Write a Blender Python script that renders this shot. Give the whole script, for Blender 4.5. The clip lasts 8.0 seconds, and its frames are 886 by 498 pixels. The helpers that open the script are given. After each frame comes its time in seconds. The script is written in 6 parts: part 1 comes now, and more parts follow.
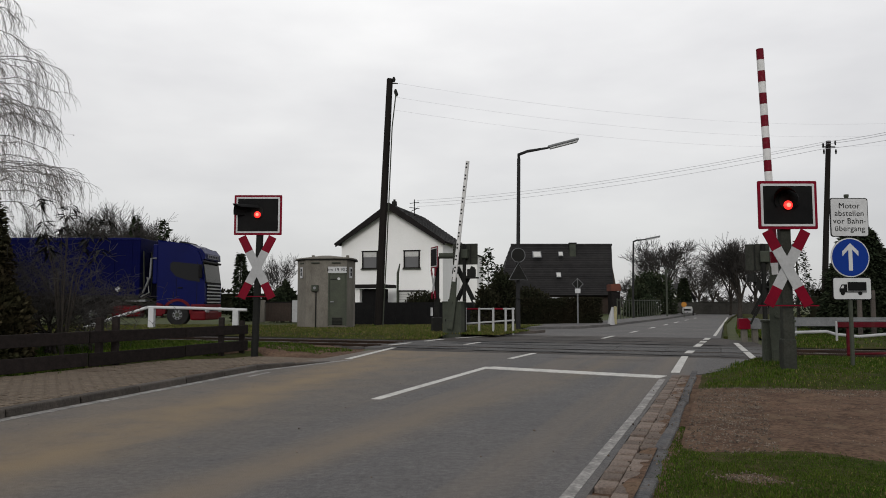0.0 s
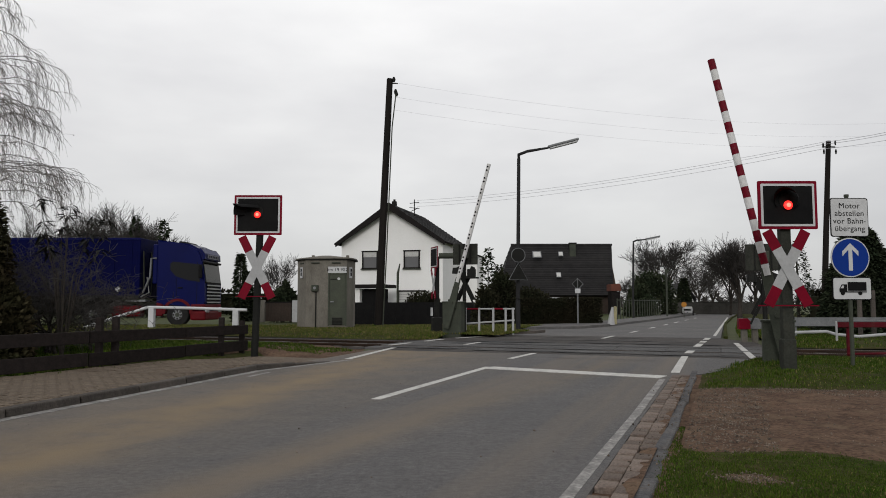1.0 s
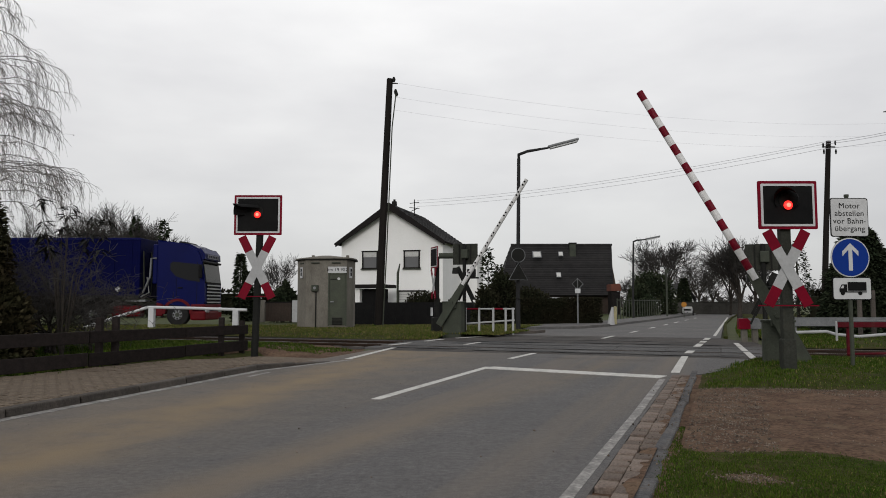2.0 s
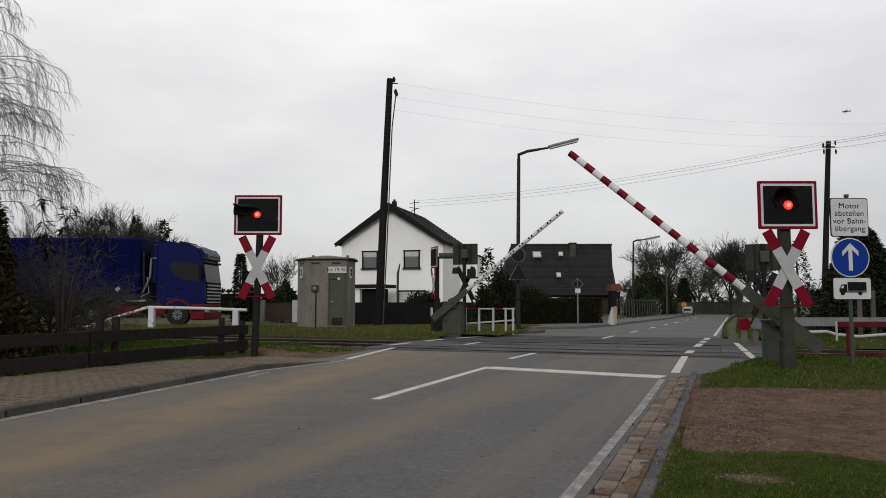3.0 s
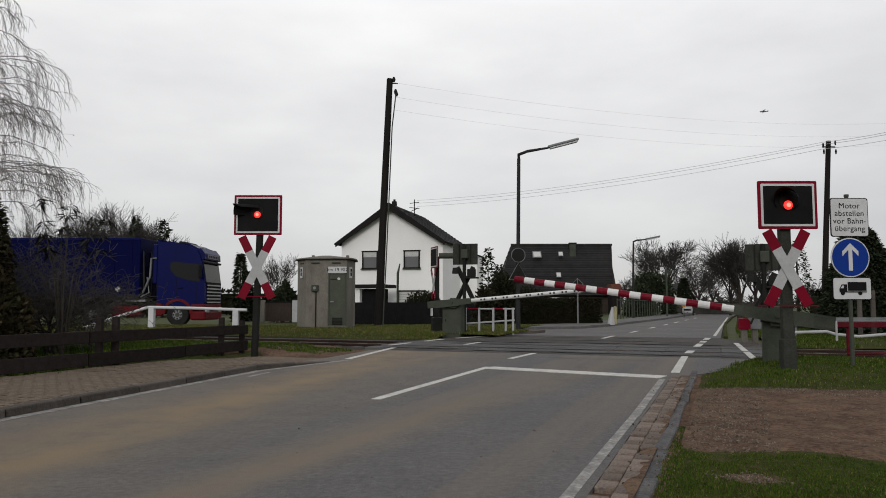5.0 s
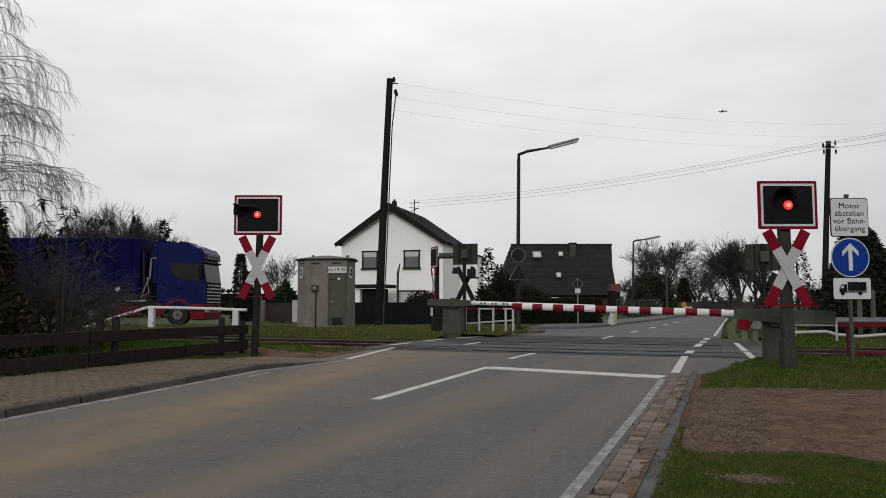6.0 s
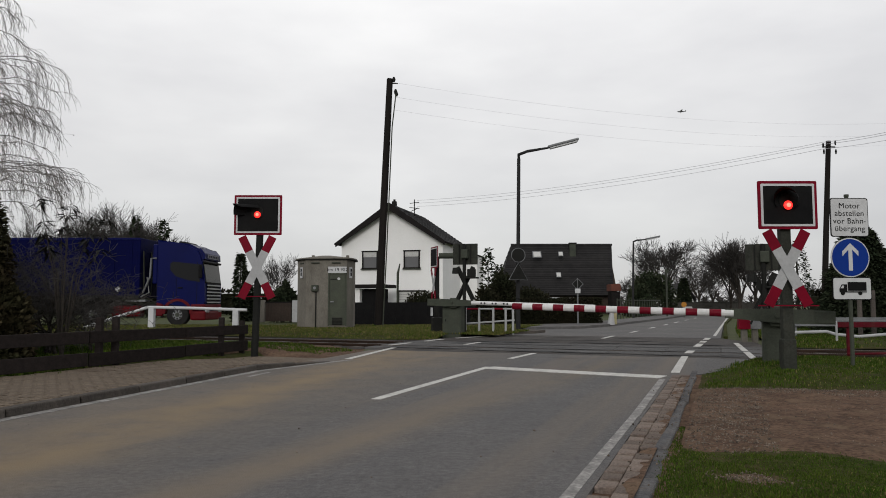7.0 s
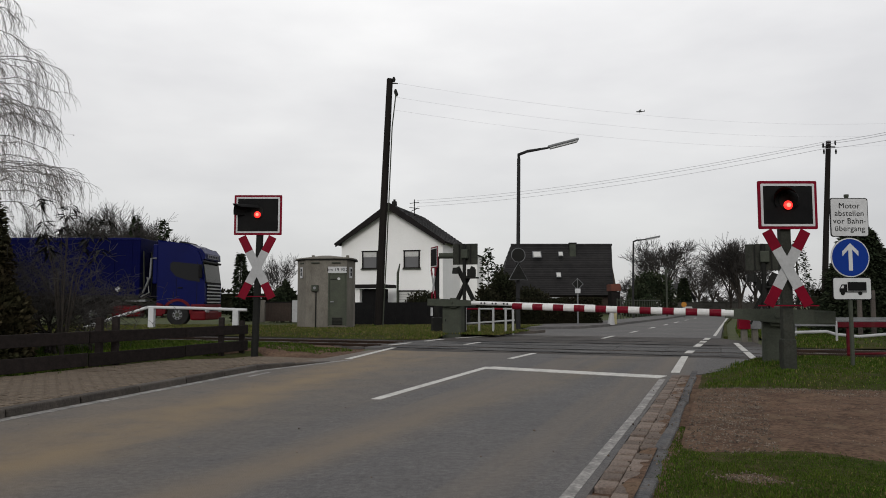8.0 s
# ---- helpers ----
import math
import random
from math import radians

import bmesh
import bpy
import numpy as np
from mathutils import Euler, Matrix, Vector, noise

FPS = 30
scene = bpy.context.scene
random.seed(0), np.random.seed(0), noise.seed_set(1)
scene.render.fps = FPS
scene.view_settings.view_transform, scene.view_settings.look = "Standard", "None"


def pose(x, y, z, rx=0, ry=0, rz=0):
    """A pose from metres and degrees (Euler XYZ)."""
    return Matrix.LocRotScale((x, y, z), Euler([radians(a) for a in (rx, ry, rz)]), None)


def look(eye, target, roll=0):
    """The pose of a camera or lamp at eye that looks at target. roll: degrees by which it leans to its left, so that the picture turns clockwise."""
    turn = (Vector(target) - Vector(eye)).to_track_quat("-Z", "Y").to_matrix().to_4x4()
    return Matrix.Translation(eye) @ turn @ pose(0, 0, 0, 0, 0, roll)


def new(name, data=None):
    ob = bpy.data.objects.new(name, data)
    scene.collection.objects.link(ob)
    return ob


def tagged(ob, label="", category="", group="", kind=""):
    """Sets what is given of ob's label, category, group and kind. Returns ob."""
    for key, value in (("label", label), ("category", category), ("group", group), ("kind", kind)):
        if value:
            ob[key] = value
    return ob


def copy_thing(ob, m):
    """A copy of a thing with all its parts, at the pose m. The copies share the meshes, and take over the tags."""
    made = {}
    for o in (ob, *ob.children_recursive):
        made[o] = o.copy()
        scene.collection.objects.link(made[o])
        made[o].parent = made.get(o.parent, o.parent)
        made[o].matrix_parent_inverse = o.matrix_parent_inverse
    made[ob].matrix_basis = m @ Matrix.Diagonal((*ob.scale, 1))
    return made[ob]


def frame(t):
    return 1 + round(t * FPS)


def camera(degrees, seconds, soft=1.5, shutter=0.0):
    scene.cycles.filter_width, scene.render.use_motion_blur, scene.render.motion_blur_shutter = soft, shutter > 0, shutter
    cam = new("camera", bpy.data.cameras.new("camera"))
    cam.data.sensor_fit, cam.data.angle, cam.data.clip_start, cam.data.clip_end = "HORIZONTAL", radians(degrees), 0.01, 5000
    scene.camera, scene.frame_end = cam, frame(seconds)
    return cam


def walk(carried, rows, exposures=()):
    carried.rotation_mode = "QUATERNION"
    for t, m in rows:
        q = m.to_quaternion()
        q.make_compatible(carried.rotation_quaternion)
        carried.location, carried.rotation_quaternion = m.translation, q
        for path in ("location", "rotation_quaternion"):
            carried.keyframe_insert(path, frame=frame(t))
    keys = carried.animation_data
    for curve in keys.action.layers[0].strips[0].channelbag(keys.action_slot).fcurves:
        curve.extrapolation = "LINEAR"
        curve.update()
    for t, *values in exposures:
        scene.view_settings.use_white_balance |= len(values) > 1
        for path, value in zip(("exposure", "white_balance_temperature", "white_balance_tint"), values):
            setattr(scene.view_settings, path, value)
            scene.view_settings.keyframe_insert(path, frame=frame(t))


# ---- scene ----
EYE_HEIGHT = 1.08
cam = camera(62.186, 8.0, soft=0.95)
EYE_POSE = pose(0, 0, EYE_HEIGHT, 94.2234, 0, 0)
walk(cam, [(0.0, EYE_POSE), (8.0, EYE_POSE)])

# ---- world and sun: an overcast late-winter sky ----
world = bpy.data.worlds.new("overcast_sky")
scene.world = world
world.use_nodes = True
wt = world.node_tree
wt.nodes.clear()


def wnode(kind, **values):
    nd = wt.nodes.new(kind)
    for key, value in values.items():
        nd.inputs[key].default_value = value
    return nd


sky = wt.nodes.new("ShaderNodeTexSky")
sky.sky_type = "NISHITA"
sky.sun_disc = False
sky.sun_elevation = radians(21)
sky.sun_rotation = radians(191)
sky_dim = wnode("ShaderNodeMixRGB", Fac=1.0, Color2=(0.1, 0.1, 0.1, 1))
sky_dim.blend_type = "MULTIPLY"
wt.links.new(sky.outputs[0], sky_dim.inputs["Color1"])
coord = wt.nodes.new("ShaderNodeTexCoord")
split = wt.nodes.new("ShaderNodeSeparateXYZ")
wt.links.new(coord.outputs["Generated"], split.inputs[0])
ramp = wt.nodes.new("ShaderNodeValToRGB")
ramp.color_ramp.elements[0].position = 0.0
ramp.color_ramp.elements[0].color = (0.575, 0.577, 0.585, 1)
ramp.color_ramp.elements[1].position = 0.42
ramp.color_ramp.elements[1].color = (0.985, 0.978, 0.98, 1)
high = ramp.color_ramp.elements.new(1.0)
high.color = (0.8, 0.8, 0.81, 1)
middle = ramp.color_ramp.elements.new(0.2)
middle.color = (0.785, 0.778, 0.78, 1)
wt.links.new(split.outputs["Z"], ramp.inputs[0])
stretch = wt.nodes.new("ShaderNodeMapping")
stretch.inputs["Scale"].default_value = (2.2, 1.2, 6.5)
wt.links.new(coord.outputs["Generated"], stretch.inputs[0])
cloud = wnode("ShaderNodeTexNoise", Scale=1.3, Detail=5.0, Roughness=0.5)
wt.links.new(stretch.outputs[0], cloud.inputs["Vector"])
cloud_tone = wt.nodes.new("ShaderNodeValToRGB")
cloud_tone.color_ramp.elements[0].position = 0.3
cloud_tone.color_ramp.elements[0].color = (0.88, 0.88, 0.89, 1)
cloud_tone.color_ramp.elements[1].position = 0.68
cloud_tone.color_ramp.elements[1].color = (1.1, 1.1, 1.09, 1)
wt.links.new(cloud.outputs["Fac"], cloud_tone.inputs[0])
overcast = wnode("ShaderNodeMixRGB", Fac=1.0)
overcast.blend_type = "MULTIPLY"
wt.links.new(ramp.outputs[0], overcast.inputs["Color1"])
wt.links.new(cloud_tone.outputs[0], overcast.inputs["Color2"])
veil = wnode("ShaderNodeMixRGB", Fac=0.94)
wt.links.new(sky_dim.outputs[0], veil.inputs["Color1"])
wt.links.new(overcast.outputs[0], veil.inputs["Color2"])
back = wnode("ShaderNodeBackground", Strength=1.0)
wt.links.new(veil.outputs[0], back.inputs[0])
wout = wt.nodes.new("ShaderNodeOutputWorld")
wt.links.new(back.outputs[0], wout.inputs[0])

sun_data = bpy.data.lights.new("sun", "SUN")
sun_data.energy = 1.2
sun_data.angle = radians(24)
sun_data.color = (1.0, 0.97, 0.93)
sun = new("sun", sun_data)
sun.matrix_world = look((-8, -40, 15.5), (0, 0, 0))
scene.view_settings.exposure = 0.0


# ---- materials ----
def surface(name, base, other=None, rough=0.8, metal=0.0, grain=30.0, patch=1.2, vary=0.5, bump=0.15, dirt=None, dirt_amount=0.0, object_vary=0.0, island_vary=0.0, stretch_to=(1, 1, 1), gloss=0.2, along=0.0, bands=(), mottle=0.0):
    """Colour in two tones by broad patches, darkened and lightened by fine grain, with relief and optional dirt stains."""
    m = bpy.data.materials.new(name)
    m.use_nodes = True
    t = m.node_tree
    nodes, links = t.nodes, t.links
    b = nodes["Principled BSDF"]
    other = other or tuple(c * 0.75 for c in base)
    co = nodes.new("ShaderNodeTexCoord")
    mp = nodes.new("ShaderNodeMapping")
    mp.inputs["Scale"].default_value = stretch_to
    links.new(co.outputs["Object"], mp.inputs[0])

    lane = nodes.new("ShaderNodeMapping")
    lane.vector_type = "TEXTURE"
    lane.inputs["Rotation"].default_value = (0, 0, radians(-20.832))
    lane.inputs["Scale"].default_value = (1, 1 / along if along else 1, 1)
    links.new(co.outputs["Object"], lane.inputs[0])

    def noise_tex(scale, detail, lanewise=False):
        nd = nodes.new("ShaderNodeTexNoise")
        nd.inputs["Scale"].default_value = scale
        nd.inputs["Detail"].default_value = detail
        nd.inputs["Roughness"].default_value = 0.6
        links.new((lane if lanewise else mp).outputs[0], nd.inputs["Vector"])
        return nd

    def mixer(mode, fac, c1, c2):
        nd = nodes.new("ShaderNodeMixRGB")
        nd.blend_type = mode
        for key, v in (("Fac", fac), ("Color1", c1), ("Color2", c2)):
            if isinstance(v, (int, float)):
                nd.inputs[key].default_value = v if key == "Fac" else (v, v, v, 1)
            elif isinstance(v, tuple):
                nd.inputs[key].default_value = (*v, 1)
            else:
                links.new(v, nd.inputs[key])
        return nd.outputs[0]

    def levels(source, low, high, dark=0.0, light=1.0):
        nd = nodes.new("ShaderNodeMapRange")
        for key, v in (("From Min", low), ("From Max", high), ("To Min", dark), ("To Max", light)):
            nd.inputs[key].default_value = v
        links.new(source, nd.inputs["Value"])
        return nd.outputs[0]

    broad, fine, medium = noise_tex(patch, 4), noise_tex(grain, 3), noise_tex(grain * 0.22, 3)
    colour = mixer("MIX", levels(broad.outputs["Fac"], 0.35, 0.65), base, other)
    colour = mixer("MULTIPLY", 1.0, colour, levels(fine.outputs["Fac"], 0.3, 0.7, 1 - vary * 0.5, 1 + vary * 0.35))
    colour = mixer("MULTIPLY", 1.0, colour, levels(medium.outputs["Fac"], 0.3, 0.7, 1 - vary * 0.25, 1 + vary * 0.2))
    if mottle:
        for scale, share in ((3.2, 1.0), (11.0, 0.7)):
            colour = mixer("MULTIPLY", 1.0, colour, levels(noise_tex(scale, 5).outputs["Fac"], 0.32, 0.68, 1 - mottle * share, 1 + mottle * share))
    if dirt:
        stains = noise_tex(0.85 if along > 0 else patch * 2.7, 5, along > 0)
        colour = mixer("MIX", levels(stains.outputs["Fac"], 0.62 - 0.25 * dirt_amount, 0.64 if along > 0 else 0.75, 0, min(1.0, dirt_amount + 0.25)), colour, dirt)
    for t0, slope, half, amount in bands:
        axes = nodes.new("ShaderNodeSeparateXYZ")
        links.new(lane.outputs[0], axes.inputs[0])
        line = nodes.new("ShaderNodeMath")
        line.operation = "MULTIPLY_ADD"
        line.inputs[1].default_value = -slope / along
        links.new(axes.outputs["Y"], line.inputs[0])
        links.new(axes.outputs["X"], line.inputs[2])
        off = nodes.new("ShaderNodeMath")
        off.operation = "SUBTRACT"
        off.inputs[1].default_value = t0
        links.new(line.outputs[0], off.inputs[0])
        size = nodes.new("ShaderNodeMath")
        size.operation = "ABSOLUTE"
        links.new(off.outputs[0], size.inputs[0])
        dust = mixer("MULTIPLY", 1.0, levels(size.outputs[0], 0.0, half, amount, 0.0), levels(noise_tex(1.6, 5).outputs["Fac"], 0.3, 0.6, 0.35, 1.0))
        colour = mixer("MIX", dust, colour, (0.185, 0.138, 0.085))
    if object_vary:
        info = nodes.new("ShaderNodeObjectInfo")
        colour = mixer("MULTIPLY", 1.0, colour, levels(info.outputs["Random"], 0, 1, 1 - object_vary, 1 + object_vary * 0.6))
    if island_vary:
        geo = nodes.new("ShaderNodeNewGeometry")
        colour = mixer("MULTIPLY", 1.0, colour, levels(geo.outputs["Random Per Island"], 0, 1, 1 - island_vary, 1 + island_vary * 0.6))
    links.new(colour, b.inputs["Base Color"])
    links.new(levels(fine.outputs["Fac"], 0.2, 0.8, max(0.03, rough - 0.1), min(1, rough + 0.1)), b.inputs["Roughness"])
    b.inputs["Metallic"].default_value = metal
    b.inputs["Specular IOR Level"].default_value = gloss
    if bump:
        bn = nodes.new("ShaderNodeBump")
        bn.inputs["Strength"].default_value = min(1.0, bump)
        bn.inputs["Distance"].default_value = 0.02
        links.new(fine.outputs["Fac"], bn.inputs["Height"])
        links.new(bn.outputs[0], b.inputs["Normal"])
    return m


def glow(name, colour, strength):
    m = bpy.data.materials.new(name)
    m.use_nodes = True
    b = m.node_tree.nodes["Principled BSDF"]
    b.inputs["Base Color"].default_value = (*colour, 1)
    b.inputs["Emission Color"].default_value = (*colour, 1)
    b.inputs["Emission Strength"].default_value = strength
    return m


def glass_pane(name, colour=(0.008, 0.009, 0.011), rough=0.05, gloss=0.15):
    m = bpy.data.materials.new(name)
    m.use_nodes = True
    b = m.node_tree.nodes["Principled BSDF"]
    b.inputs["Base Color"].default_value = (*colour, 1)
    b.inputs["Roughness"].default_value = rough
    b.inputs["Specular IOR Level"].default_value = gloss
    return m


M_ASPHALT = surface("worn_asphalt", (0.0925, 0.0898, 0.0905), (0.1115, 0.1058, 0.1042), rough=0.8, grain=95, patch=0.3, vary=1.0, bump=0.5, dirt=(0.14, 0.117, 0.096), dirt_amount=0.4, along=0.03, gloss=0.15, mottle=0.09, bands=((-4.9, -0.06, 2.1, 0.5), (-3.75, -0.2, 0.75, 0.85), (-3.25, 0.1, 0.5, 0.35)))
M_ASPHALT_DARK = surface("patched_asphalt", (0.0478, 0.0441, 0.0425), (0.0679, 0.0606, 0.0559), rough=0.75, grain=60, patch=0.5, vary=0.8, bump=0.3, gloss=0.06, mottle=0.22, dirt=(0.1, 0.094, 0.088), dirt_amount=0.3)
M_ASPHALT_FAR = surface("pale_asphalt", (0.1014, 0.0991, 0.0998), (0.128, 0.122, 0.118), rough=0.8, grain=40, patch=0.35, vary=0.8, bump=0.3, gloss=0.08, mottle=0.12, dirt=(0.075, 0.071, 0.069), dirt_amount=0.45)
M_SANDY = surface("sand_covered_asphalt", (0.118, 0.098, 0.074), (0.105, 0.093, 0.079), rough=0.9, grain=30, patch=0.6, vary=0.8, bump=0.4, gloss=0.05, dirt=(0.085, 0.07, 0.055), dirt_amount=0.4)
M_PAINT = surface("worn_road_paint", (0.4848, 0.477, 0.4536), (0.391, 0.3832, 0.3597), rough=0.7, grain=40, patch=3, vary=0.4, bump=0.2, dirt=(0.16, 0.15, 0.145), dirt_amount=0.45)
M_PAINT_FADED = surface("faded_road_paint", (0.29, 0.28, 0.265), (0.18, 0.172, 0.165), rough=0.75, grain=35, patch=4.5, vary=1.0, bump=0.2, dirt=(0.1, 0.096, 0.093), dirt_amount=0.7)
M_PAVE = surface("pavement_concrete", (0.1077, 0.0854, 0.0659), (0.1371, 0.11, 0.0845), rough=0.9, grain=45, patch=0.9, vary=0.9, bump=0.4, object_vary=0.09, island_vary=0.09, gloss=0.08)
M_KERB = surface("kerb_concrete", (0.0936, 0.0816, 0.072), (0.0696, 0.0624, 0.0564), rough=0.9, grain=50, patch=2.0, vary=0.7, bump=0.4, object_vary=0.2, gloss=0.08)
M_KERB_DARK = surface("slate_kerb", (0.062, 0.063, 0.068), (0.085, 0.082, 0.082), rough=0.9, grain=45, patch=3.0, vary=0.9, bump=0.6, object_vary=0.25, dirt=(0.1, 0.075, 0.055), dirt_amount=0.35)
M_GUTTER = surface("gutter_brick", (0.185, 0.15, 0.128), (0.14, 0.112, 0.096), rough=0.9, grain=60, patch=3.0, vary=0.7, bump=0.6, object_vary=0.3, dirt=(0.08, 0.05, 0.034), dirt_amount=0.5, gloss=0.08)
M_EARTH = surface("trodden_earth", (0.116, 0.0745, 0.052), (0.077, 0.0495, 0.0355), rough=0.95, grain=30, patch=1.1, vary=1.0, bump=0.8, dirt=(0.15, 0.108, 0.072), dirt_amount=0.45, gloss=0.04)
M_SOIL = surface("verge_soil", (0.03, 0.042, 0.009), (0.048, 0.04, 0.017), rough=0.95, grain=18, patch=0.7, vary=0.7, bump=0.8, gloss=0.03)
M_FIELD = surface("meadow_ground", (0.0385, 0.0525, 0.0154), (0.0595, 0.063, 0.0245), rough=0.95, grain=6, patch=0.25, vary=0.5, bump=0.6)
M_GRASS = surface("grass_blade", (0.036, 0.07, 0.008), (0.052, 0.076, 0.011), rough=0.8, grain=20, patch=1.3, vary=0.5, bump=0.0, island_vary=0.5, gloss=0.05)
M_GRASS_DRY = surface("dry_grass_blade", (0.14, 0.122, 0.046), (0.1, 0.098, 0.032), rough=0.8, grain=20, patch=0.9, vary=0.4, bump=0.0, island_vary=0.45, gloss=0.05)
M_BALLAST = surface("track_ballast", (0.038, 0.033, 0.029), (0.026, 0.0225, 0.02), rough=0.95, grain=14, patch=1.5, vary=0.9, bump=1.0, island_vary=0.4)
M_RAIL = surface("rusty_rail", (0.042, 0.0252, 0.0176), (0.0294, 0.0202, 0.016), rough=0.6, metal=0.5, grain=40, patch=2, vary=0.5, bump=0.2)
M_RAILTOP = surface("worn_rail_head", (0.12, 0.105, 0.095), (0.085, 0.07, 0.06), rough=0.45, metal=0.5, grain=40, patch=2, vary=0.4, bump=0.05)
M_SLEEPER = surface("tarred_sleeper", (0.05, 0.042, 0.036), (0.07, 0.06, 0.05), rough=0.9, grain=30, patch=2, vary=0.6, bump=0.4, object_vary=0.2)
M_PANEL = surface("crossing_panel_rubber", (0.075, 0.074, 0.075), (0.105, 0.102, 0.1), rough=0.8, grain=60, patch=1.0, vary=0.5, bump=0.3, object_vary=0.15, gloss=0.05)
M_FENCE = surface("stained_dark_timber", (0.0248, 0.0198, 0.0187), (0.0165, 0.0138, 0.0132), rough=0.85, grain=40, patch=2, vary=0.6, bump=0.4, object_vary=0.2, stretch_to=(1, 6, 6), gloss=0.05)
M_GREY = surface("grey_green_steel", (0.0542, 0.0602, 0.0469), (0.0406, 0.0458, 0.0365), rough=0.6, grain=30, patch=2, vary=0.3, bump=0.08, dirt=(0.06, 0.055, 0.045), dirt_amount=0.3, gloss=0.06)
M_GREY_DARK = surface("dark_grey_steel", (0.0165, 0.0168, 0.0156), (0.0126, 0.0129, 0.012), rough=0.6, grain=30, patch=2, vary=0.3, bump=0.08, gloss=0.05)
M_GALV = surface("galvanised_steel", (0.1688, 0.1744, 0.18), (0.135, 0.1406, 0.1462), rough=0.5, metal=0.4, grain=30, patch=3, vary=0.3, bump=0.06)
M_BLACK = surface("matt_black", (0.006, 0.006, 0.0065), (0.009, 0.009, 0.009), rough=0.7, grain=30, patch=3, vary=0.4, bump=0.05, gloss=0.06)
M_ORANGE = surface("orange_sign_paint", (0.34, 0.15, 0.02), (0.28, 0.12, 0.02), rough=0.6, grain=25, patch=3, vary=0.2, bump=0.02)
M_GREY_MID = surface("weathered_grey_steel", (0.035, 0.037, 0.031), (0.025, 0.0265, 0.0225), rough=0.65, grain=30, patch=2, vary=0.5, bump=0.1, dirt=(0.05, 0.045, 0.036), dirt_amount=0.35, gloss=0.05)
M_GREY_WALL = surface("weathered_grey_wall", (0.058, 0.055, 0.05), (0.042, 0.041, 0.037), rough=0.9, grain=12, patch=0.8, vary=0.6, bump=0.3, dirt=(0.03, 0.032, 0.025), dirt_amount=0.4, object_vary=0.15, gloss=0.04)
M_CROSS = surface("aged_reflective_white", (0.33, 0.335, 0.34), (0.29, 0.295, 0.3), rough=0.55, grain=25, patch=3, vary=0.15, bump=0.03, dirt=(0.22, 0.22, 0.21), dirt_amount=0.2)
M_WHITE = surface("white_sign_paint", (0.4464, 0.4536, 0.4608), (0.4032, 0.4104, 0.4176), rough=0.5, grain=25, patch=3, vary=0.12, bump=0.03, dirt=(0.4, 0.4, 0.38), dirt_amount=0.15)
M_RED = surface("red_sign_paint", (0.148, 0.0032, 0.014), (0.122, 0.0032, 0.0122), rough=0.5, grain=25, patch=3, vary=0.15, bump=0.03, gloss=0.05)
M_RED_OLD = surface("faded_red_pipe_paint", (0.085, 0.006, 0.012), (0.065, 0.008, 0.012), rough=0.6, grain=25, patch=3, vary=0.4, bump=0.05, dirt=(0.06, 0.03, 0.022), dirt_amount=0.3, gloss=0.05)
M_BLUE = surface("blue_sign_sheet", (0.006, 0.027, 0.19), (0.007, 0.03, 0.175), rough=0.4, grain=25, patch=3, vary=0.1, bump=0.02, gloss=0.05)
M_BOOM_WHITE = surface("boom_white", (0.561, 0.561, 0.561), (0.476, 0.476, 0.4675), rough=0.5, grain=25, patch=4, vary=0.15, bump=0.03, dirt=(0.36, 0.35, 0.33), dirt_amount=0.2)
M_BOOM_RED = surface("boom_red", (0.125, 0.0033, 0.0125), (0.098, 0.0033, 0.0105), rough=0.5, grain=25, patch=6, vary=0.35, bump=0.03, gloss=0.08, dirt=(0.16, 0.06, 0.06), dirt_amount=0.25)
M_CONCRETE = surface("weathered_concrete", (0.158, 0.146, 0.126), (0.115, 0.106, 0.09), rough=0.9, grain=25, patch=1.5, vary=0.35, bump=0.25, dirt=(0.085, 0.08, 0.065), dirt_amount=0.3, stretch_to=(1, 1, 0.5))
M_DOOR_GREEN = surface("olive_steel_door", (0.0525, 0.0595, 0.042), (0.042, 0.0476, 0.035), rough=0.6, grain=25, patch=2, vary=0.3, bump=0.08)
M_RENDER = surface("white_render", (0.7, 0.7, 0.695), (0.66, 0.66, 0.65), rough=0.9, grain=18, patch=0.5, vary=0.1, bump=0.1, dirt=(0.66, 0.65, 0.63), dirt_amount=0.15)
M_ROOF = surface("dark_roof_tile", (0.0193, 0.0187, 0.0193), (0.0264, 0.0253, 0.0253), rough=0.75, grain=12, patch=0.8, vary=0.5, bump=0.2, object_vary=0.2, island_vary=0.25, gloss=0.08)
M_TRIM = surface("dark_timber_trim", (0.015, 0.013, 0.0125), (0.011, 0.01, 0.01), rough=0.7, grain=20, patch=2, vary=0.4, bump=0.1, gloss=0.05)
M_GLASS = glass_pane("window_glass")
M_CURTAIN = glass_pane("curtained_glass", (0.11, 0.11, 0.115), 0.08)
M_SHUTTER = surface("grey_roller_shutter", (0.45, 0.45, 0.44), (0.4, 0.4, 0.39), rough=0.6, grain=20, patch=3, vary=0.15, bump=0.05)
M_POLE = surface("creosoted_pole", (0.0175, 0.0154, 0.014), (0.0133, 0.0119, 0.0112), rough=0.9, grain=25, patch=1.5, vary=0.5, bump=0.3, stretch_to=(4, 4, 0.4), gloss=0.03)
M_LAMP_POLE = surface("dark_lamp_pole", (0.027, 0.027, 0.0279), (0.0203, 0.0203, 0.0212), rough=0.6, grain=20, patch=1.5, vary=0.3, bump=0.06, gloss=0.05)
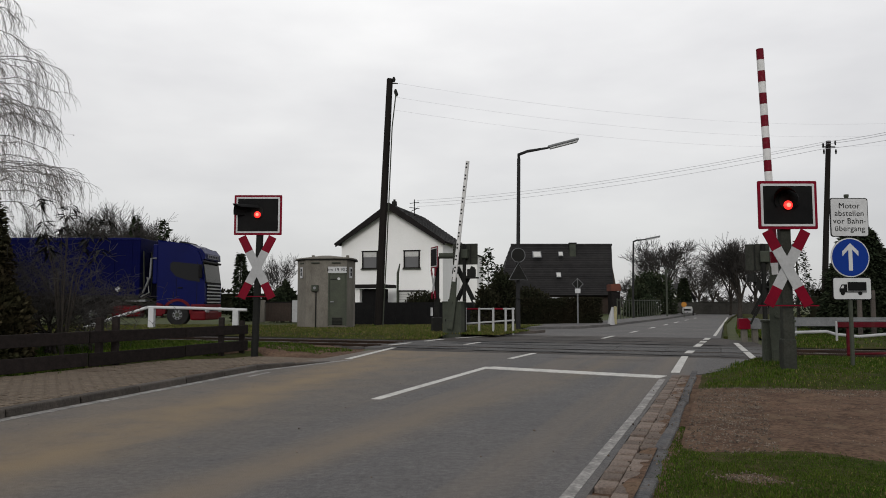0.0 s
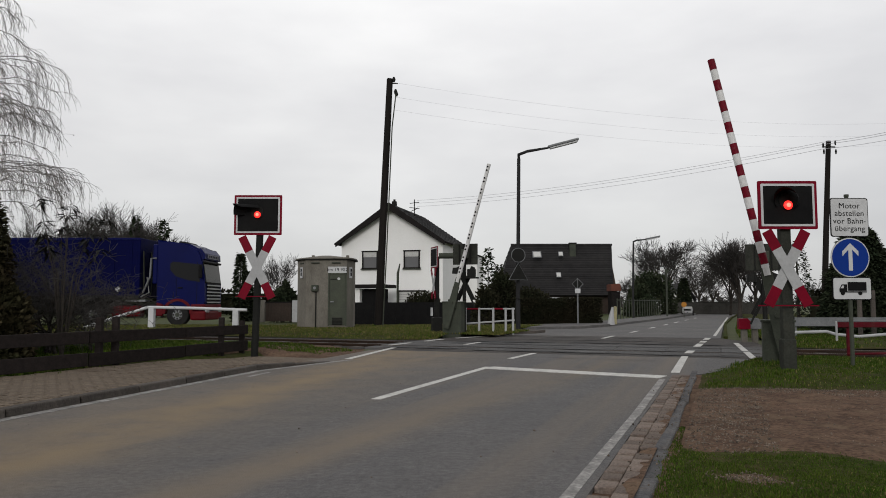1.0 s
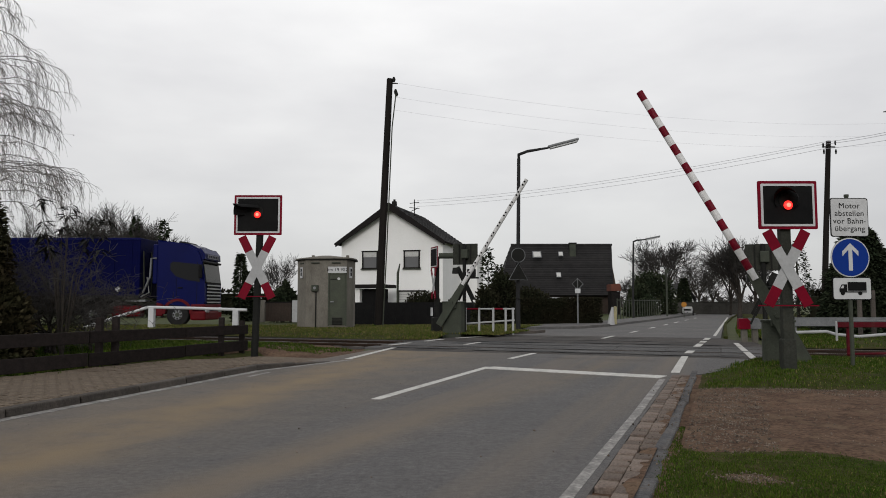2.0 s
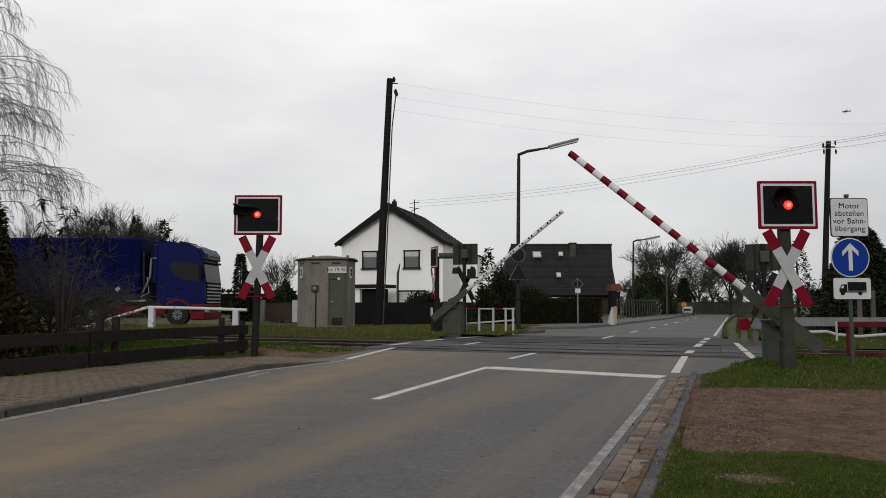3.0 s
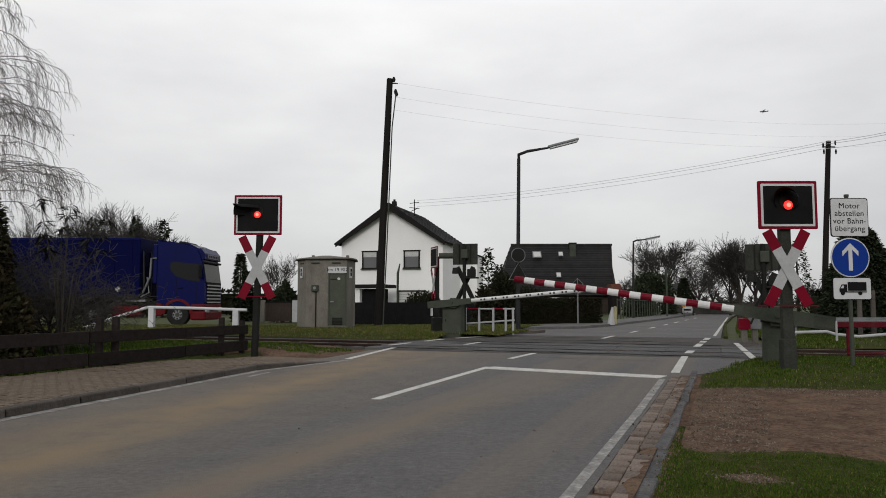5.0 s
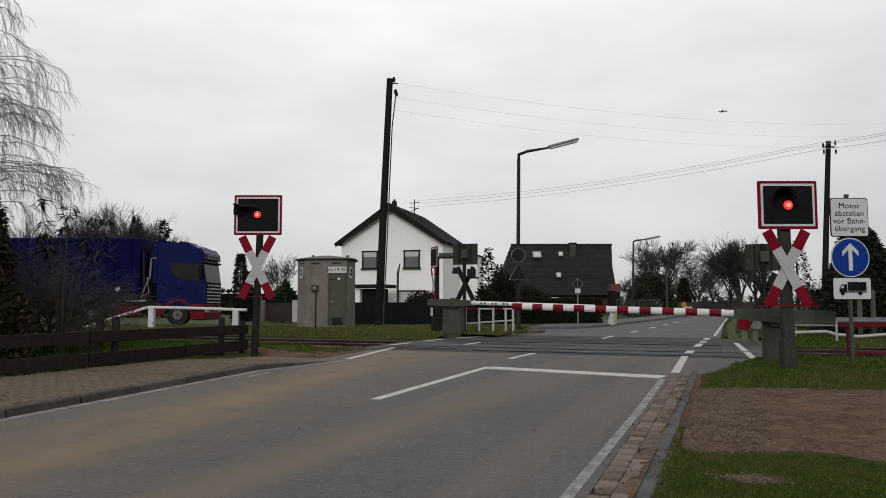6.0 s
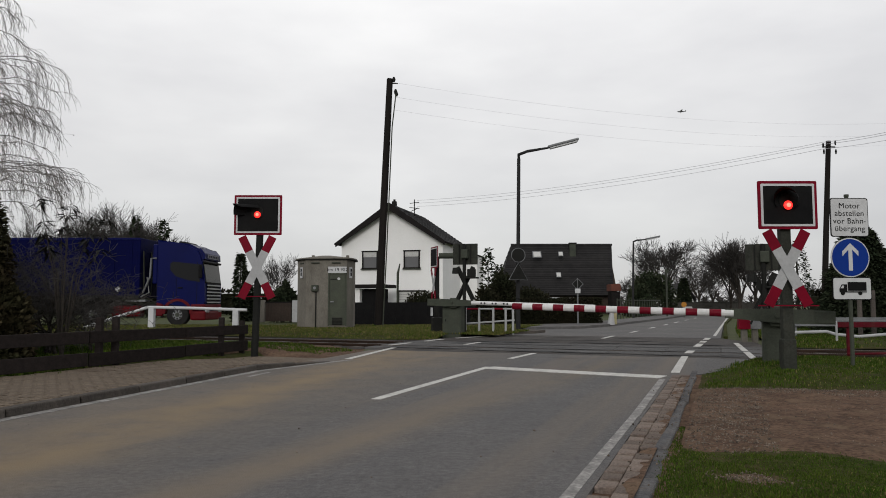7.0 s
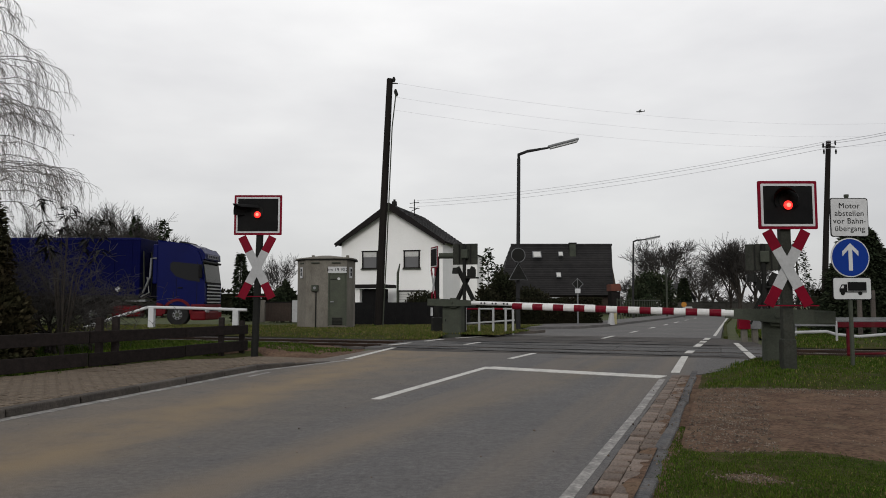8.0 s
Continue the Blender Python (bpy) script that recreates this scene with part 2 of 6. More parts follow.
M_LAMP_GLASS = surface("milky_lamp_cover", (0.5, 0.51, 0.52), (0.42, 0.43, 0.44), rough=0.35, grain=20, patch=3, vary=0.1, bump=0.0)
M_WIRE = surface("overhead_wire", (0.48, 0.48, 0.51), (0.42, 0.42, 0.45), rough=0.6, bump=0.0)
M_BARK = surface("grey_bark", (0.0468, 0.0413, 0.0358), (0.033, 0.0286, 0.0253), rough=0.95, grain=25, patch=3, vary=0.5, bump=0.5, gloss=0.03)
M_TWIG = surface("bare_twig", (0.058, 0.054, 0.051), (0.043, 0.04, 0.038), rough=0.95, grain=25, patch=2, vary=0.3, bump=0.0, island_vary=0.35, gloss=0.05)
M_BIRCH_TWIG = surface("birch_twig", (0.135, 0.124, 0.116), (0.17, 0.158, 0.148), rough=0.95, grain=25, patch=2, vary=0.3, bump=0.0, island_vary=0.4, gloss=0.05)
M_CONIFER = surface("conifer_needles", (0.021, 0.031, 0.017), (0.031, 0.036, 0.021), rough=0.85, grain=15, patch=1, vary=0.5, bump=0.0, island_vary=0.5, gloss=0.05)
M_BROWN_CONIFER = surface("brownish_conifer", (0.047, 0.035, 0.0195), (0.031, 0.033, 0.017), rough=0.9, grain=15, patch=1, vary=0.5, bump=0.0, island_vary=0.5, gloss=0.05)
M_HEDGE = surface("clipped_hedge_leaf", (0.017, 0.02, 0.011), (0.024, 0.021, 0.013), rough=0.9, grain=15, patch=0.6, vary=0.5, bump=0.0, island_vary=0.5, gloss=0.04)
M_LAUREL = surface("laurel_leaf", (0.008, 0.01, 0.007), (0.013, 0.011, 0.009), rough=0.6, grain=15, patch=2, vary=0.4, bump=0.0, island_vary=0.4, gloss=0.2)
M_TRUCK_BLUE = surface("truck_blue_paint", (0.002, 0.0045, 0.056), (0.002, 0.004, 0.046), rough=0.35, grain=15, patch=0.6, vary=0.2, bump=0.02, gloss=0.05)
M_TARP = surface("blue_tarpaulin", (0.0012, 0.002, 0.028), (0.0015, 0.0025, 0.036), rough=0.6, grain=10, patch=0.5, vary=0.4, bump=0.2, gloss=0.03)
M_TRUCK_RED = surface("truck_red_paint", (0.095, 0.004, 0.007), (0.07, 0.004, 0.006), rough=0.5, grain=15, patch=1, vary=0.3, bump=0.03, gloss=0.08)
M_TYRE = surface("tyre_rubber", (0.009, 0.009, 0.009), (0.014, 0.0135, 0.013), rough=0.9, grain=30, patch=3, vary=0.3, bump=0.1)
M_CHROME = surface("dull_silver", (0.4, 0.41, 0.42), (0.32, 0.32, 0.33), rough=0.35, metal=0.7, grain=30, patch=3, vary=0.2, bump=0.02)
M_BROWN = surface("brown_boards", (0.042, 0.03, 0.024), (0.03, 0.0222, 0.018), rough=0.85, grain=20, patch=2, vary=0.4, bump=0.2)
M_BRICK_RED = surface("red_tile_roof", (0.125, 0.045, 0.03), (0.1, 0.0375, 0.0275), rough=0.85, grain=15, patch=1, vary=0.3, bump=0.1)
M_YELLOW = surface("yellow_sign_sheet", (0.5, 0.27, 0.03), (0.45, 0.24, 0.03), rough=0.5, grain=20, patch=3, vary=0.1, bump=0.0)
M_GREY_PALE = surface("grey_lilac_panel", (0.15, 0.15, 0.18), (0.11, 0.11, 0.13), rough=0.5, grain=25, patch=3, vary=0.4, bump=0.02)
M_PALE_POST = surface("yellowish_post_paint", (0.3, 0.27, 0.15), (0.22, 0.2, 0.12), rough=0.7, grain=25, patch=3, vary=0.4, bump=0.1)
M_SCREEN = glass_pane("windscreen_glass", (0.02, 0.024, 0.026), 0.14, 0.15)
M_DARK_SEAM = surface("tar_seam", (0.0126, 0.0121, 0.0126), (0.018, 0.0175, 0.018), rough=0.6, grain=40, patch=2, vary=0.5, bump=0.2, gloss=0.1)
M_LAMP_RED = glow("red_signal_lens", (1.0, 0.025, 0.02), 1.5)
M_LIGHT_SPOT = glow("red_signal_filament", (1.0, 0.12, 0.08), 3.0)


# ---- building helpers ----
ROAD_TURN = radians(20.832)
SIN, COS = math.sin(ROAD_TURN), math.cos(ROAD_TURN)
ACROSS = -20.832


def R(s, t):
    """The plan's point s metres along the road and t metres to its right."""
    return s * SIN + t * COS, s * COS - t * SIN


def finish(bm, smooth=False):
    bmesh.ops.recalc_face_normals(bm, faces=bm.faces)
    if smooth:
        for f in bm.faces:
            f.smooth = True


def mesh_object(name, bm, material, smooth=False):
    finish(bm, smooth)
    me = bpy.data.meshes.new(name)
    bm.to_mesh(me)
    bm.free()
    for mm in material if isinstance(material, (list, tuple)) else [material]:
        me.materials.append(mm)
    return new(name, me)


def part(name, bm, material, parent, label="", smooth=False):
    ob = mesh_object(name, bm, material, smooth)
    ob.parent = parent
    return tagged(ob, label=label)


def structure(name, bm, material, label, category="", smooth=False):
    return tagged(mesh_object(name, bm, material, smooth), label, category, kind="structure")


def thing(name, m, label, category, group=""):
    ob = new(name)
    ob.empty_display_size = 0.2
    ob.matrix_world = m
    return tagged(ob, label, category, group)


def piece(name, me, parent, m):
    ob = new(name, me)
    ob.parent = parent
    ob.matrix_basis = m
    return ob


def box(bm, centre, size, m=None, bevel=0.0):
    r = bmesh.ops.create_cube(bm, size=1.0)
    vs = r["verts"]
    mat = Matrix.Translation(centre) @ Matrix.Diagonal((*size, 1))
    if m is not None:
        mat = m @ mat
    bmesh.ops.transform(bm, matrix=mat, verts=vs)
    if bevel:
        es = list({e for v in vs for e in v.link_edges})
        bmesh.ops.bevel(bm, geom=es, offset=bevel, segments=2, affect="EDGES", profile=0.5)
    return bm


def tube(bm, points, radii, n=10, caps=True):
    """A round bar through the points; radii is one number or one a point."""
    pts = [Vector(p) for p in points]
    if isinstance(radii, (int, float)):
        radii = [radii] * len(pts)
    rings = []
    for i, p in enumerate(pts):
        d = (pts[min(i + 1, len(pts) - 1)] - pts[max(i - 1, 0)]).normalized()
        q = d.to_track_quat("Z", "Y")
        rings.append([bm.verts.new(p + q @ Vector((radii[i] * math.cos(2 * math.pi * k / n), radii[i] * math.sin(2 * math.pi * k / n), 0))) for k in range(n)])
    for a, b in zip(rings, rings[1:]):
        for k in range(n):
            bm.faces.new((a[k], a[(k + 1) % n], b[(k + 1) % n], b[k]))
    if caps and n > 2:
        bm.faces.new(rings[0][::-1])
        bm.faces.new(rings[-1])
    return bm


def prism(bm, outline, depth, m=None):
    """An outline in x and z, given thickness along y from 0 to depth."""
    m = m or Matrix.Identity(4)
    a = [bm.verts.new(m @ Vector((x, 0, z))) for x, z in outline]
    b = [bm.verts.new(m @ Vector((x, depth, z))) for x, z in outline]
    n = len(a)
    bm.faces.new(a)
    bm.faces.new(b[::-1])
    for k in range(n):
        bm.faces.new((a[k], b[k], b[(k + 1) % n], a[(k + 1) % n]))
    return bm


def slab(bm, outline, low, high):
    """A plan outline in x and y, from height low to high."""
    a = [bm.verts.new((x, y, low)) for x, y in outline]
    b = [bm.verts.new((x, y, high)) for x, y in outline]
    n = len(a)
    bm.faces.new(b)
    bm.faces.new(a[::-1])
    for k in range(n):
        bm.faces.new((a[k], a[(k + 1) % n], b[(k + 1) % n], b[k]))
    return bm


def B():
    return bmesh.new()


def rounded(w, h, r, n=5):
    """Outline of a rectangle with rounded corners, centred on 0."""
    out = []
    for cx, cz, a0 in ((w / 2 - r, h / 2 - r, 0), (-w / 2 + r, h / 2 - r, 90), (-w / 2 + r, -h / 2 + r, 180), (w / 2 - r, -h / 2 + r, 270)):
        for k in range(n):
            a = radians(a0 + 90 * k / (n - 1))
            out.append((cx + r * math.cos(a), cz + r * math.sin(a)))
    return out


def disc(r, n=40):
    return [(r * math.cos(2 * math.pi * k / n), r * math.sin(2 * math.pi * k / n)) for k in range(n)]


# ---- ground, road, kerbs ----
GROUND_LOW = -0.06
bm = B()
slab(bm, [(-2500, -2500), (2500, -2500), (2500, 2500), (-2500, 2500)], -0.5, GROUND_LOW)
structure("ground", bm, M_FIELD, "flat winter meadow reaching the horizon", "ground")


def strip(left, right):
    """Plan outline between two lines of (s, t) points."""
    return [R(*q) for q in left] + [R(*q) for q in reversed(right)]


bm = B()
slab(bm, strip([(-90, -5.6), (-12, -5.6), (5, -6.5), (10, -7.3), (13.0, -7.4), (14.9, -7.6), (15.5, -7.7)], [(-90, -0.745), (-12, -0.745), (11.4, -0.745), (12.1, -0.3), (14.2, 0.45), (15.5, 0.62)]), -0.3, 0.0)
structure("road", bm, M_ASPHALT, "worn grey asphalt road before the crossing", "road")
bm = B()
slab(bm, strip([(15.5, -7.7), (16.2, -7.8), (17.0, -8.2), (20.2, -8.4), (24.4, -7.6)], [(15.5, 0.62), (16.2, 0.7), (18.5, 1.0), (20.2, 1.0), (22.4, 0.75), (24.4, -0.1)]), -0.3, -0.002)
structure("road_crossing", bm, M_ASPHALT_DARK, "dark patched asphalt between and beside the rails", "road")
bm = B()
slab(bm, strip([(24.4, -7.6), (25.6, -6.9), (26.4, -6.7), (29.6, -7.6), (31.6, -5.6), (35, -5.0), (51, -3.6), (75, -2.4), (120, 0.0), (200, 6.0)], [(24.4, -0.1), (42, -0.0), (60, 0.5), (85, 1.6), (120, 4.0), (200, 10.0)]), -0.3, 0.0)
structure("road_far", bm, M_ASPHALT_FAR, "pale asphalt road running on between trees", "road")
bm = B()
slab(bm, [R(24.9, -7.3), R(29.4, -7.7), (1.6, 34.2), (-8, 37.6), (-60, 39.5), (-60, 34.6), (-9, 33.6), (-2.5, 31.0), (0.6, 28.6)], -0.3, -0.006)
structure("side_road", bm, M_SANDY, "narrow asphalt side road behind the railway", "road")


def paint(s0, t0, s1, t1, w, mat, name="road_marking", z=0.004):
    """A painted line from one (s, t) to another."""
    if 15.1 < s0 < 24:
        z = 0.016
    a, b = Vector(R(s0, t0)), Vector(R(s1, t1))
    d = (b - a).normalized()
    n = Vector((-d.y, d.x)) * w / 2
    k = B()
    slab(k, [a + n, a - n, b - n, b + n], z - 0.008, z)
    return structure(name, k, mat, "white painted road marking", "marking")


paint(-8, -0.91, 7.3, -0.825, 0.075, M_PAINT_FADED, "edge_line")
paint(7.3, -0.82, 11.0, -0.84, 0.085, M_PAINT_FADED, "edge_line")
paint(11.9, -3.72, 11.3, -0.85, 0.4, M_PAINT, "stop_line", z=0.007)
paint(-6, -3.68, 3.0, -3.68, 0.14, M_PAINT, "centre_line")
paint(7.56, -3.69, 12.05, -3.76, 0.12, M_PAINT, "centre_line")
paint(14.0, -3.92, 15.7, -3.86, 0.12, M_PAINT, "centre_line")
for s0, s1 in ((22.8, 24.6), (28, 29.6), (33, 34.6), (38, 39.6), (43, 45), (49, 51), (56, 58)):
    paint(s0, -3.5 + (s0 - 22) * 0.045, s1, -3.5 + (s1 - 22) * 0.045, 0.12, M_PAINT, "centre_line")
paint(12.1, -0.73, 15.9, -0.76, 0.13, M_PAINT, "edge_dash")
for s0, s1 in ((16.7, 17.6), (19.3, 20.7), (21.4, 22.2), (23, 24.2)):
    paint(s0, -0.72 + (s0 - 17) * 0.035, s1, -0.72 + (s1 - 17) * 0.035, 0.16, M_PAINT, "edge_dash")
paint(26, -0.3, 60, 0.28, 0.1, M_PAINT, "edge_line")
for s0, s1 in ((15.2, 17.6), (17.95, 19.5), (19.7, 21.4)):
    paint(s0, 0.54 - (s0 - 15.2) * 0.04, s1, 0.54 - (s1 - 15.2) * 0.04, 0.13, M_PAINT, "crossing_dash")
for s0, t0, s1, t1 in ((12.8, -6.85, 16.5, -7.55), (17.2, -8.0, 18.4, -7.95), (19.4, -7.9, 20.6, -7.85), (18.2, -6.3, 19.2, -6.25), (21.4, -7.7, 23.6, -7.0)):
    paint(s0, t0, s1, t1, 0.13, M_PAINT, "crossing_dash")
paint(-6, -5.68, 5, -6.27, 0.12, M_PAINT_FADED, "edge_line")
paint(5, -6.27, 10.1, -6.98, 0.13, M_PAINT_FADED, "edge_line")
paint(10.1, -6.97, 12.6, -6.68, 0.1, M_PAINT_FADED, "edge_line")
paint(9.2, -6.57, 9.85, -6.65, 0.07, M_PAINT_FADED, "edge_dash")

# gutter bricks and flush slate kerb on the right
gutter_bed = structure("gutter_bed", slab(B(), strip([(-6, -0.8), (11.4, -0.8)], [(-6, -0.2), (12.4, -0.2)]), -0.3, -0.03), M_EARTH, "earth-filled gutter bed beside the road", "gutter")
g = mesh_object("gutter_form", box(B(), (0, 0, 0), (0.122, 0.188, 0.1), bevel=0.008), M_GUTTER)
gutter_mesh = g.data
bpy.data.objects.remove(g)
for row in range(2):
    for i in range(75):
        s = -3.2 + i * 0.198 + row * 0.09
        if random.random() < 0.03:
            continue
        x, y = R(s, -0.676 + row * 0.126)
        piece("gutter_brick", gutter_mesh, gutter_bed, pose(x, y, -0.04 + random.uniform(-0.006, 0.008), random.uniform(-1.5, 1.5), random.uniform(-2, 2), ACROSS + random.uniform(-2, 2)))
k = mesh_object("slate_form", box(B(), (0, 0, 0), (0.095, 0.95, 0.24), bevel=0.014), M_KERB_DARK)
slate_mesh = k.data
bpy.data.objects.remove(k)
kerb_e = structure("kerb_east", slab(B(), strip([(-6, -0.44), (-5.9, -0.44)], [(-6, -0.34), (-5.9, -0.34)]), -0.2, 0.0), M_KERB_DARK, "sunken dark kerb stones beside the gutter", "kerb")
for i in range(18):
    x, y = R(-4.4 + i * 0.965, -0.45)
    piece("kerb_stone", slate_mesh, kerb_e, pose(x, y, -0.108 + random.uniform(-0.01, 0.01), 0, random.uniform(-4, 4), ACROSS + random.uniform(-1.6, 1.6)))


def height_field(name, outline_s, outline_t, step, fn, material, label, category="ground"):
    """A gently uneven sheet over a stretch of the plan; fn gives the height at (s, t) or None outside."""
    k = B()
    s0, s1 = outline_s
    t0, t1 = outline_t
    ns, nt = int((s1 - s0) / step) + 1, int((t1 - t0) / step) + 1
    grid = {}
    for i in range(ns + 1):
        for j in range(nt + 1):
            s, t = s0 + (s1 - s0) * i / ns, t0 + (t1 - t0) * j / nt
            z = fn(s, t)
            if z is not None:
                x, y = R(s, t)
                grid[i, j] = k.verts.new((x, y, z))
    for i in range(ns):
        for j in range(nt):
            q = [grid.get(c) for c in ((i, j), (i, j + 1), (i + 1, j + 1), (i + 1, j))]
            if None not in q:
                k.faces.new(q)
    return structure(name, k, material, label, category, smooth=True)


def bumps(s, t, size, amount):
    return amount * noise.noise((s * size, t * size, 3.1))


def smooth_step(v, a, b):
    v = min(1.0, max(0.0, (v - a) / (b - a)))
    return v * v * (3 - 2 * v)


def verge_height(s, t):
    rise = 0.13 * smooth_step(t, -0.3, 1.2) * smooth_step(s, 9.3, 11.5) * (1 - smooth_step(s, 14.2, 16.4))
    return rise - 0.01 + bumps(s, t, 1.2, 0.03) + bumps(s, t, 5, 0.012)


def verge(s, t):
    edge = -0.33 if s < 12.2 else -0.33 + (s - 12.2) * 0.32
    if t < edge:
        return None
    return verge_height(s, t)


height_field("verge_ground", (-6, 16.4), (-0.329, 14), 0.18, verge, M_SOIL, "grassy roadside verge with worn soil")


def path_height(s, t):
    lo = 5.75 + 0.35 * noise.noise((t * 0.9, 1.0, 0)) + 0.12 * noise.noise((t * 4.5, 3.0, 0)) - 0.04 * t
    hi = 10.2 + 0.25 * noise.noise((t * 0.8, 7.0, 0)) + 0.05 * t
    if s < lo or s > hi or t < -0.33:
        return None
    return verge_height(s, t) - 0.015 + min(0.04, 0.12 * min(s - lo, hi - s)) + bumps(s, t, 3.5, 0.01)


height_field("footpath", (5, 11.2), (-0.329, 14), 0.09, path_height, M_EARTH, "trodden brown earth footpath with gravel", "path")


def grass_patch(name, count, where, tall, label, dry=0.1, wide=0.006):
    """Tufts of bent blades at random spots; where() gives (s, t, z, scale) or None."""
    verts, faces, mats = [], [], []
    while len(faces) < count * 2:
        spot = where()
        if spot is None:
            continue
        s, t, z, k = spot
        x, y = R(s, t)
        for _ in range(4):
            bx, by = x + random.gauss(0, 0.03), y + random.gauss(0, 0.03)
            a = random.uniform(0, 2 * math.pi)
            lean, h, w = random.uniform(0.1, 0.8), tall * k * random.uniform(0.4, 1.2), wide * random.uniform(0.7, 1.4)
            dx, dy = math.cos(a), math.sin(a)
            px, py = -dy * w, dx * w
            n = len(verts)
            verts += [(bx - px, by - py, z - 0.02), (bx + px, by + py, z - 0.02),
                      (bx + px * 0.8 + dx * h * lean * 0.4, by + py * 0.8 + dy * h * lean * 0.4, z + h * 0.65),
                      (bx - px * 0.8 + dx * h * lean * 0.4, by - py * 0.8 + dy * h * lean * 0.4, z + h * 0.65),
                      (bx + dx * h * lean, by + dy * h * lean, z + h)]
            faces += [(n, n + 1, n + 2, n + 3), (n + 3, n + 2, n + 4)]
            q = 1 if random.random() < dry else 0
            mats += [q, q]
    me = bpy.data.meshes.new(name)
    me.from_pydata(verts, [], faces)
    me.materials.append(M_GRASS)
    me.materials.append(M_GRASS_DRY)
    me.polygons.foreach_set("material_index", mats)
    return tagged(new(name, me), label, "grass", kind="stuff")


def lawn_spot():
    s, t = random.uniform(2.6, 6.9), random.uniform(-0.39, 6.0)
    if path_height(s, t) is not None and random.random() < 0.93:
        return None
    if noise.noise((s * 1.6, t * 1.6, 9)) + 0.3 * noise.noise((s * 6, t * 6, 2)) < -0.6 and random.random() < 0.85:
        return None
    bare = math.hypot((s - 5.03) / 0.2, (t - 0.13) / 0.27) + 0.5 * noise.noise((s * 9, t * 9, 1))
    if bare < 1 and random.random() < 0.72:
        return None
    return s, t, verge_height(s, t), (0.6 + 0.6 * random.random()) * (0.6 + 0.8 * max(0.0, 0.5 + noise.noise((s * 2.2, t * 2.2, 6))))


def bare_spot(s, t):
    far = math.hypot((s - 5.03) / 0.2, (t - 0.13) / 0.27) + 0.45 * noise.noise((s * 9, t * 9, 1))
    return verge_height(s, t) + 0.004 if far < 0.8 else None


height_field("bare_patch", (4.7, 5.4), (-0.25, 0.5), 0.03, bare_spot, M_EARTH, "small bare earth patch in the lawn", "soil")


def strip_spot():
    s, t = random.uniform(9.6, 16.2), random.uniform(-0.25, 9.0)
    if path_height(s, t) is not None and random.random() < 0.95:
        return None
    if verge(s, t) is None:
        return None
    tall = 0.8 + 1.6 * max(0.0, noise.noise((s * 0.9, t * 0.9, 4))) + (1.4 if s > 13 else 0.0) * random.random()
    return s, t, verge_height(s, t), tall


grass_patch("lawn_grass", 230000, lawn_spot, 0.0135, "short mown grass beside the footpath", 0.08, 0.0025)
grass_patch("verge_grass", 60000, strip_spot, 0.027, "rough green verge grass round the signal", 0.12, 0.005)

# pavement on the left with its kerb stones
def kerb_line(s):
    if s < 5:
        return -6.13 - 0.055 * s
    return -6.405 - 0.139 * (s - 5) if s < 10.2 else -7.13 + 0.13 * (s - 10.2)


def pavement_height(s, t):
    if t > kerb_line(s) + 0.055 or t < -9.2 or s > 12.9:
        return None
    return 0.076 - 0.085 * smooth_step(s, 10.2, 12.4) + bumps(s, t, 1.5, 0.004)


height_field("pavement", (-8, 12.9), (-9.2, -6.0), 0.13, pavement_height, M_PAVE, "brownish concrete pavement with worn joints", "pavement")
kerb = structure("kerb_west", slab(B(), [R(-8.1, -5.6), R(-8.1, -5.7), R(-8, -5.7), R(-8, -5.6)], -0.2, 0.1), M_KERB, "grey concrete kerb with joints", "kerb")
me = mesh_object("kerb_stone_form", box(B(), (0, 0, 0), (0.13, 0.985, 0.3), bevel=0.018), M_KERB)
kerb_mesh = me.data
bpy.data.objects.remove(me)
for i in range(20):
    s = -7.4 + i
    x, y = R(s, kerb_line(s))
    slope = math.degrees(math.atan2(kerb_line(s + 0.5) - kerb_line(s - 0.5), 1.0))
    piece("kerb_stone", kerb_mesh, kerb, pose(x, y, -0.062 - 0.085 * smooth_step(s, 10.0, 12.4), -2.0 if 10.2 < s < 12.4 else 0, 0, ACROSS - slope))

def seam(s0, t0, t1, wide, seed):
    """A ragged near-black strip laid across the road, parallel to the rails."""
    rng = random.Random(seed)
    k = B()
    n = int((t1 - t0) / 0.25)
    line = [(s0 + 0.1 * noise.noise((i * 0.23, seed, 0)), t0 + (t1 - t0) * i / n, wide * (0.35 + 0.9 * rng.random()) * math.sin(math.pi * (i + 0.5) / (n + 1)) ** 0.3) for i in range(n + 1)]
    lo = [k.verts.new((*R(a - w / 2, t), 0.0125)) for a, t, w in line]
    hi = [k.verts.new((*R(a + w / 2, t), 0.0125)) for a, t, w in line]
    for i in range(n):
        k.faces.new((lo[i], lo[i + 1], hi[i + 1], hi[i]))
    structure("tar_seam", k, M_DARK_SEAM, "ragged dark seam in the asphalt", "road patch")


for args in ((16.55, -7.9, -5.4, 0.4, 1), (16.2, -5.4, -2.0, 0.34, 2), (16.05, -1.9, 0.3, 0.3, 3), (17.3, -8.1, 0.7, 0.2, 9), (18.72, -8.1, 0.8, 0.22, 10), (19.95, -7.6, -4.2, 0.42, 4), (20.2, -4.0, 0.6, 0.34, 5), (21.6, -6.6, -1.0, 0.24, 6), (18.9, -6.9, -5.2, 0.3, 8), (23.3, -7.0, -2.2, 0.16, 11), (14.4, -3.4, -1.2, 0.07, 12)):
    seam(*args)

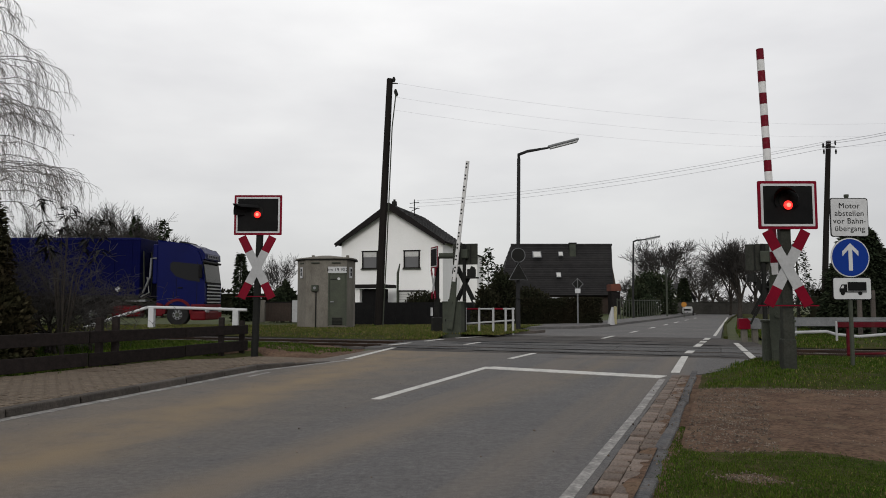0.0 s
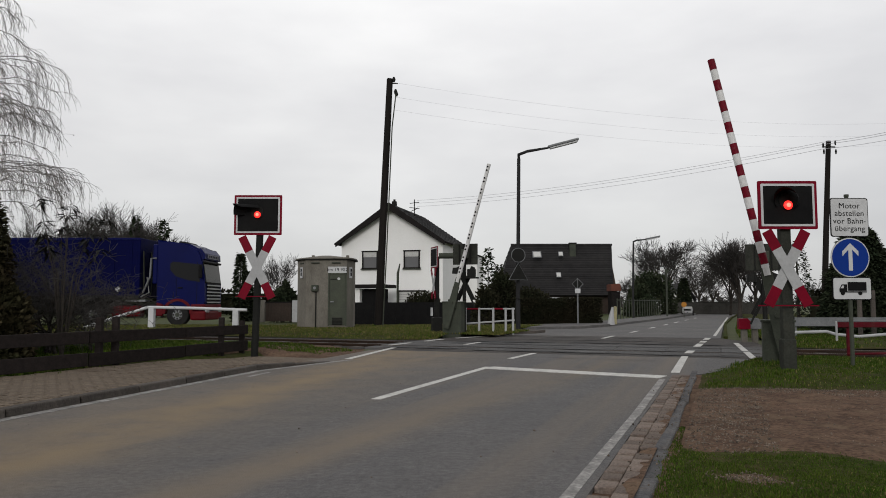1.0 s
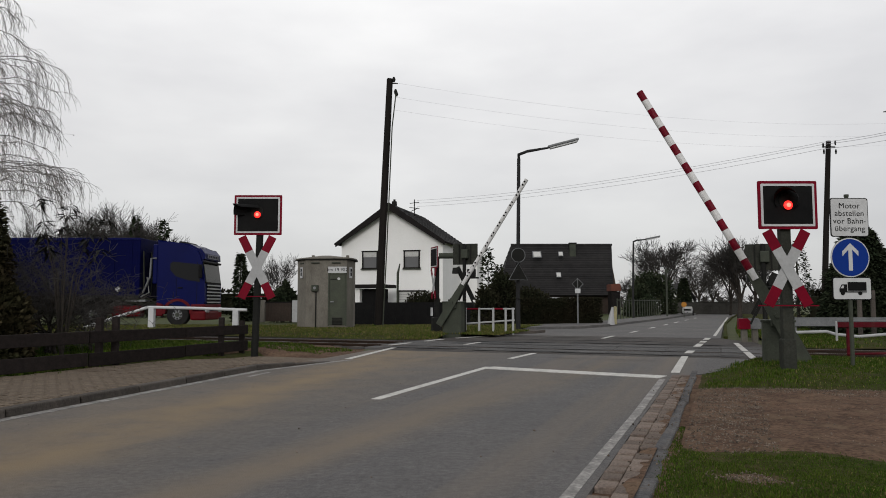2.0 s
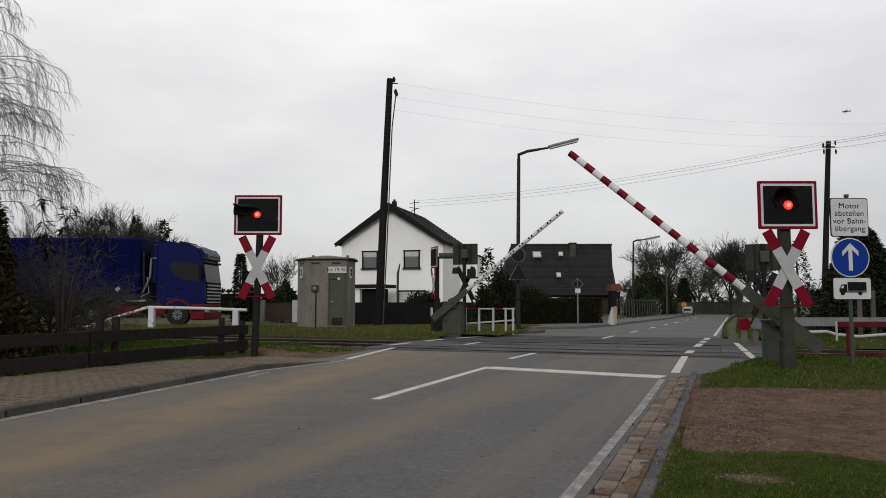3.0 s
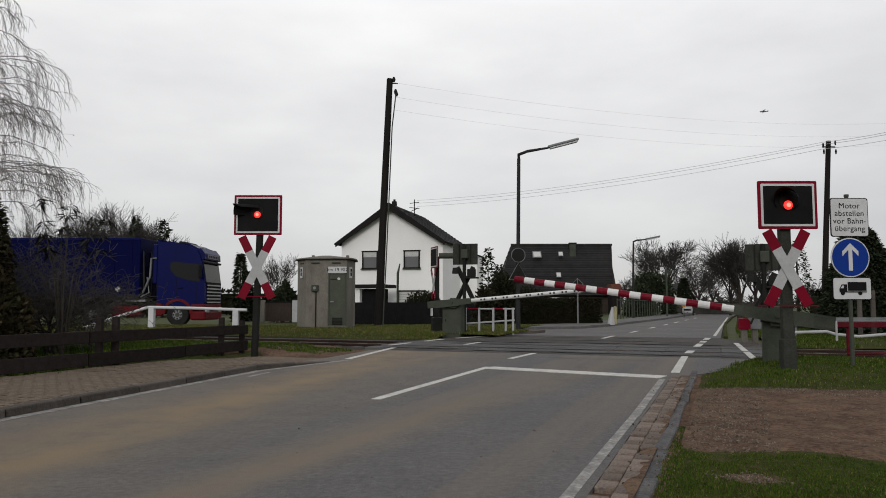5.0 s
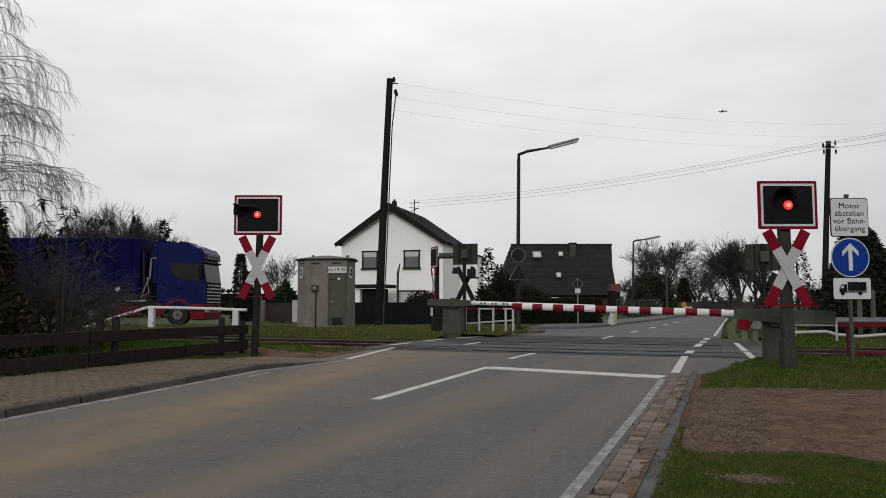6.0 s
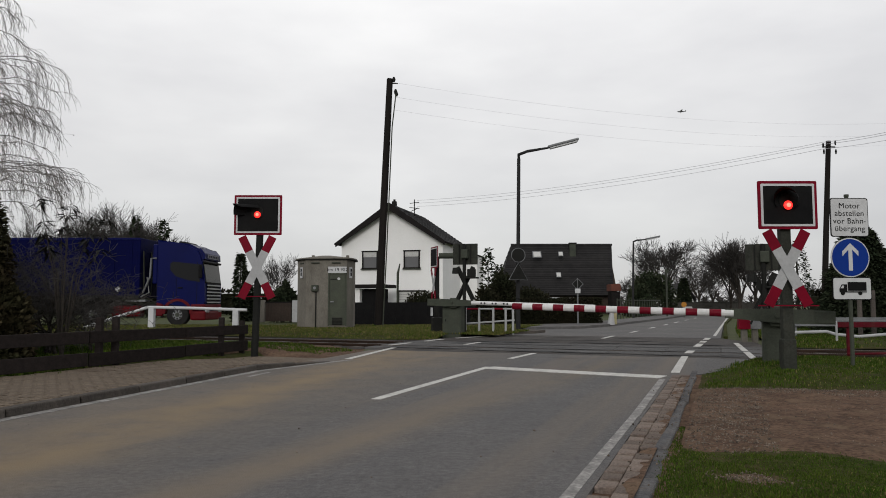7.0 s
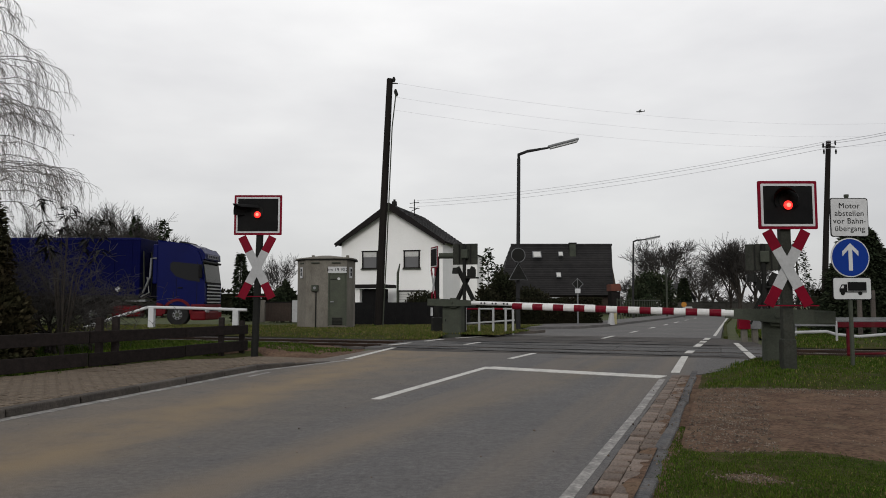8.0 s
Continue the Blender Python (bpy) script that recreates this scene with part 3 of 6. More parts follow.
def gutter_soil(s, t):
    return 0.006 + 0.024 * noise.noise((s * 2.3, t * 9, 8)) + 0.012 * noise.noise((s * 9, t * 20, 3)) + (t + 0.54) * 0.16


height_field("gutter_soil", (1.5, 11.6), (-0.6, -0.485), 0.03, gutter_soil, M_EARTH, "brown soil washed over the gutter bricks", "soil")


def shoulder_soil(s, t):
    return verge_height(s, t) - 0.006 + 0.01 * noise.noise((s * 3.0, t * 9, 5))


height_field("shoulder_soil", (1.5, 12.0), (-0.42, -0.3), 0.03, shoulder_soil, M_EARTH, "bare soil between kerb and grass", "soil")

# pavers: the nearest as single pieces, the rest joined
pv = mesh_object("paver_form", box(B(), (0, 0, 0), (0.193, 0.093, 0.05), bevel=0.006), M_PAVE)
paver_mesh = pv.data
bpy.data.objects.remove(pv)
pavers = tagged(new("paver_field"), "rows of small brownish concrete pavers", "pavement", kind="structure")
rest = B()
placed = 0
for i in range(102):
    s = 2.6 + i * 0.098
    for j in range(14):
        t = kerb_line(s) - 0.175 - j * 0.198 - (0.099 if i % 2 else 0.0)
        if t < -9.1 or s > 12.0:
            continue
        x, y = R(s, t)
        z = pavement_height(s, t)
        m = pose(x, y, z - 0.016 + random.uniform(-0.003, 0.003), random.uniform(-0.8, 0.8), random.uniform(-0.8, 0.8), ACROSS + random.uniform(-0.6, 0.6))
        if 6.0 < s < 8.1 and placed < 290:
            piece("paver", paver_mesh, pavers, m)
            placed += 1
        else:
            w, d, h = 0.0965, 0.0465, 0.025
            v = [rest.verts.new(m @ Vector(c)) for c in ((-w, -d, -h), (w, -d, -h), (w, d, -h), (-w, d, -h), (-w + 0.005, -d + 0.005, h), (w - 0.005, -d + 0.005, h), (w - 0.005, d - 0.005, h), (-w + 0.005, d - 0.005, h))]
            for q in ((4, 5, 6, 7), (0, 1, 5, 4), (1, 2, 6, 5), (2, 3, 7, 6), (3, 0, 4, 7)):
                rest.faces.new([v[n] for n in q])
far_pavers = part("paver_rest", rest, M_PAVE, pavers)
tagged(far_pavers, kind="stuff")

# loose stones on the footpath, the gutter and the worn corner
stones = B()
rng = random.Random(77)
made = 0
while made < 4170:
    if made < 3700:
        s, t = rng.uniform(5.5, 10.6), -0.3 + abs(rng.gauss(0, 2.2))
        z = path_height(s, t)
        if z is None or (t > 0.35 and s < 9.5 and rng.random() < 0.93) or (t > 2.2 and rng.random() < 0.8):
            continue
        r = rng.uniform(0.004, 0.013)
    elif made < 3950:
        s, t = rng.uniform(3.5, 11.5), rng.gauss(-0.5, 0.1)
        z, r = 0.012, rng.uniform(0.005, 0.012)
    elif made < 4010:
        s, t = rng.uniform(-2, 12), rng.uniform(-6.2, -0.9)
        z, r = 0.001, rng.uniform(0.004, 0.012)
    else:
        s, t = rng.gauss(5.03, 0.09), rng.gauss(0.13, 0.13)
        z, r = verge_height(s, t) + 0.005, rng.uniform(0.004, 0.011)
    x, y = R(s, t)
    m = pose(x, y, z + r * 0.25, rng.uniform(0, 360), rng.uniform(0, 360), 0) @ Matrix.Diagonal((r, r * rng.uniform(0.6, 1), r * rng.uniform(0.4, 0.8), 1))
    o = [stones.verts.new(m @ Vector(c)) for c in ((1, 0, 0), (-1, 0, 0), (0, 1, 0), (0, -1, 0), (0, 0, 1), (0, 0, -1))]
    for a, b, c in ((0, 2, 4), (2, 1, 4), (1, 3, 4), (3, 0, 4), (2, 0, 5), (1, 2, 5), (3, 1, 5), (0, 3, 5)):
        stones.faces.new((o[a], o[b], o[c]))
    made += 1
tagged(mesh_object("loose_gravel", stones, surface("pale_gravel", (0.15, 0.122, 0.098), (0.095, 0.075, 0.06), rough=0.95, grain=60, patch=4, vary=0.6, bump=0.3, island_vary=0.6)), "loose gravel on path and road edge", "gravel", kind="stuff")

# ---- railway ----
GAUGE = 1.435
RAIL_S = 18.0
bm = B()
slab(bm, [R(15.9, 1.2), R(15.9, 120), R(20.4, 120), R(20.4, 1.2)], -0.3, -0.052)
slab(bm, [R(16.3, -8.4), R(20.9, -8.6), R(20.9, -150), R(16.3, -150)], -0.3, -0.048)
structure("ballast", bm, M_BALLAST, "dark stone ballast under the track", "ballast")
for side, name in ((-1, "rail_near"), (1, "rail_far")):
    s = RAIL_S + side * GAUGE / 2
    k = B()
    for (w, low, top) in ((0.12, -0.09, -0.06), (0.02, -0.06, 0.0), (0.067, -0.002, 0.03)):
        for t0, t1 in ((1.0, 150), (-150, -8.3)):
            slab(k, [R(s - w / 2, t0), R(s + w / 2, t0), R(s + w / 2, t1), R(s - w / 2, t1)], low, top)
    r = structure(name, k, M_RAIL, "rusty steel rail with polished head", "rail")
    k = B()
    for t0, t1 in ((1.0, 150), (-150, -8.3)):
        slab(k, [R(s - 0.025, t0), R(s + 0.025, t0), R(s + 0.025, t1), R(s - 0.025, t1)], 0.02, 0.034)
    slab(k, [R(s - 0.03, -8.3), R(s + 0.03, -8.3), R(s + 0.03, 1.0), R(s - 0.03, 1.0)], -0.05, 0.005)
    part("rail_head", k, M_RAILTOP, r)
    k = B()
    slab(k, [R(s - side * 0.03 - 0.035, -8.3), R(s - side * 0.03 + 0.035, -8.3), R(s - side * 0.03 + 0.035, 1.0), R(s - side * 0.03 - 0.035, 1.0)], -0.05, 0.001)
    part("flangeway", k, M_BLACK, r)
sl = mesh_object("sleeper_form", box(B(), (0, 0, 0), (0.26, 2.5, 0.16), bevel=0.015), M_SLEEPER)
sleeper_mesh = sl.data
bpy.data.objects.remove(sl)
track = tagged(new("track_bed"), "row of dark wooden railway sleepers", "track", kind="structure")
for i in range(60):
    for t in (1.4 + i * 0.63, -8.9 - i * 0.63):
        x, y = R(RAIL_S, t)
        piece("sleeper", sleeper_mesh, track, pose(x, y, -0.115, 0, 0, ACROSS))
panel_form = mesh_object("panel_form", box(B(), (0, 0, 0), (1.17, 0.62, 0.12), bevel=0.015), M_PANEL)
panel_mesh = panel_form.data
bpy.data.objects.remove(panel_form)
deck = tagged(new("crossing_deck"), "dark crossing panels laid between the rails", "crossing deck", kind="structure")
for i in range(8):
    for s in (17.67, 18.33):
        x, y = R(s, -7.75 + i * 1.18)
        piece("panel", panel_mesh, deck, pose(x, y, -0.053 + random.uniform(-0.004, 0.004), 0, 0, ACROSS))
for s in (16.75, 19.3):
    for i in range(8):
        x, y = R(s, -7.75 + i * 1.18)
        piece("panel", panel_mesh, deck, pose(x, y, -0.055 + random.uniform(-0.004, 0.004), 0, 0, ACROSS))


def mound(s, t):
    """Grass bank between the rails and the side road."""
    x, y = R(s, t)
    if y > 33.2 + 0.02 * -x or (t > -8.3 and s < 22.4) or (s > 26.1 and t > -7.6) or t > -6.6:
        return None
    z = 0.13 * smooth_step(s, 20.6, 22.2) + bumps(s, t, 0.8, 0.03)
    return z - 0.03


height_field("bank_ground", (20.7, 46), (-42, -6), 0.45, mound, M_SOIL, "grass bank beside the railway")


def mound_spot():
    s, t = random.uniform(20.8, 40), (random.uniform(-38, -6.6) if random.random() < 0.85 else random.uniform(-9.5, -6.6))
    z = mound(s, t)
    return None if z is None else (s, t, z, random.uniform(0.6, 1.5))


grass_patch("bank_grass", 80000, mound_spot, 0.045, "rough winter grass along the railway bank", 0.58, 0.009)


def fence_ground(s, t):
    if t > -8.75 and s < 12.3 or t > -7.0:
        return None
    z = 0.05 + 0.09 * smooth_step(s, 8, 12) * smooth_step(-t, 8.6, 9.4) + bumps(s, t, 0.8, 0.03) - 0.13 * smooth_step(s, 14.2, 16.4) - 0.1 * smooth_step(t, -8.4, -7.3)
    keep = max(smooth_step(s, 12.4, 13.6), smooth_step(-t, 9.0, 9.7)) if s > 11.5 else 1.0
    z = -0.045 + (z + 0.045) * keep
    if t > -9.35 and s < 13.1:
        z = min(z, 0.05 - 0.095 * smooth_step(s, 10.0, 12.4))
    return z


def worn_corner(s, t):
    if t > -7.2 or t < -9.6 + 0.5 * noise.noise((s, 4, 0)):
        return None
    return fence_ground(s, t) + 0.018 if fence_ground(s, t) is not None else None


height_field("garden_ground", (-6, 16.1), (-34, -7.0), 0.4, fence_ground, M_SOIL, "grass and soil behind the dark timber fence")


height_field("worn_corner", (12.3, 16.4), (-10, -7.0), 0.15, worn_corner, M_EARTH, "bare brown earth where the pavement ends")


def fence_spot():
    s, t = random.uniform(7.0, 16.3), random.uniform(-17, -7.3)
    z = fence_ground(s, t)
    if s < 12.8 and t > -9.35 and random.random() < 0.93:
        return None
    if z is None or (worn_corner(s, t) is not None and s > 12.3 and (s > 15.2 or t > -7.9 or s < 13.4)):
        return None
    return s, t, z, random.uniform(0.6, 1.5)


grass_patch("fence_grass", 80000, fence_spot, 0.05, "rough grass by the timber fence", 0.06, 0.009)


def east_field(s, t):
    if t < 1.1 + 0.0 * s and s < 24.5:
        return None
    if t < 0.45 + max(0.0, (s - 30)) * 0.018:
        return None
    return -0.02 + 0.07 * smooth_step(s, 20.6, 23.0) + bumps(s, t, 0.7, 0.03)


height_field("east_ground", (20.5, 80), (0.3, 40), 0.6, east_field, M_SOIL, "grass strip beside the far road")


def east_spot():
    s, t = random.uniform(20.6, 46), (random.uniform(0.3, 16) if random.random() < 0.4 else random.uniform(0.3, 3.2))
    z = east_field(s, t)
    return None if z is None else (s, t, z, random.uniform(0.6, 1.5))


bm = B()
slab(bm, strip([(24.6, -0.02), (42, 0.02), (60, 0.52), (80, 1.4)], [(24.6, 0.1), (42, 0.13), (60, 0.63), (80, 1.5)]), -0.2, 0.05)
structure("kerb_far", bm, M_SOIL, "low earth-covered kerb beside the far road", "kerb")
grass_patch("east_grass", 60000, east_spot, 0.055, "rough grass beyond the rails", 0.15, 0.01)


# ---- level crossing signals and barriers ----
def cross_blades(parent, y, z, length=1.22, wide=0.155, lean=27, front=True, x=0.0):
    """A red-tipped white diagonal cross; each blade white with red end pieces."""
    for sign in (1, -1):
        m = Matrix.Translation((x, y + 0.008 * sign, z)) @ Matrix.Rotation(radians(lean * sign), 4, "Y")
        blade = part("blade", box(B(), (0, 0, 0), (wide, 0.012, length * 0.52), m), M_CROSS if front else M_GREY_DARK, parent)
        for end in (1, -1):
            part("blade_tip", box(B(), (0, 0, end * length * 0.38), (wide, 0.012, length * 0.24), m), M_RED if front else M_GREY_DARK, blade, "red blade tip" if front else "")


def signal_board(parent, z, w, h, lamp_x=0.0, lamp_z=-0.02, hood_turn=0.0, y=-0.1, lit=True, lens_x=0.03, lens_z=-0.07, hood_r=0.168, arc_from=-38, reach_most=0.4, wing=0.0):
    part("red_border", prism(B(), rounded(w, h, 0.02), 0.02, Matrix.Translation((0, y, z))), M_RED, parent, "red board edge")
    part("white_border", prism(B(), rounded(w - 0.085, h - 0.085, 0.015), 0.008, Matrix.Translation((0, y - 0.008, z))), M_WHITE, parent, "white board border")
    part("black_face", prism(B(), rounded(w - 0.155, h - 0.155, 0.01), 0.008, Matrix.Translation((0, y - 0.016, z))), M_BLACK, parent, "black board face")
    hood = B()
    m = Matrix.Translation((lamp_x, y - 0.016, z + lamp_z)) @ Matrix.Rotation(radians(hood_turn), 4, "Z")
    arc = [radians(a) for a in range(arc_from, 219, 12)]
    outer, inner = [], []
    for i, a in enumerate(arc):
        reach = 0.14 + (reach_most - 0.14) * max(wing if a > math.pi / 2 else 0.0, max(0.0, math.sin(a)) ** 0.6)
        for r, keep in ((hood_r, outer), (hood_r - 0.008, inner)):
            keep.append((hood.verts.new(m @ Vector((r * math.cos(a), 0, r * math.sin(a)))), hood.verts.new(m @ Vector((r * 0.96 * math.cos(a), -reach, r * 0.96 * math.sin(a))))))
    for ring in (outer, inner):
        for p, q in zip(ring, ring[1:]):
            hood.faces.new((p[0], q[0], q[1], p[1]))
    for p, q, u, v in zip(outer, outer[1:], inner, inner[1:]):
        hood.faces.new((p[1], q[1], v[1], u[1]))
    if lit:
        part("lamp_hood", hood, M_BLACK, parent, "black lamp hood")
        tilt = Matrix.Translation((lamp_x, y - 0.03, z + lamp_z))
        ring = part("lamp_ring", prism(B(), disc(0.13), 0.02, tilt), M_GREY_DARK, parent)
        dot = B()
        bmesh.ops.create_uvsphere(dot, u_segments=20, v_segments=10, radius=0.068, matrix=Matrix.Translation((lamp_x + lens_x, y - 0.06, z + lamp_z + lens_z)) @ Matrix.Diagonal((1, 0.4, 1, 1)))
        part("signal_lens", dot, M_LAMP_RED, ring, "glowing red lens", smooth=True)
        core = B()
        bmesh.ops.create_uvsphere(core, u_segments=14, v_segments=8, radius=0.034, matrix=Matrix.Translation((lamp_x + lens_x, y - 0.085, z + lamp_z + lens_z)) @ Matrix.Diagonal((1, 0.4, 1, 1)))
        part("filament", core, M_LIGHT_SPOT, ring, smooth=True)


def back_signal(name, m, pole_top, board_z, w, h, label):
    """The rear of a crossing signal that faces away."""
    s = thing(name, m, label, "signal")
    part("pole", tube(B(), [(0, 0, -0.1), (0, 0, pole_top)], 0.06, 12), M_GREY_DARK, s)
    part("board", box(B(), (0, 0.1, board_z), (w, 0.03, h), bevel=0.006), M_GREY_MID, s)
    for sx in (-1, 1):
        part("board_stiffener", box(B(), (sx * 0.2, 0.07, board_z), (0.03, 0.04, h - 0.04)), M_GREY_DARK, s)
    part("lamp_case", box(B(), (0.03, -0.02, board_z), (0.22, 0.2, 0.3), bevel=0.03), M_GREY, s)
    cross_blades(s, 0.1, board_z - h / 2 - 0.62, front=False)
    part("junction_box", box(B(), (0.24, 0.02, board_z - h / 2 - 0.28), (0.26, 0.18, 0.26), bevel=0.02), M_GREY_DARK, s)
    for sx in (-1, 1):
        part("brace", box(B(), (0, 0, 0), (0.05, 0.05, 0.75), Matrix.Translation((sx * 0.2, 0.0, board_z - h / 2 - 1.05)) @ Matrix.Rotation(radians(-24 * sx), 4, "Y")), M_GREY_DARK, s)
    part("bell", tube(B(), [(-0.3, 0, board_z - h / 2 - 0.3), (-0.3, 0, board_z - h / 2 - 0.1)], [0.13, 0.1], 12), M_GREY_DARK, s)
    part("shelf", box(B(), (0.25, 0.02, board_z - h / 2 - 0.44), (0.42, 0.24, 0.05), bevel=0.01), M_GREY_DARK, s)
    part("lamp_housing", tube(B(), [(-0.1, 0.1, board_z), (-0.1, 0.42, board_z - 0.03)], 0.13, 14), M_BLACK, s)
    return s


# signal on the east verge
SX, SY = 5.15, 11.0
sig = thing("crossing_signal", pose(SX, SY, 0.05, 0, 0, 0), "lit red crossing signal with diagonal cross on grey post", "signal")
part("post", box(B(), (-0.01, 0.03, 1.1), (0.16, 0.12, 2.3), bevel=0.012), M_GREY_MID, sig)
part("post_sleeve", box(B(), (-0.01, 0.03, 0.25), (0.2, 0.17, 0.5), bevel=0.02), M_GREY_MID, sig)
signal_board(sig, 2.545 - 0.05, 0.885, 0.725, -0.01, 0.06, -30, lens_x=-0.01)
cross_blades(sig, -0.12, 1.6 - 0.05, 1.25, 0.155, 28, x=-0.045)
part("cross_bar", box(B(), (-0.035, -0.1, 1.045 - 0.05), (0.9, 0.012, 0.018)), M_RED, sig, "thin red bar under the cross")

# signal on the west side
SX, SY = -3.825, 15.2
sig = thing("crossing_signal", pose(SX, SY, 0.06, 0, 0, 0), "lit red crossing signal with diagonal cross beside the timber fence", "signal")
part("post", tube(B(), [(-0.05, 0, -0.2), (0.03, 0, 2.75)], 0.075, 12), M_GREY_DARK, sig)
signal_board(sig, 2.9 - 0.06, 0.985, 0.83, -0.02, 0.06, -58, lens_x=0.02, lens_z=-0.06, hood_r=0.15, arc_from=30, reach_most=0.5, wing=0.85)
cross_blades(sig, -0.12, 1.815 - 0.06, 1.41, 0.17, 26.5)
part("cross_bar", box(B(), (-0.03, -0.1, 1.22 - 0.06), (0.8, 0.012, 0.018)), M_RED, sig, "thin red bar under the cross")


def barrier(name, x, y, z, yaw, reach, label, base_h, back_side, side=-1, case_w=0.5, case_x=0.02):
    """A half barrier; the arm with its boom turns about the x-z plane's normal at the hinge."""
    b = thing(name, pose(x, y, 0.0, 0, 0, yaw), label, "barrier", "half barriers")
    part("machine_case", box(B(), (case_x, -side * 0.1, base_h / 2), (case_w, 0.42, base_h + 0.1), bevel=0.02), M_GREY, b)
    part("case_lid", box(B(), (case_x, -side * 0.1, base_h + 0.06), (case_w + 0.04, 0.46, 0.04), bevel=0.012), M_GREY, b)
    part("hinge_cheek", box(B(), (0, side * 0.17, z - 0.02), (0.2, 0.1, 0.34), bevel=0.02), M_GREY, b)
    part("case_door", box(B(), (case_x, side * 0.115, base_h * 0.45), (case_w - 0.1, 0.02, base_h * 0.72), bevel=0.006), M_GREY, b)
    part("lock", box(B(), (case_x + case_w * 0.3, side * 0.13, base_h * 0.5), (0.03, 0.02, 0.08), bevel=0.004), M_GREY_DARK, b)
    part("stay", box(B(), (0.26, -side * 0.12, base_h * 0.5), (0.05, 0.08, base_h + 0.3), bevel=0.01), M_GREY_DARK, b)
    arm = part("arm", B(), M_GREY, b)
    k = B()
    outline = [(-0.82, -0.07), (-0.82, 0.085), (-0.1, 0.105), (0.55, 0.11), (0.86, 0.1), (0.86, -0.12), (0.3, -0.13), (-0.1, -0.12)]
    prism(k, outline, 0.05, Matrix.Translation((0, side * 0.275 - 0.025, 0)))
    tube(k, [(0, side * 0.34, 0), (0, side * 0.1, 0)], 0.045, 14)
    box(k, (0.7, side * 0.25, -0.01), (0.3, 0.12, 0.2), bevel=0.015)
    finish(k)
    k.to_mesh(arm.data)
    k.free()
    length = reach
    count = 20
    start = 0.68
    step = (length - start) / count
    for i in range(count):
        r = 0.064 - 0.003 * i / count
        x0 = -(start + i * step)
        red = (count - 1 - i) % 2 == 0 and not back_side
        part("boom_band", tube(B(), [(x0, side * 0.27, 0.01), (x0 - step, side * 0.27, 0.01)], r, 14), M_BOOM_RED if red else M_BOOM_WHITE, arm, "red boom band" if red else "")
    if back_side:
        for i in range(10):
            for dx in (0.0, 0.115):
                xx = -(1.02 + i * 0.375 + dx)
                r = 0.064 - 0.003 * (-xx - start) / (length - start)
                for y0 in (side * 0.27 - r - 0.002, side * 0.27 + r - 0.0065):
                    part("reflector_hole", prism(B(), disc(0.03, 14), 0.01, Matrix.Translation((xx, y0, 0.01))), M_BLACK, arm, "black reflector seat")
    return b, arm


NEAR_HINGE = (5.674, 12.55, 0.879)
FAR_HINGE = (0.398, 24.0, 1.102)
near_barrier, near_arm = barrier("half_barrier", NEAR_HINGE[0], NEAR_HINGE[1], NEAR_HINGE[2], ACROSS, 4.56, "red-and-white half barrier lowering on grey machine", 0.72, False)
far_barrier, far_arm = barrier("half_barrier", FAR_HINGE[0], FAR_HINGE[1], FAR_HINGE[2], 157.06, 4.606, "white half barrier with reflectors lowering beyond rails", 1.06, True, 1, 0.64, 0.09)

SX, SY = 0.703, 24.2
back_signal("crossing_signal", pose(SX, SY, 0.1, 0, 0, ACROSS), 3.036 - 0.1, 2.699 - 0.1, 0.86, 0.69, "grey rear of a crossing signal beside far barrier")
SX, SY = 8.3, 19.0
back_signal("crossing_signal", pose(SX, SY, 0.0, 0, 0, ACROSS), 2.615, 2.278, 0.86, 0.69, "grey rear of a crossing signal beyond the rails")

# signal towards the side road
SX, SY = -0.215, 25.5
side_sig = thing("crossing_signal", pose(SX, SY, 0.1, 0, 0, -72), "red-edged crossing signal turned towards the side road", "signal")
part("post", tube(B(), [(0, 0, -0.2), (0, 0, 2.6)], 0.09, 12), M_GREY_DARK, side_sig)
part("post_foot", box(B(), (0, 0, 0.2), (0.3, 0.34, 0.6), bevel=0.04), M_GREY_DARK, side_sig)
signal_board(side_sig, 2.667 - 0.1, 0.8, 0.74, 0, 0.05, 0, lit=False)
cross_blades(side_sig, -0.12, 1.764 - 0.1, 1.15, 0.15, 25)
part("plate", box(B(), (0.05, -0.2, 0.788 - 0.1), (0.2, 0.02, 0.28)), M_WHITE, side_sig, "small white plate")
arm_l = thing("signal_bracket", pose(*(0.155, 25.2, 2.707), 0, 0, 0), "short grey bracket between two signals", "bracket")
part("tube", tube(B(), [(-0.3, 0, 0), (0.35, 0, 0.0)], 0.1, 12), M_GREY, arm_l)

# ---- round sign with plates on a post ----
SX, SY = 6.22, 11.2
sign = thing("road_sign", pose(SX, SY, 0.0, 0, 0, 2), "blue arrow sign between two white plates on grey post", "road sign")
part("post", tube(B(), [(0, 0.04, -0.1), (0, 0.04, 2.734)], 0.03, 14), M_GREY, sign)
part("post_cap", tube(B(), [(0, 0.04, 2.717), (0, 0.04, 2.752)], 0.036, 14), M_GREY, sign)
ZT = 2.394
plate = part("plate", prism(B(), rounded(0.595, 0.6, 0.04), 0.012, Matrix.Translation((0.01, 0, ZT))), M_BLACK, sign, "white text plate with black edge")
part("plate_face", prism(B(), rounded(0.57, 0.575, 0.035), 0.006, Matrix.Translation((0.01, -0.005, ZT))), M_WHITE, plate)


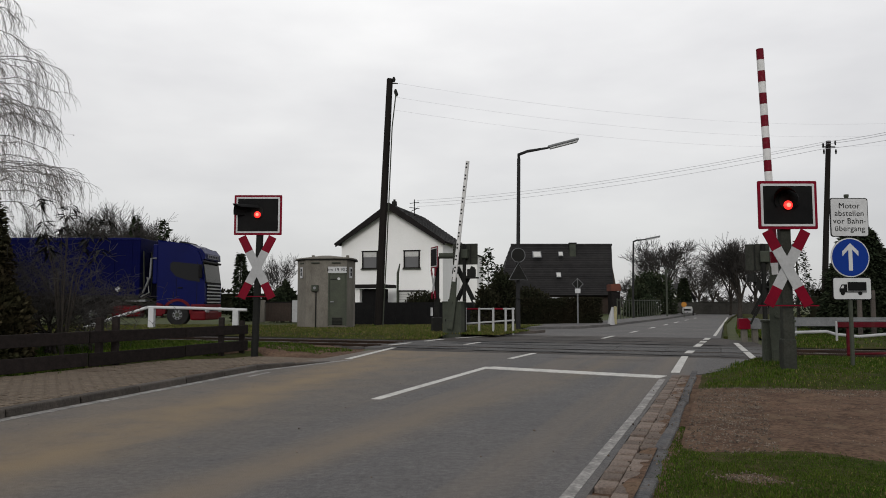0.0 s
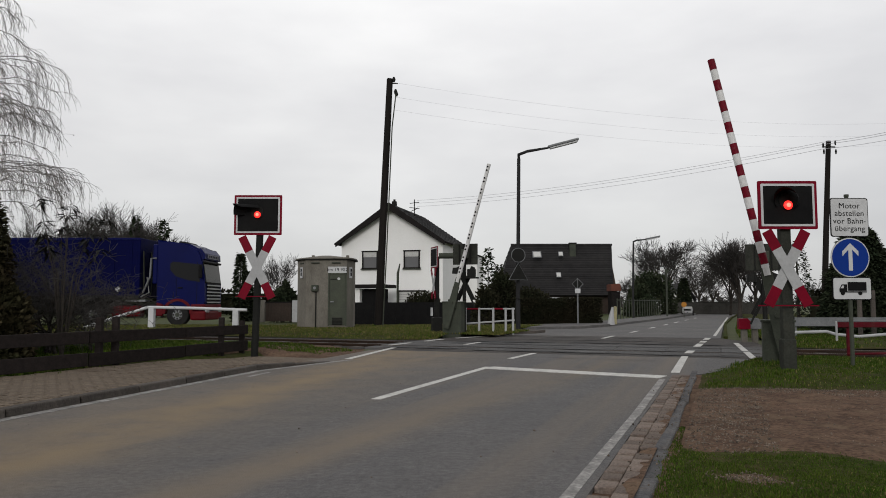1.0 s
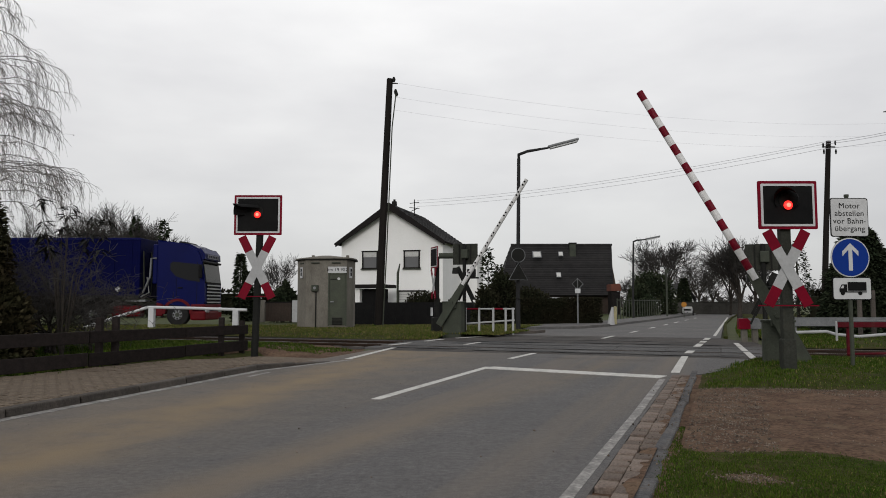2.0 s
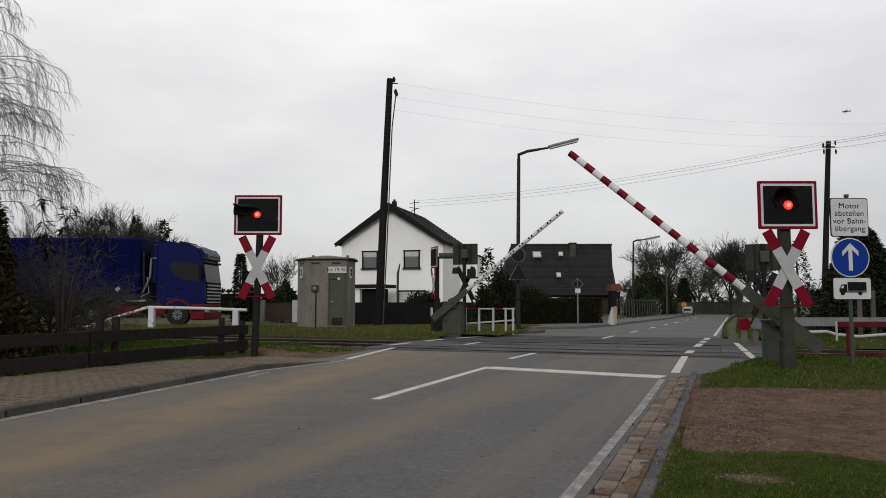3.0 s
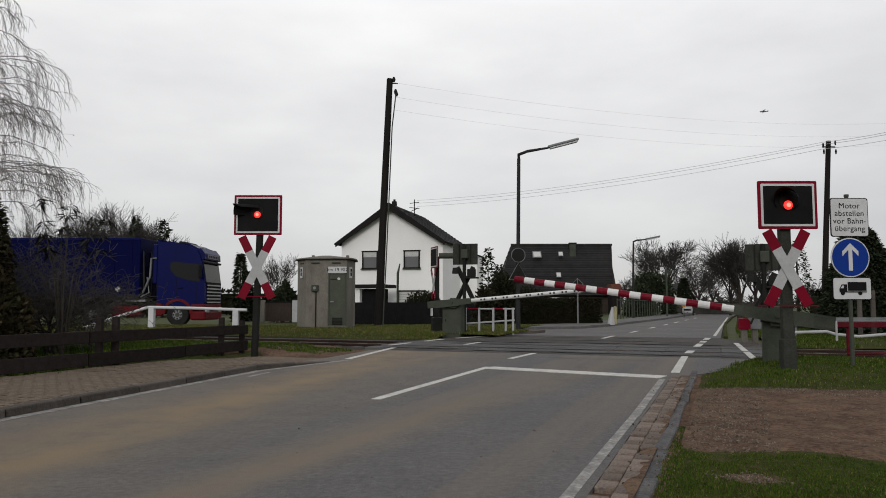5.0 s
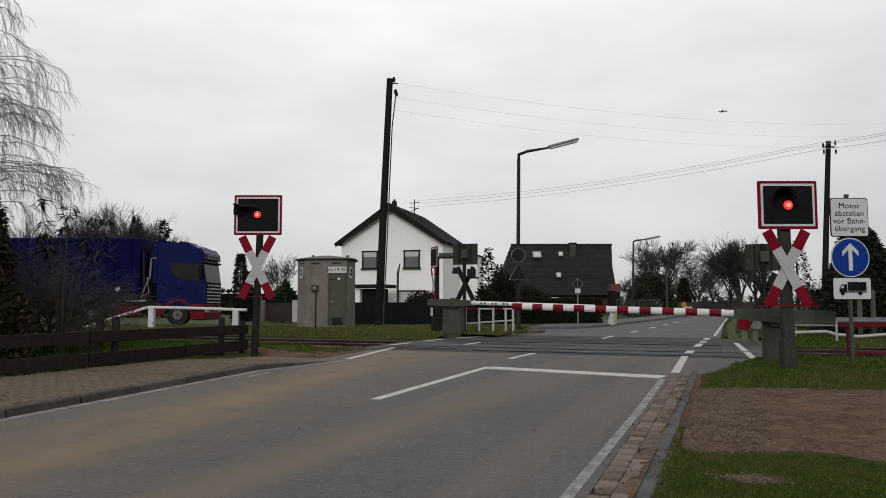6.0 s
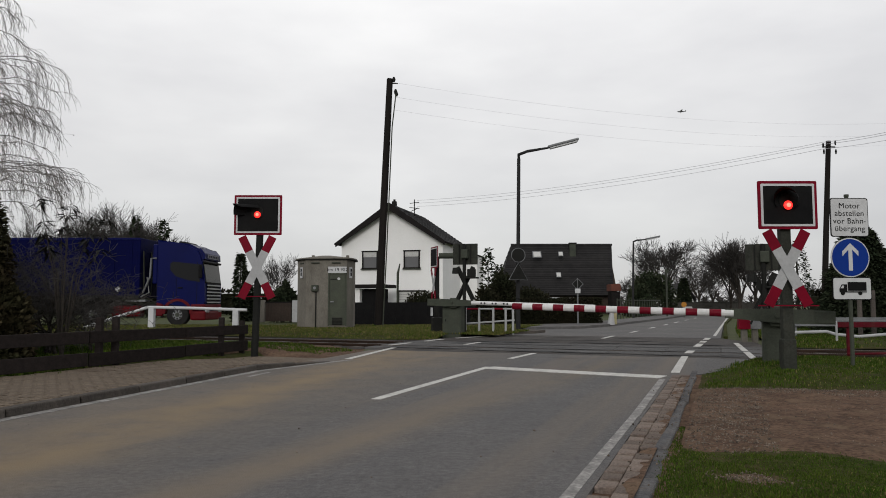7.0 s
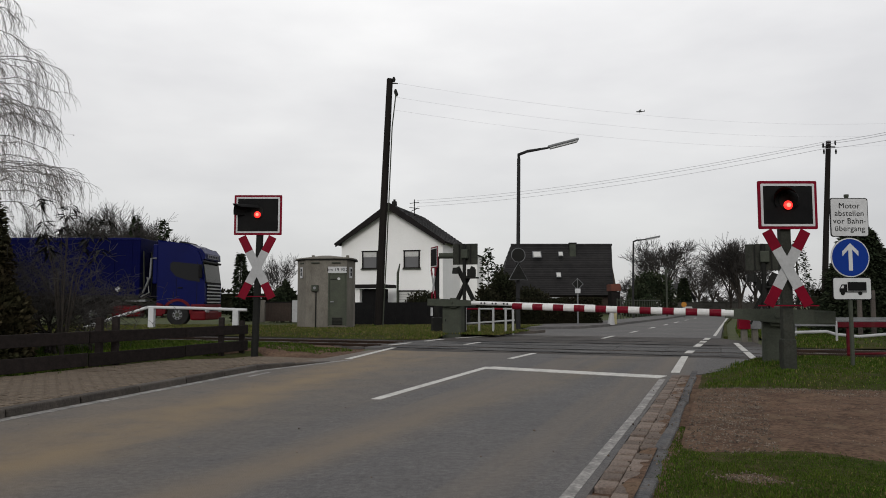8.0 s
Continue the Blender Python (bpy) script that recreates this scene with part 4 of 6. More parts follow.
def lettering(text, size, m, material, parent):
    cu = bpy.data.curves.new("lettering", "FONT")
    cu.body = text
    cu.size = size
    cu.align_x, cu.align_y = "CENTER", "CENTER"
    cu.extrude = 0.001
    cu.space_character = 1.06
    cu.materials.append(material)
    ob = new("lettering", cu)
    ob.parent = parent
    ob.matrix_basis = m @ Matrix.Rotation(radians(90), 4, "X")
    return ob


for i, word in enumerate(("Motor", "abstellen", "vor Bahn-", "übergang")):
    lettering(word, 0.122, Matrix.Translation((0.01, -0.007, ZT + 0.175 - i * 0.117)), M_BLACK, plate)
ZR = 1.777
rim = part("round_plate", prism(B(), disc(0.3, 56), 0.015, Matrix.Translation((0, -0.002, ZR))), M_WHITE, sign, "round blue arrow sign")
part("blue_face", prism(B(), disc(0.283, 56), 0.006, Matrix.Translation((0, -0.007, ZR))), M_BLUE, rim)
arrow = [(-0.03, -0.2), (0.03, -0.2), (0.03, 0.12), (0.125, 0.02), (0.125, 0.095), (0.0, 0.22), (-0.125, 0.095), (-0.125, 0.02), (-0.03, 0.12)]
part("arrow", prism(B(), arrow, 0.004, Matrix.Translation((0, -0.0105, ZR))), M_WHITE, rim)
ZL = 1.303
plate = part("plate", prism(B(), rounded(0.605, 0.345, 0.035), 0.012, Matrix.Translation((0.01, 0, ZL))), M_BLACK, sign, "white plate with black lorry symbol")
part("plate_face", prism(B(), rounded(0.58, 0.32, 0.03), 0.006, Matrix.Translation((0.01, -0.005, ZL))), M_WHITE, plate)
lorry = B()
mm = Matrix.Translation((0.01, -0.009, ZL))
prism(lorry, [(-0.07, -0.035), (0.22, -0.035), (0.22, 0.1), (-0.07, 0.1)], 0.004, mm)
prism(lorry, [(-0.2, -0.06), (0.22, -0.06), (0.22, -0.042), (-0.08, -0.042), (-0.08, 0.065), (-0.16, 0.065), (-0.2, 0.0)], 0.004, mm)
for cx in (-0.15, 0.12):
    prism(lorry, [(cx + x, -0.07 + z) for x, z in disc(0.032, 18)], 0.006, Matrix.Translation((0.01, -0.011, ZL)))
part("lorry_symbol", lorry, M_BLACK, plate, "black lorry symbol")
win = B()
prism(win, [(-0.185, 0.005), (-0.135, 0.005), (-0.135, 0.045), (-0.155, 0.045)], 0.004, Matrix.Translation((0.01, -0.011, ZL)))
part("cab_window", win, M_WHITE, plate)

# ---- relay cabinet ----
CX, CY = -4.84, 30.0
cab = thing("relay_cabinet", pose(CX, CY, 0.0, 0, 0, 0), "weathered concrete relay hut with green steel door", "relay hut")
HB = 2.84
plan = [(-1.15, 0.3), (-0.68, -0.38), (0.2, -0.5), (0.98, -0.5), (1.15, 0.3), (1.1, 1.3), (-1.1, 1.3)]
part("body", slab(B(), plan, 0.0, HB), M_CONCRETE, cab)
part("plinth", slab(B(), [(x * 1.01, y * 1.02 - 0.005) for x, y in plan], -0.1, 0.16), M_CONCRETE, cab)
k = B()
eave = [(x * 1.09, (y - 0.4) * 1.09 + 0.4) for x, y in plan]
slab(k, eave, HB + 0.002, HB + 0.07)
top = [(x * 0.2, (y - 0.4) * 0.2 + 0.4) for x, y in plan]
a = [k.verts.new((x, y, HB + 0.07)) for x, y in eave]
c = [k.verts.new((x, y, HB + 0.2)) for x, y in top]
for i in range(7):
    k.faces.new((a[i], a[(i + 1) % 7], c[(i + 1) % 7], c[i]))
k.faces.new(c)
part("roof", k, M_CONCRETE, cab)
door_frame = B()
for cx, cz, sx, sz in ((0.26, 1.23, 0.05, 2.12), (0.96, 1.23, 0.05, 2.12), (0.61, 2.27, 0.75, 0.05)):
    box(door_frame, (cx, -0.51, cz), (sx, 0.06, sz))
part("door_frame", door_frame, M_DOOR_GREEN, cab)
door = part("door", box(B(), (0.61, -0.5, 1.22), (0.64, 0.04, 2.04), bevel=0.01), M_DOOR_GREEN, cab, "olive green steel door")
part("handle", box(B(), (0.4, -0.54, 1.14), (0.14, 0.03, 0.05), bevel=0.0065), M_GALV, door)
part("badge", prism(B(), disc(0.055, 20), 0.02, Matrix.Translation((0.66, -0.535, 2.06))), M_WHITE, door, "round white badge")
part("vent", box(B(), (0.61, -0.525, 0.36), (0.42, 0.02, 0.3)), M_GREY_MID, door)
for i in range(5):
    part("vent_slat", box(B(), (0.61, -0.54, 0.25 + i * 0.055), (0.4, 0.02, 0.02)), M_GREY_DARK, door)
part("hood_bar", box(B(), (0.45, -0.53, 2.04), (0.24, 0.03, 0.025)), M_GREY_DARK, door)
board = part("km_plate", box(B(), (0.6, -0.515, 2.42), (0.74, 0.02, 0.25)), M_WHITE, cab, "white kilometre plate")
lettering("km 19.982", 0.185, Matrix.Translation((0.6, -0.527, 2.42)), M_BLACK, board)
for x0, y0, turn, w in ((-0.915, -0.06, -55, 0.2), (1.075, -0.08, 78, 0.3)):
    at = Matrix.Translation((x0 * 1.012, y0 - 0.02, 2.32)) @ Matrix.Rotation(radians(turn), 4, "Z")
    p = part("small_plate", box(B(), (0, 0, 0), (w, 0.02, 0.44), at), M_WHITE, cab, "small white plate with dark bar")
    for zz, hh in ((0.1, 0.12), (-0.06, 0.14)):
        part("bar", box(B(), (0, -0.014, zz), (w * 0.5, 0.01, hh), at), M_BLACK, p)
for x0, y0, turn in ((-0.9, -0.07, -55), (-0.3, -0.46, -8), (0.55, -0.52, 0)):
    part("vent_slot", box(B(), (0, 0, 0), (0.34, 0.06, 0.05), Matrix.Translation((x0, y0, HB - 0.14)) @ Matrix.Rotation(radians(turn), 4, "Z"), bevel=0.01), M_GREY, cab)
meter = part("meter_box", box(B(), (-0.3, -0.5, 1.68), (0.27, 0.14, 0.26), bevel=0.02), M_GREY, cab, "small grey meter box")
part("dial", prism(B(), disc(0.06, 18), 0.02, Matrix.Translation((-0.3, -0.585, 1.69))), M_GALV, meter)
part("conduit", tube(B(), [(-0.26, -0.48, 1.56), (-0.26, -0.48, 0.1)], 0.022, 8), M_GREY_DARK, cab)
part("roof_edge_strip", slab(B(), [(x * 1.095, (y - 0.4) * 1.095 + 0.4) for x, y in plan], HB - 0.01, HB + 0.03), M_GREY_DARK, cab)
for x0 in (-0.45, 0.95):
    part("roof_knob", tube(B(), [(x0, -0.1, HB + 0.06), (x0, -0.1, HB + 0.19)], 0.06, 8), M_CONCRETE, cab)


# ---- poles, lamps and wires ----
def utility_pole(name, base, top, r, label):
    p = thing(name, Matrix.Translation(base), label, "pole")
    d = Vector(top) - Vector(base)
    part("mast", tube(B(), [(0, 0, -0.3), d * 0.5, d], [r, r * 0.88, r * 0.75], 12), M_POLE, p)
    return p, d


pole, d = utility_pole("telegraph_pole", (*(-2.817, 32.0, 0.103)[:2], 0.1), (-2.361, 32.0, 11.022), 0.18, "leaning dark timber telegraph pole with cable")
part("top_bracket", box(B(), d + Vector((0.22, -0.05, -0.22)), (0.28, 0.04, 0.04)), M_GREY_DARK, pole)
for dx, dz in ((0.18, -0.05), (0.26, -0.6), (0.3, -0.7)):
    part("insulator", tube(B(), [d + Vector((dx, -0.05, dz - 0.1)), d + Vector((dx, -0.05, dz)), d + Vector((dx, -0.05, dz + 0.12))], [0.05, 0.08, 0.04], 10), M_GREY_DARK, pole)
part("down_cable", tube(B(), [d + Vector((0.28, -0.1, -0.7)), d * 0.8 + Vector((0.21, -0.1, 0)), d * 0.3 + Vector((0.23, -0.12, 0)), Vector((0.22, -0.12, 0))], 0.03, 6), M_GREY, pole)
pole2, d2 = utility_pole("telegraph_pole", (20.641, 40.0, 0.0), (21.273, 40.0, 10.008), 0.17, "dark telegraph pole with insulators behind the conifer")
part("top_bracket", box(B(), d2 + Vector((-0.05, -0.1, -0.35)), (0.7, 0.06, 0.06)), M_GREY_DARK, pole2)
for dx, dz in ((-0.35, -0.25), (0.32, -0.1), (0.34, -0.6), (-0.32, -0.6)):
    part("insulator", tube(B(), [d2 + Vector((dx, -0.1, dz - 0.15)), d2 + Vector((dx, -0.1, dz)), d2 + Vector((dx, -0.1, dz + 0.12))], [0.03, 0.055, 0.03], 10), M_GREY_DARK, pole2)


def wire(a, b, sag, r=0.012):
    a, b = Vector(a), Vector(b)
    pts = [a.lerp(b, i / 24) - Vector((0, 0, sag * 4 * (i / 24) * (1 - i / 24))) for i in range(25)]
    ob = mesh_object("overhead_wire", tube(B(), pts, r, 5), M_WIRE)
    tagged(ob, "thin overhead wire against the sky", "wire", "overhead wires")


wire((-2.259, 32.0, 10.869), (33.442, 50.0, 13.626), 0.85, 0.0032)
wire((-2.156, 32.0, 10.204), (33.402, 50.0, 12.793), 0.85, 0.0032)
wire((-2.153, 32.0, 9.618), (33.371, 50.0, 12.16), 0.9, 0.0032)
for y0, y1, y2 in ((355, 258, 222), (360, 262, 226), (366, 270, 238)):
    wire((-2.119, 60.0, 9.521 - (y0 - 355) * 0.046), (20.948, 40.0, 9.944 - (y1 - 258) * 0.031), 0.5, 0.011)
    wire((20.948, 40.0, 9.944 - (y1 - 258) * 0.031), (22.871, 34.0, 9.557 - (y2 - 222) * 0.026), 0.1, 0.011)


def street_lamp(base, elbow, mid, tip, r, label):
    s = thing("street_lamp", Matrix.Translation(base), label, "street lamp", "street lamps")
    o = Vector(base)
    e, mi, ti = Vector(elbow) - o, Vector(mid) - o, Vector(tip) - o
    part("mast", tube(B(), [(0, 0, -0.1), (0, 0, 1.2), (0, 0, 1.25), (e.x, e.y, e.z - 0.15)], [r * 1.15, r * 1.12, r, r * 0.85], 12), M_LAMP_POLE, s)
    part("arm", tube(B(), [(e.x, e.y, e.z - 0.3), (e.x, e.y, e.z), e.lerp(mi, 0.3) + Vector((0, 0, 0.05)), mi], [r * 0.85, r * 0.85, r * 0.75, r * 0.5], 10), M_LAMP_POLE, s)
    along = (ti - mi)
    q = along.to_track_quat("X", "Z").to_matrix().to_4x4()
    head = part("lamp_head", box(B(), (along.length / 2, 0, 0.03), (along.length, 0.26, 0.09), Matrix.Translation(mi) @ q, bevel=0.03), M_GALV, s)
    part("lamp_cover", box(B(), (along.length / 2, 0, -0.035), (along.length * 0.9, 0.2, 0.07), Matrix.Translation(mi) @ q, bevel=0.025), M_LAMP_GLASS, head, "milky plastic lamp cover")
    return s


street_lamp((*(2.737, 26.9, 0.095)[:2], 0.0), (2.807, 26.9, 6.574), (3.899, 26.9, 6.829), (5.035, 26.9, 7.126), 0.075, "dark street lamp with long milky head")
street_lamp((12.9, 50.0, 0.0), (13.006, 50.0, 5.275), (13.859, 50.0, 5.43), (14.828, 50.0, 5.624), 0.075, "dark street lamp beside the far road")
BX, BY, BZ = (2.707, 26.6, 2.818)
rs = thing("round_sign", pose(BX, BY, BZ, 0, 0, 10), "grey rear of round sign strapped to lamp post", "road sign")
part("plate", prism(B(), disc(0.25, 32), 0.02, Matrix.Translation((0.02, -0.02, 0))), M_GREY_DARK, rs)
k = B()
ring = disc(0.255, 32)
tube(k, [(x + 0.02, -0.02, z) for x, z in ring] + [(ring[0][0] + 0.02, -0.02, ring[0][1])], 0.012, 6, False)
part("rim", k, M_GALV, rs, "bright metal rim")
part("bracket", box(B(), (0, 0.16, 0), (0.16, 0.34, 0.06)), M_GREY_DARK, rs)
BX, BY, BZ = (2.722, 26.6, 2.203)
rs = thing("triangle_sign", pose(BX, BY, BZ, 0, 0, 10), "grey rear of triangular sign strapped to lamp post", "road sign")
part("plate", prism(B(), [(-0.34, -0.28), (0.34, -0.28), (0.0, 0.32)], 0.02, Matrix.Translation((0.0, -0.02, 0))), M_GREY_DARK, rs)
part("rim", tube(B(), [(-0.35, -0.02, -0.28), (0.35, -0.02, -0.28), (0, -0.02, 0.33), (-0.35, -0.02, -0.28)], 0.012, 6, False), M_GALV, rs, "bright metal rim")
part("bracket", box(B(), (0, 0.16, 0), (0.16, 0.36, 0.06)), M_GREY_DARK, rs)


# ---- lorry ----
TY = 33.2
TX0 = -10.784
TG = 0.06
truck = thing("lorry", pose(TX0, TY, TG, 0, 0, 0), "blue articulated lorry with red chassis waiting on side road", "lorry")
# x runs back from the nose, y across from the near side
TOP = 3.866 - TG
prof = [(0.0, 0.62), (0.04, 1.1), (0.02, 1.95), (-0.12, 2.85), (-0.12, TOP - 0.62), (-0.27, TOP - 0.32), (-0.7, TOP - 0.1), (-1.35, TOP - 0.02), (-2.17, TOP + 0.08), (-2.17, 0.95), (-1.78, 0.95), (-0.62, 1.0), (-0.6, 0.62)]
k = B()
prism(k, prof, 2.45)
bmesh.ops.bevel(k, geom=[e for e in k.edges if abs(e.verts[0].co.y - e.verts[1].co.y) < 0.01], offset=0.1, segments=4, affect="EDGES")
cabp = part("cab", k, M_TRUCK_BLUE, truck)
part("side_window", prism(B(), [(-0.2, 1.98), (-0.22, 2.78), (-1.42, 2.9), (-1.55, 2.82), (-1.55, 2.52), (-1.3, 2.24), (-0.75, 2.06)], 0.02, Matrix.Translation((0, -0.014, 0))), M_GLASS, cabp, "dark cab side window")
part("door_seam", prism(B(), [(-0.31, 1.0), (-0.325, 2.9), (-0.345, 2.9), (-0.33, 1.0)], 0.02, Matrix.Translation((0, -0.008, 0))), M_BLACK, cabp)
part("door_seam", prism(B(), [(-1.24, 1.3), (-1.26, 2.15), (-1.28, 2.15), (-1.26, 1.3)], 0.02, Matrix.Translation((0, -0.008, 0))), M_BLACK, cabp)
part("door_handle", box(B(), (-1.08, -0.02, 1.72), (0.22, 0.04, 0.06), bevel=0.012), M_BLACK, cabp)
wind = B()
box(wind, (0, 0, 0), (0.05, 2.2, 0.9), Matrix.Translation((-0.03, 1.22, 2.4)) @ Matrix.Rotation(radians(-9), 4, "Y"), bevel=0.02)
part("windscreen", wind, M_SCREEN, cabp, "windscreen with pale reflections")
part("wiper_panel", box(B(), (0.0, 1.22, 1.96), (0.1, 2.3, 0.1), bevel=0.03), M_BLACK, cabp)
part("sun_visor", box(B(), (-0.03, 1.22, TOP - 0.92), (0.16, 2.3, 0.1), bevel=0.04), M_GREY_DARK, cabp, "dark sun visor over the windscreen")
roof_front = part("roof_front", prism(B(), [(-0.1, TOP - 0.84), (0.0, TOP - 0.82), (-0.02, TOP - 0.55), (-0.22, TOP - 0.3), (-0.34, TOP - 0.36), (-0.14, TOP - 0.54)], 2.3, Matrix.Translation((0, 0.07, 0.03))), M_TRUCK_BLUE, cabp)
part("name_plate", box(B(), (0.015, 1.22, TOP - 0.65), (0.03, 1.7, 0.2), bevel=0.01), M_GREY_PALE, roof_front, "pale sign plate on the roof front")
for i in range(6):
    part("plate_bar", box(B(), (0.034, 0.6 + i * 0.25, TOP - 0.65), (0.01, 0.14, 0.1)), M_GREY_DARK, roof_front)
for yy in (0.3, 0.9, 1.55, 2.15):
    part("roof_lamp", tube(B(), [(-0.3, yy, TOP - 0.3), (-0.2, yy, TOP - 0.32)], 0.05, 12), M_GREY, cabp)
part("air_deflector", prism(B(), [(-0.7, TOP - 0.16), (-0.9, TOP - 0.02), (-1.25, TOP + 0.03), (-1.3, TOP - 0.03)], 1.2, Matrix.Translation((0, 0.3, 0.02))), M_GREY_DARK, cabp)
grille = part("grille", box(B(), (0.03, 1.22, 1.45), (0.08, 1.9, 0.95), bevel=0.03), M_BLACK, cabp)
for i in range(6):
    part("grille_bar", box(B(), (0.07, 1.22, 1.06 + i * 0.155), (0.06, 1.92, 0.06), bevel=0.012), M_CHROME, grille)
part("front_skirt", box(B(), (-0.27, 1.22, 0.84), (0.64, 2.49, 0.3), bevel=0.06), M_TRUCK_RED, truck, "red lower front panel")
part("bumper", box(B(), (-0.26, 1.22, 0.46), (0.7, 2.5, 0.42), bevel=0.08), M_TRUCK_RED, truck, "red front bumper")
for yy in (0.3, 2.14):
    part("headlight", box(B(), (0.06, yy, 0.72), (0.1, 0.42, 0.24), bevel=0.03), M_CHROME, truck)
arch = B()
ring = [(-1.18 + r * math.cos(radians(a)), 0.55 + r * math.sin(radians(a))) for r, seq in ((0.68, range(0, 181, 12)), (0.56, range(180, -1, -12))) for a in seq]
prism(arch, ring, 0.5, Matrix.Translation((0, -0.03, 0)))
part("wheel_arch", arch, M_TRUCK_RED, truck, "red wheel arch")
part("step_skirt", box(B(), (-2.0, 0.1, 0.75), (0.3, 0.2, 0.6), bevel=0.04), M_TRUCK_RED, truck, "red side skirt")
part("mirror", box(B(), (-0.12, -0.2, 2.45), (0.14, 0.2, 0.62), bevel=0.05), M_BLACK, truck)
part("mirror_arm", tube(B(), [(-0.15, 0.0, 2.75), (-0.12, -0.18, 2.7)], 0.03, 6), M_BLACK, truck)
part("chassis", box(B(), (-4.5, 1.22, 0.86), (5.4, 0.9, 0.28), bevel=0.02), M_GREY_DARK, truck)
part("fuel_tank", box(B(), (-3.55, 0.4, 0.66), (1.3, 0.6, 0.5), bevel=0.1), M_TRUCK_RED, truck, "red fuel tank cover")
part("tank_strap", box(B(), (-3.1, 0.3, 1.13), (0.9, 0.5, 0.1), bevel=0.02), M_GALV, truck)
part("air_pipe", tube(B(), [(-2.2, 0.05, 3.05), (-2.44, 0.05, 3.05), (-2.48, 0.05, 2.2), (-2.8, 0.1, 1.5)], 0.045, 8), M_GALV, truck, "pale air hose stand")
part("air_pipe", tube(B(), [(-2.6, 0.05, 2.2), (-2.5, 0.05, 1.5), (-2.9, 0.1, 1.3)], 0.04, 8), M_GALV, truck, "pale air hose stand")
part("cab_fairing", box(B(), (-2.27, 1.22, TOP / 2 + 0.9), (0.22, 2.3, TOP - 2.0), bevel=0.05), M_TRUCK_BLUE, truck)


def lorry_wheel(x):
    w = part("wheel", tube(B(), [(x, 0.02, 0.5), (x, 0.06, 0.5), (x, 0.36, 0.5)], [0.46, 0.5, 0.5], 32), M_TYRE, truck)
    part("rim", tube(B(), [(x, 0.005, 0.5), (x, 0.06, 0.5)], [0.22, 0.19], 24), M_GALV, w, "silver wheel rim")
    part("hub", tube(B(), [(x, -0.03, 0.5), (x, 0.06, 0.5)], [0.09, 0.12], 14), M_GREY, w)
    for i in range(8):
        a = radians(i * 45)
        part("rim_hole", prism(B(), disc(0.04, 10), 0.01, Matrix.Translation((x + 0.175 * math.cos(a), -0.003, 0.5 + 0.175 * math.sin(a)))), M_BLACK, w)


for x in (-1.18, -5.0, -10.6, -11.9):
    lorry_wheel(x)
TT = 4.046 - TG
trailer = part("trailer", box(B(), (-9.62, 1.24, (TT + 1.25) / 2), (13.4, 2.5, TT - 1.25), bevel=0.03), M_TARP, truck, "blue tarpaulin trailer")
for i in range(16):
    part("tarp_strap", box(B(), (-3.3 - i * 0.8, -0.02, (TT + 1.25) / 2), (0.05, 0.02, TT - 1.4)), M_TARP, trailer)
part("top_rail", box(B(), (-9.62, -0.02, TT - 0.05), (13.4, 0.04, 0.09), bevel=0.01), M_TRUCK_BLUE, trailer)
part("trailer_sill", box(B(), (-9.62, -0.01, 1.3), (13.4, 0.05, 0.14), bevel=0.01), M_GREY_DARK, trailer)
part("marker_disc", prism(B(), disc(0.11, 20), 0.02, Matrix.Translation((-3.88, -0.045, 1.66))), M_WHITE, trailer, "round white marker")
for yy in (0.3, 1.2, 2.0):
    part("front_hose", tube(B(), [(-2.9, yy, 3.4), (-2.84, yy, 2.0), (-2.88, yy, 1.4)], 0.03, 6), M_GREY, trailer)
part("trailer_frame", box(B(), (-10.3, 1.2, 1.0), (12.2, 1.0, 0.3)), M_GREY_DARK, truck)
part("side_guard", box(B(), (-7.9, 0.05, 0.75), (3.6, 0.05, 0.12)), M_GREY_DARK, truck)
part("rear_mudguard", tube(B(), [(-5.0 + 0.6 * math.cos(radians(a)), 0.1, 0.55 + 0.6 * math.sin(radians(a))) for a in range(0, 181, 15)], 0.1, 8), M_BLACK, truck)


# ---- timber fence ----
FA, FB = Vector((-6.03, 10.0, 0)), Vector((-4.08, 15.4, 0))
fence = thing("timber_fence", Matrix.Identity(4), "low dark-stained two-plank timber fence along the pavement", "fence")
for (k0, k1) in ((-0.75, -0.2), (-0.2, 0.27), (0.275, 0.66), (0.665, 1.0)):
    for za, zb, hh in ((0.2, 0.2, 0.205), (0.552, 0.535, 0.185)):
        a, c = FA.lerp(FB, k0), FA.lerp(FB, k1)
        a.z, c.z = za + (zb - za) * max(0, k0), za + (zb - za) * max(0, k1)
        dd = c - a
        m = Matrix.Translation(a) @ dd.to_track_quat("X", "Z").to_matrix().to_4x4()
        part("plank", box(B(), (dd.length / 2, random.uniform(-0.008, 0.008), random.uniform(-0.012, 0.012)), (dd.length, 0.035, hh), m, bevel=0.008), M_FENCE, fence)
for k0, top in ((-0.5, 0.8), (-0.1, 0.8), (0.315, 0.86), (0.375, 0.86), (0.86, 0.8), (0.98, 0.72)):
    p = FA.lerp(FB, k0)
    part("post", box(B(), (p.x - 0.06, p.y + 0.07, top / 2 - 0.05), (0.1, 0.1, top + 0.1), Matrix.Identity(4), bevel=0.012), M_FENCE, fence)


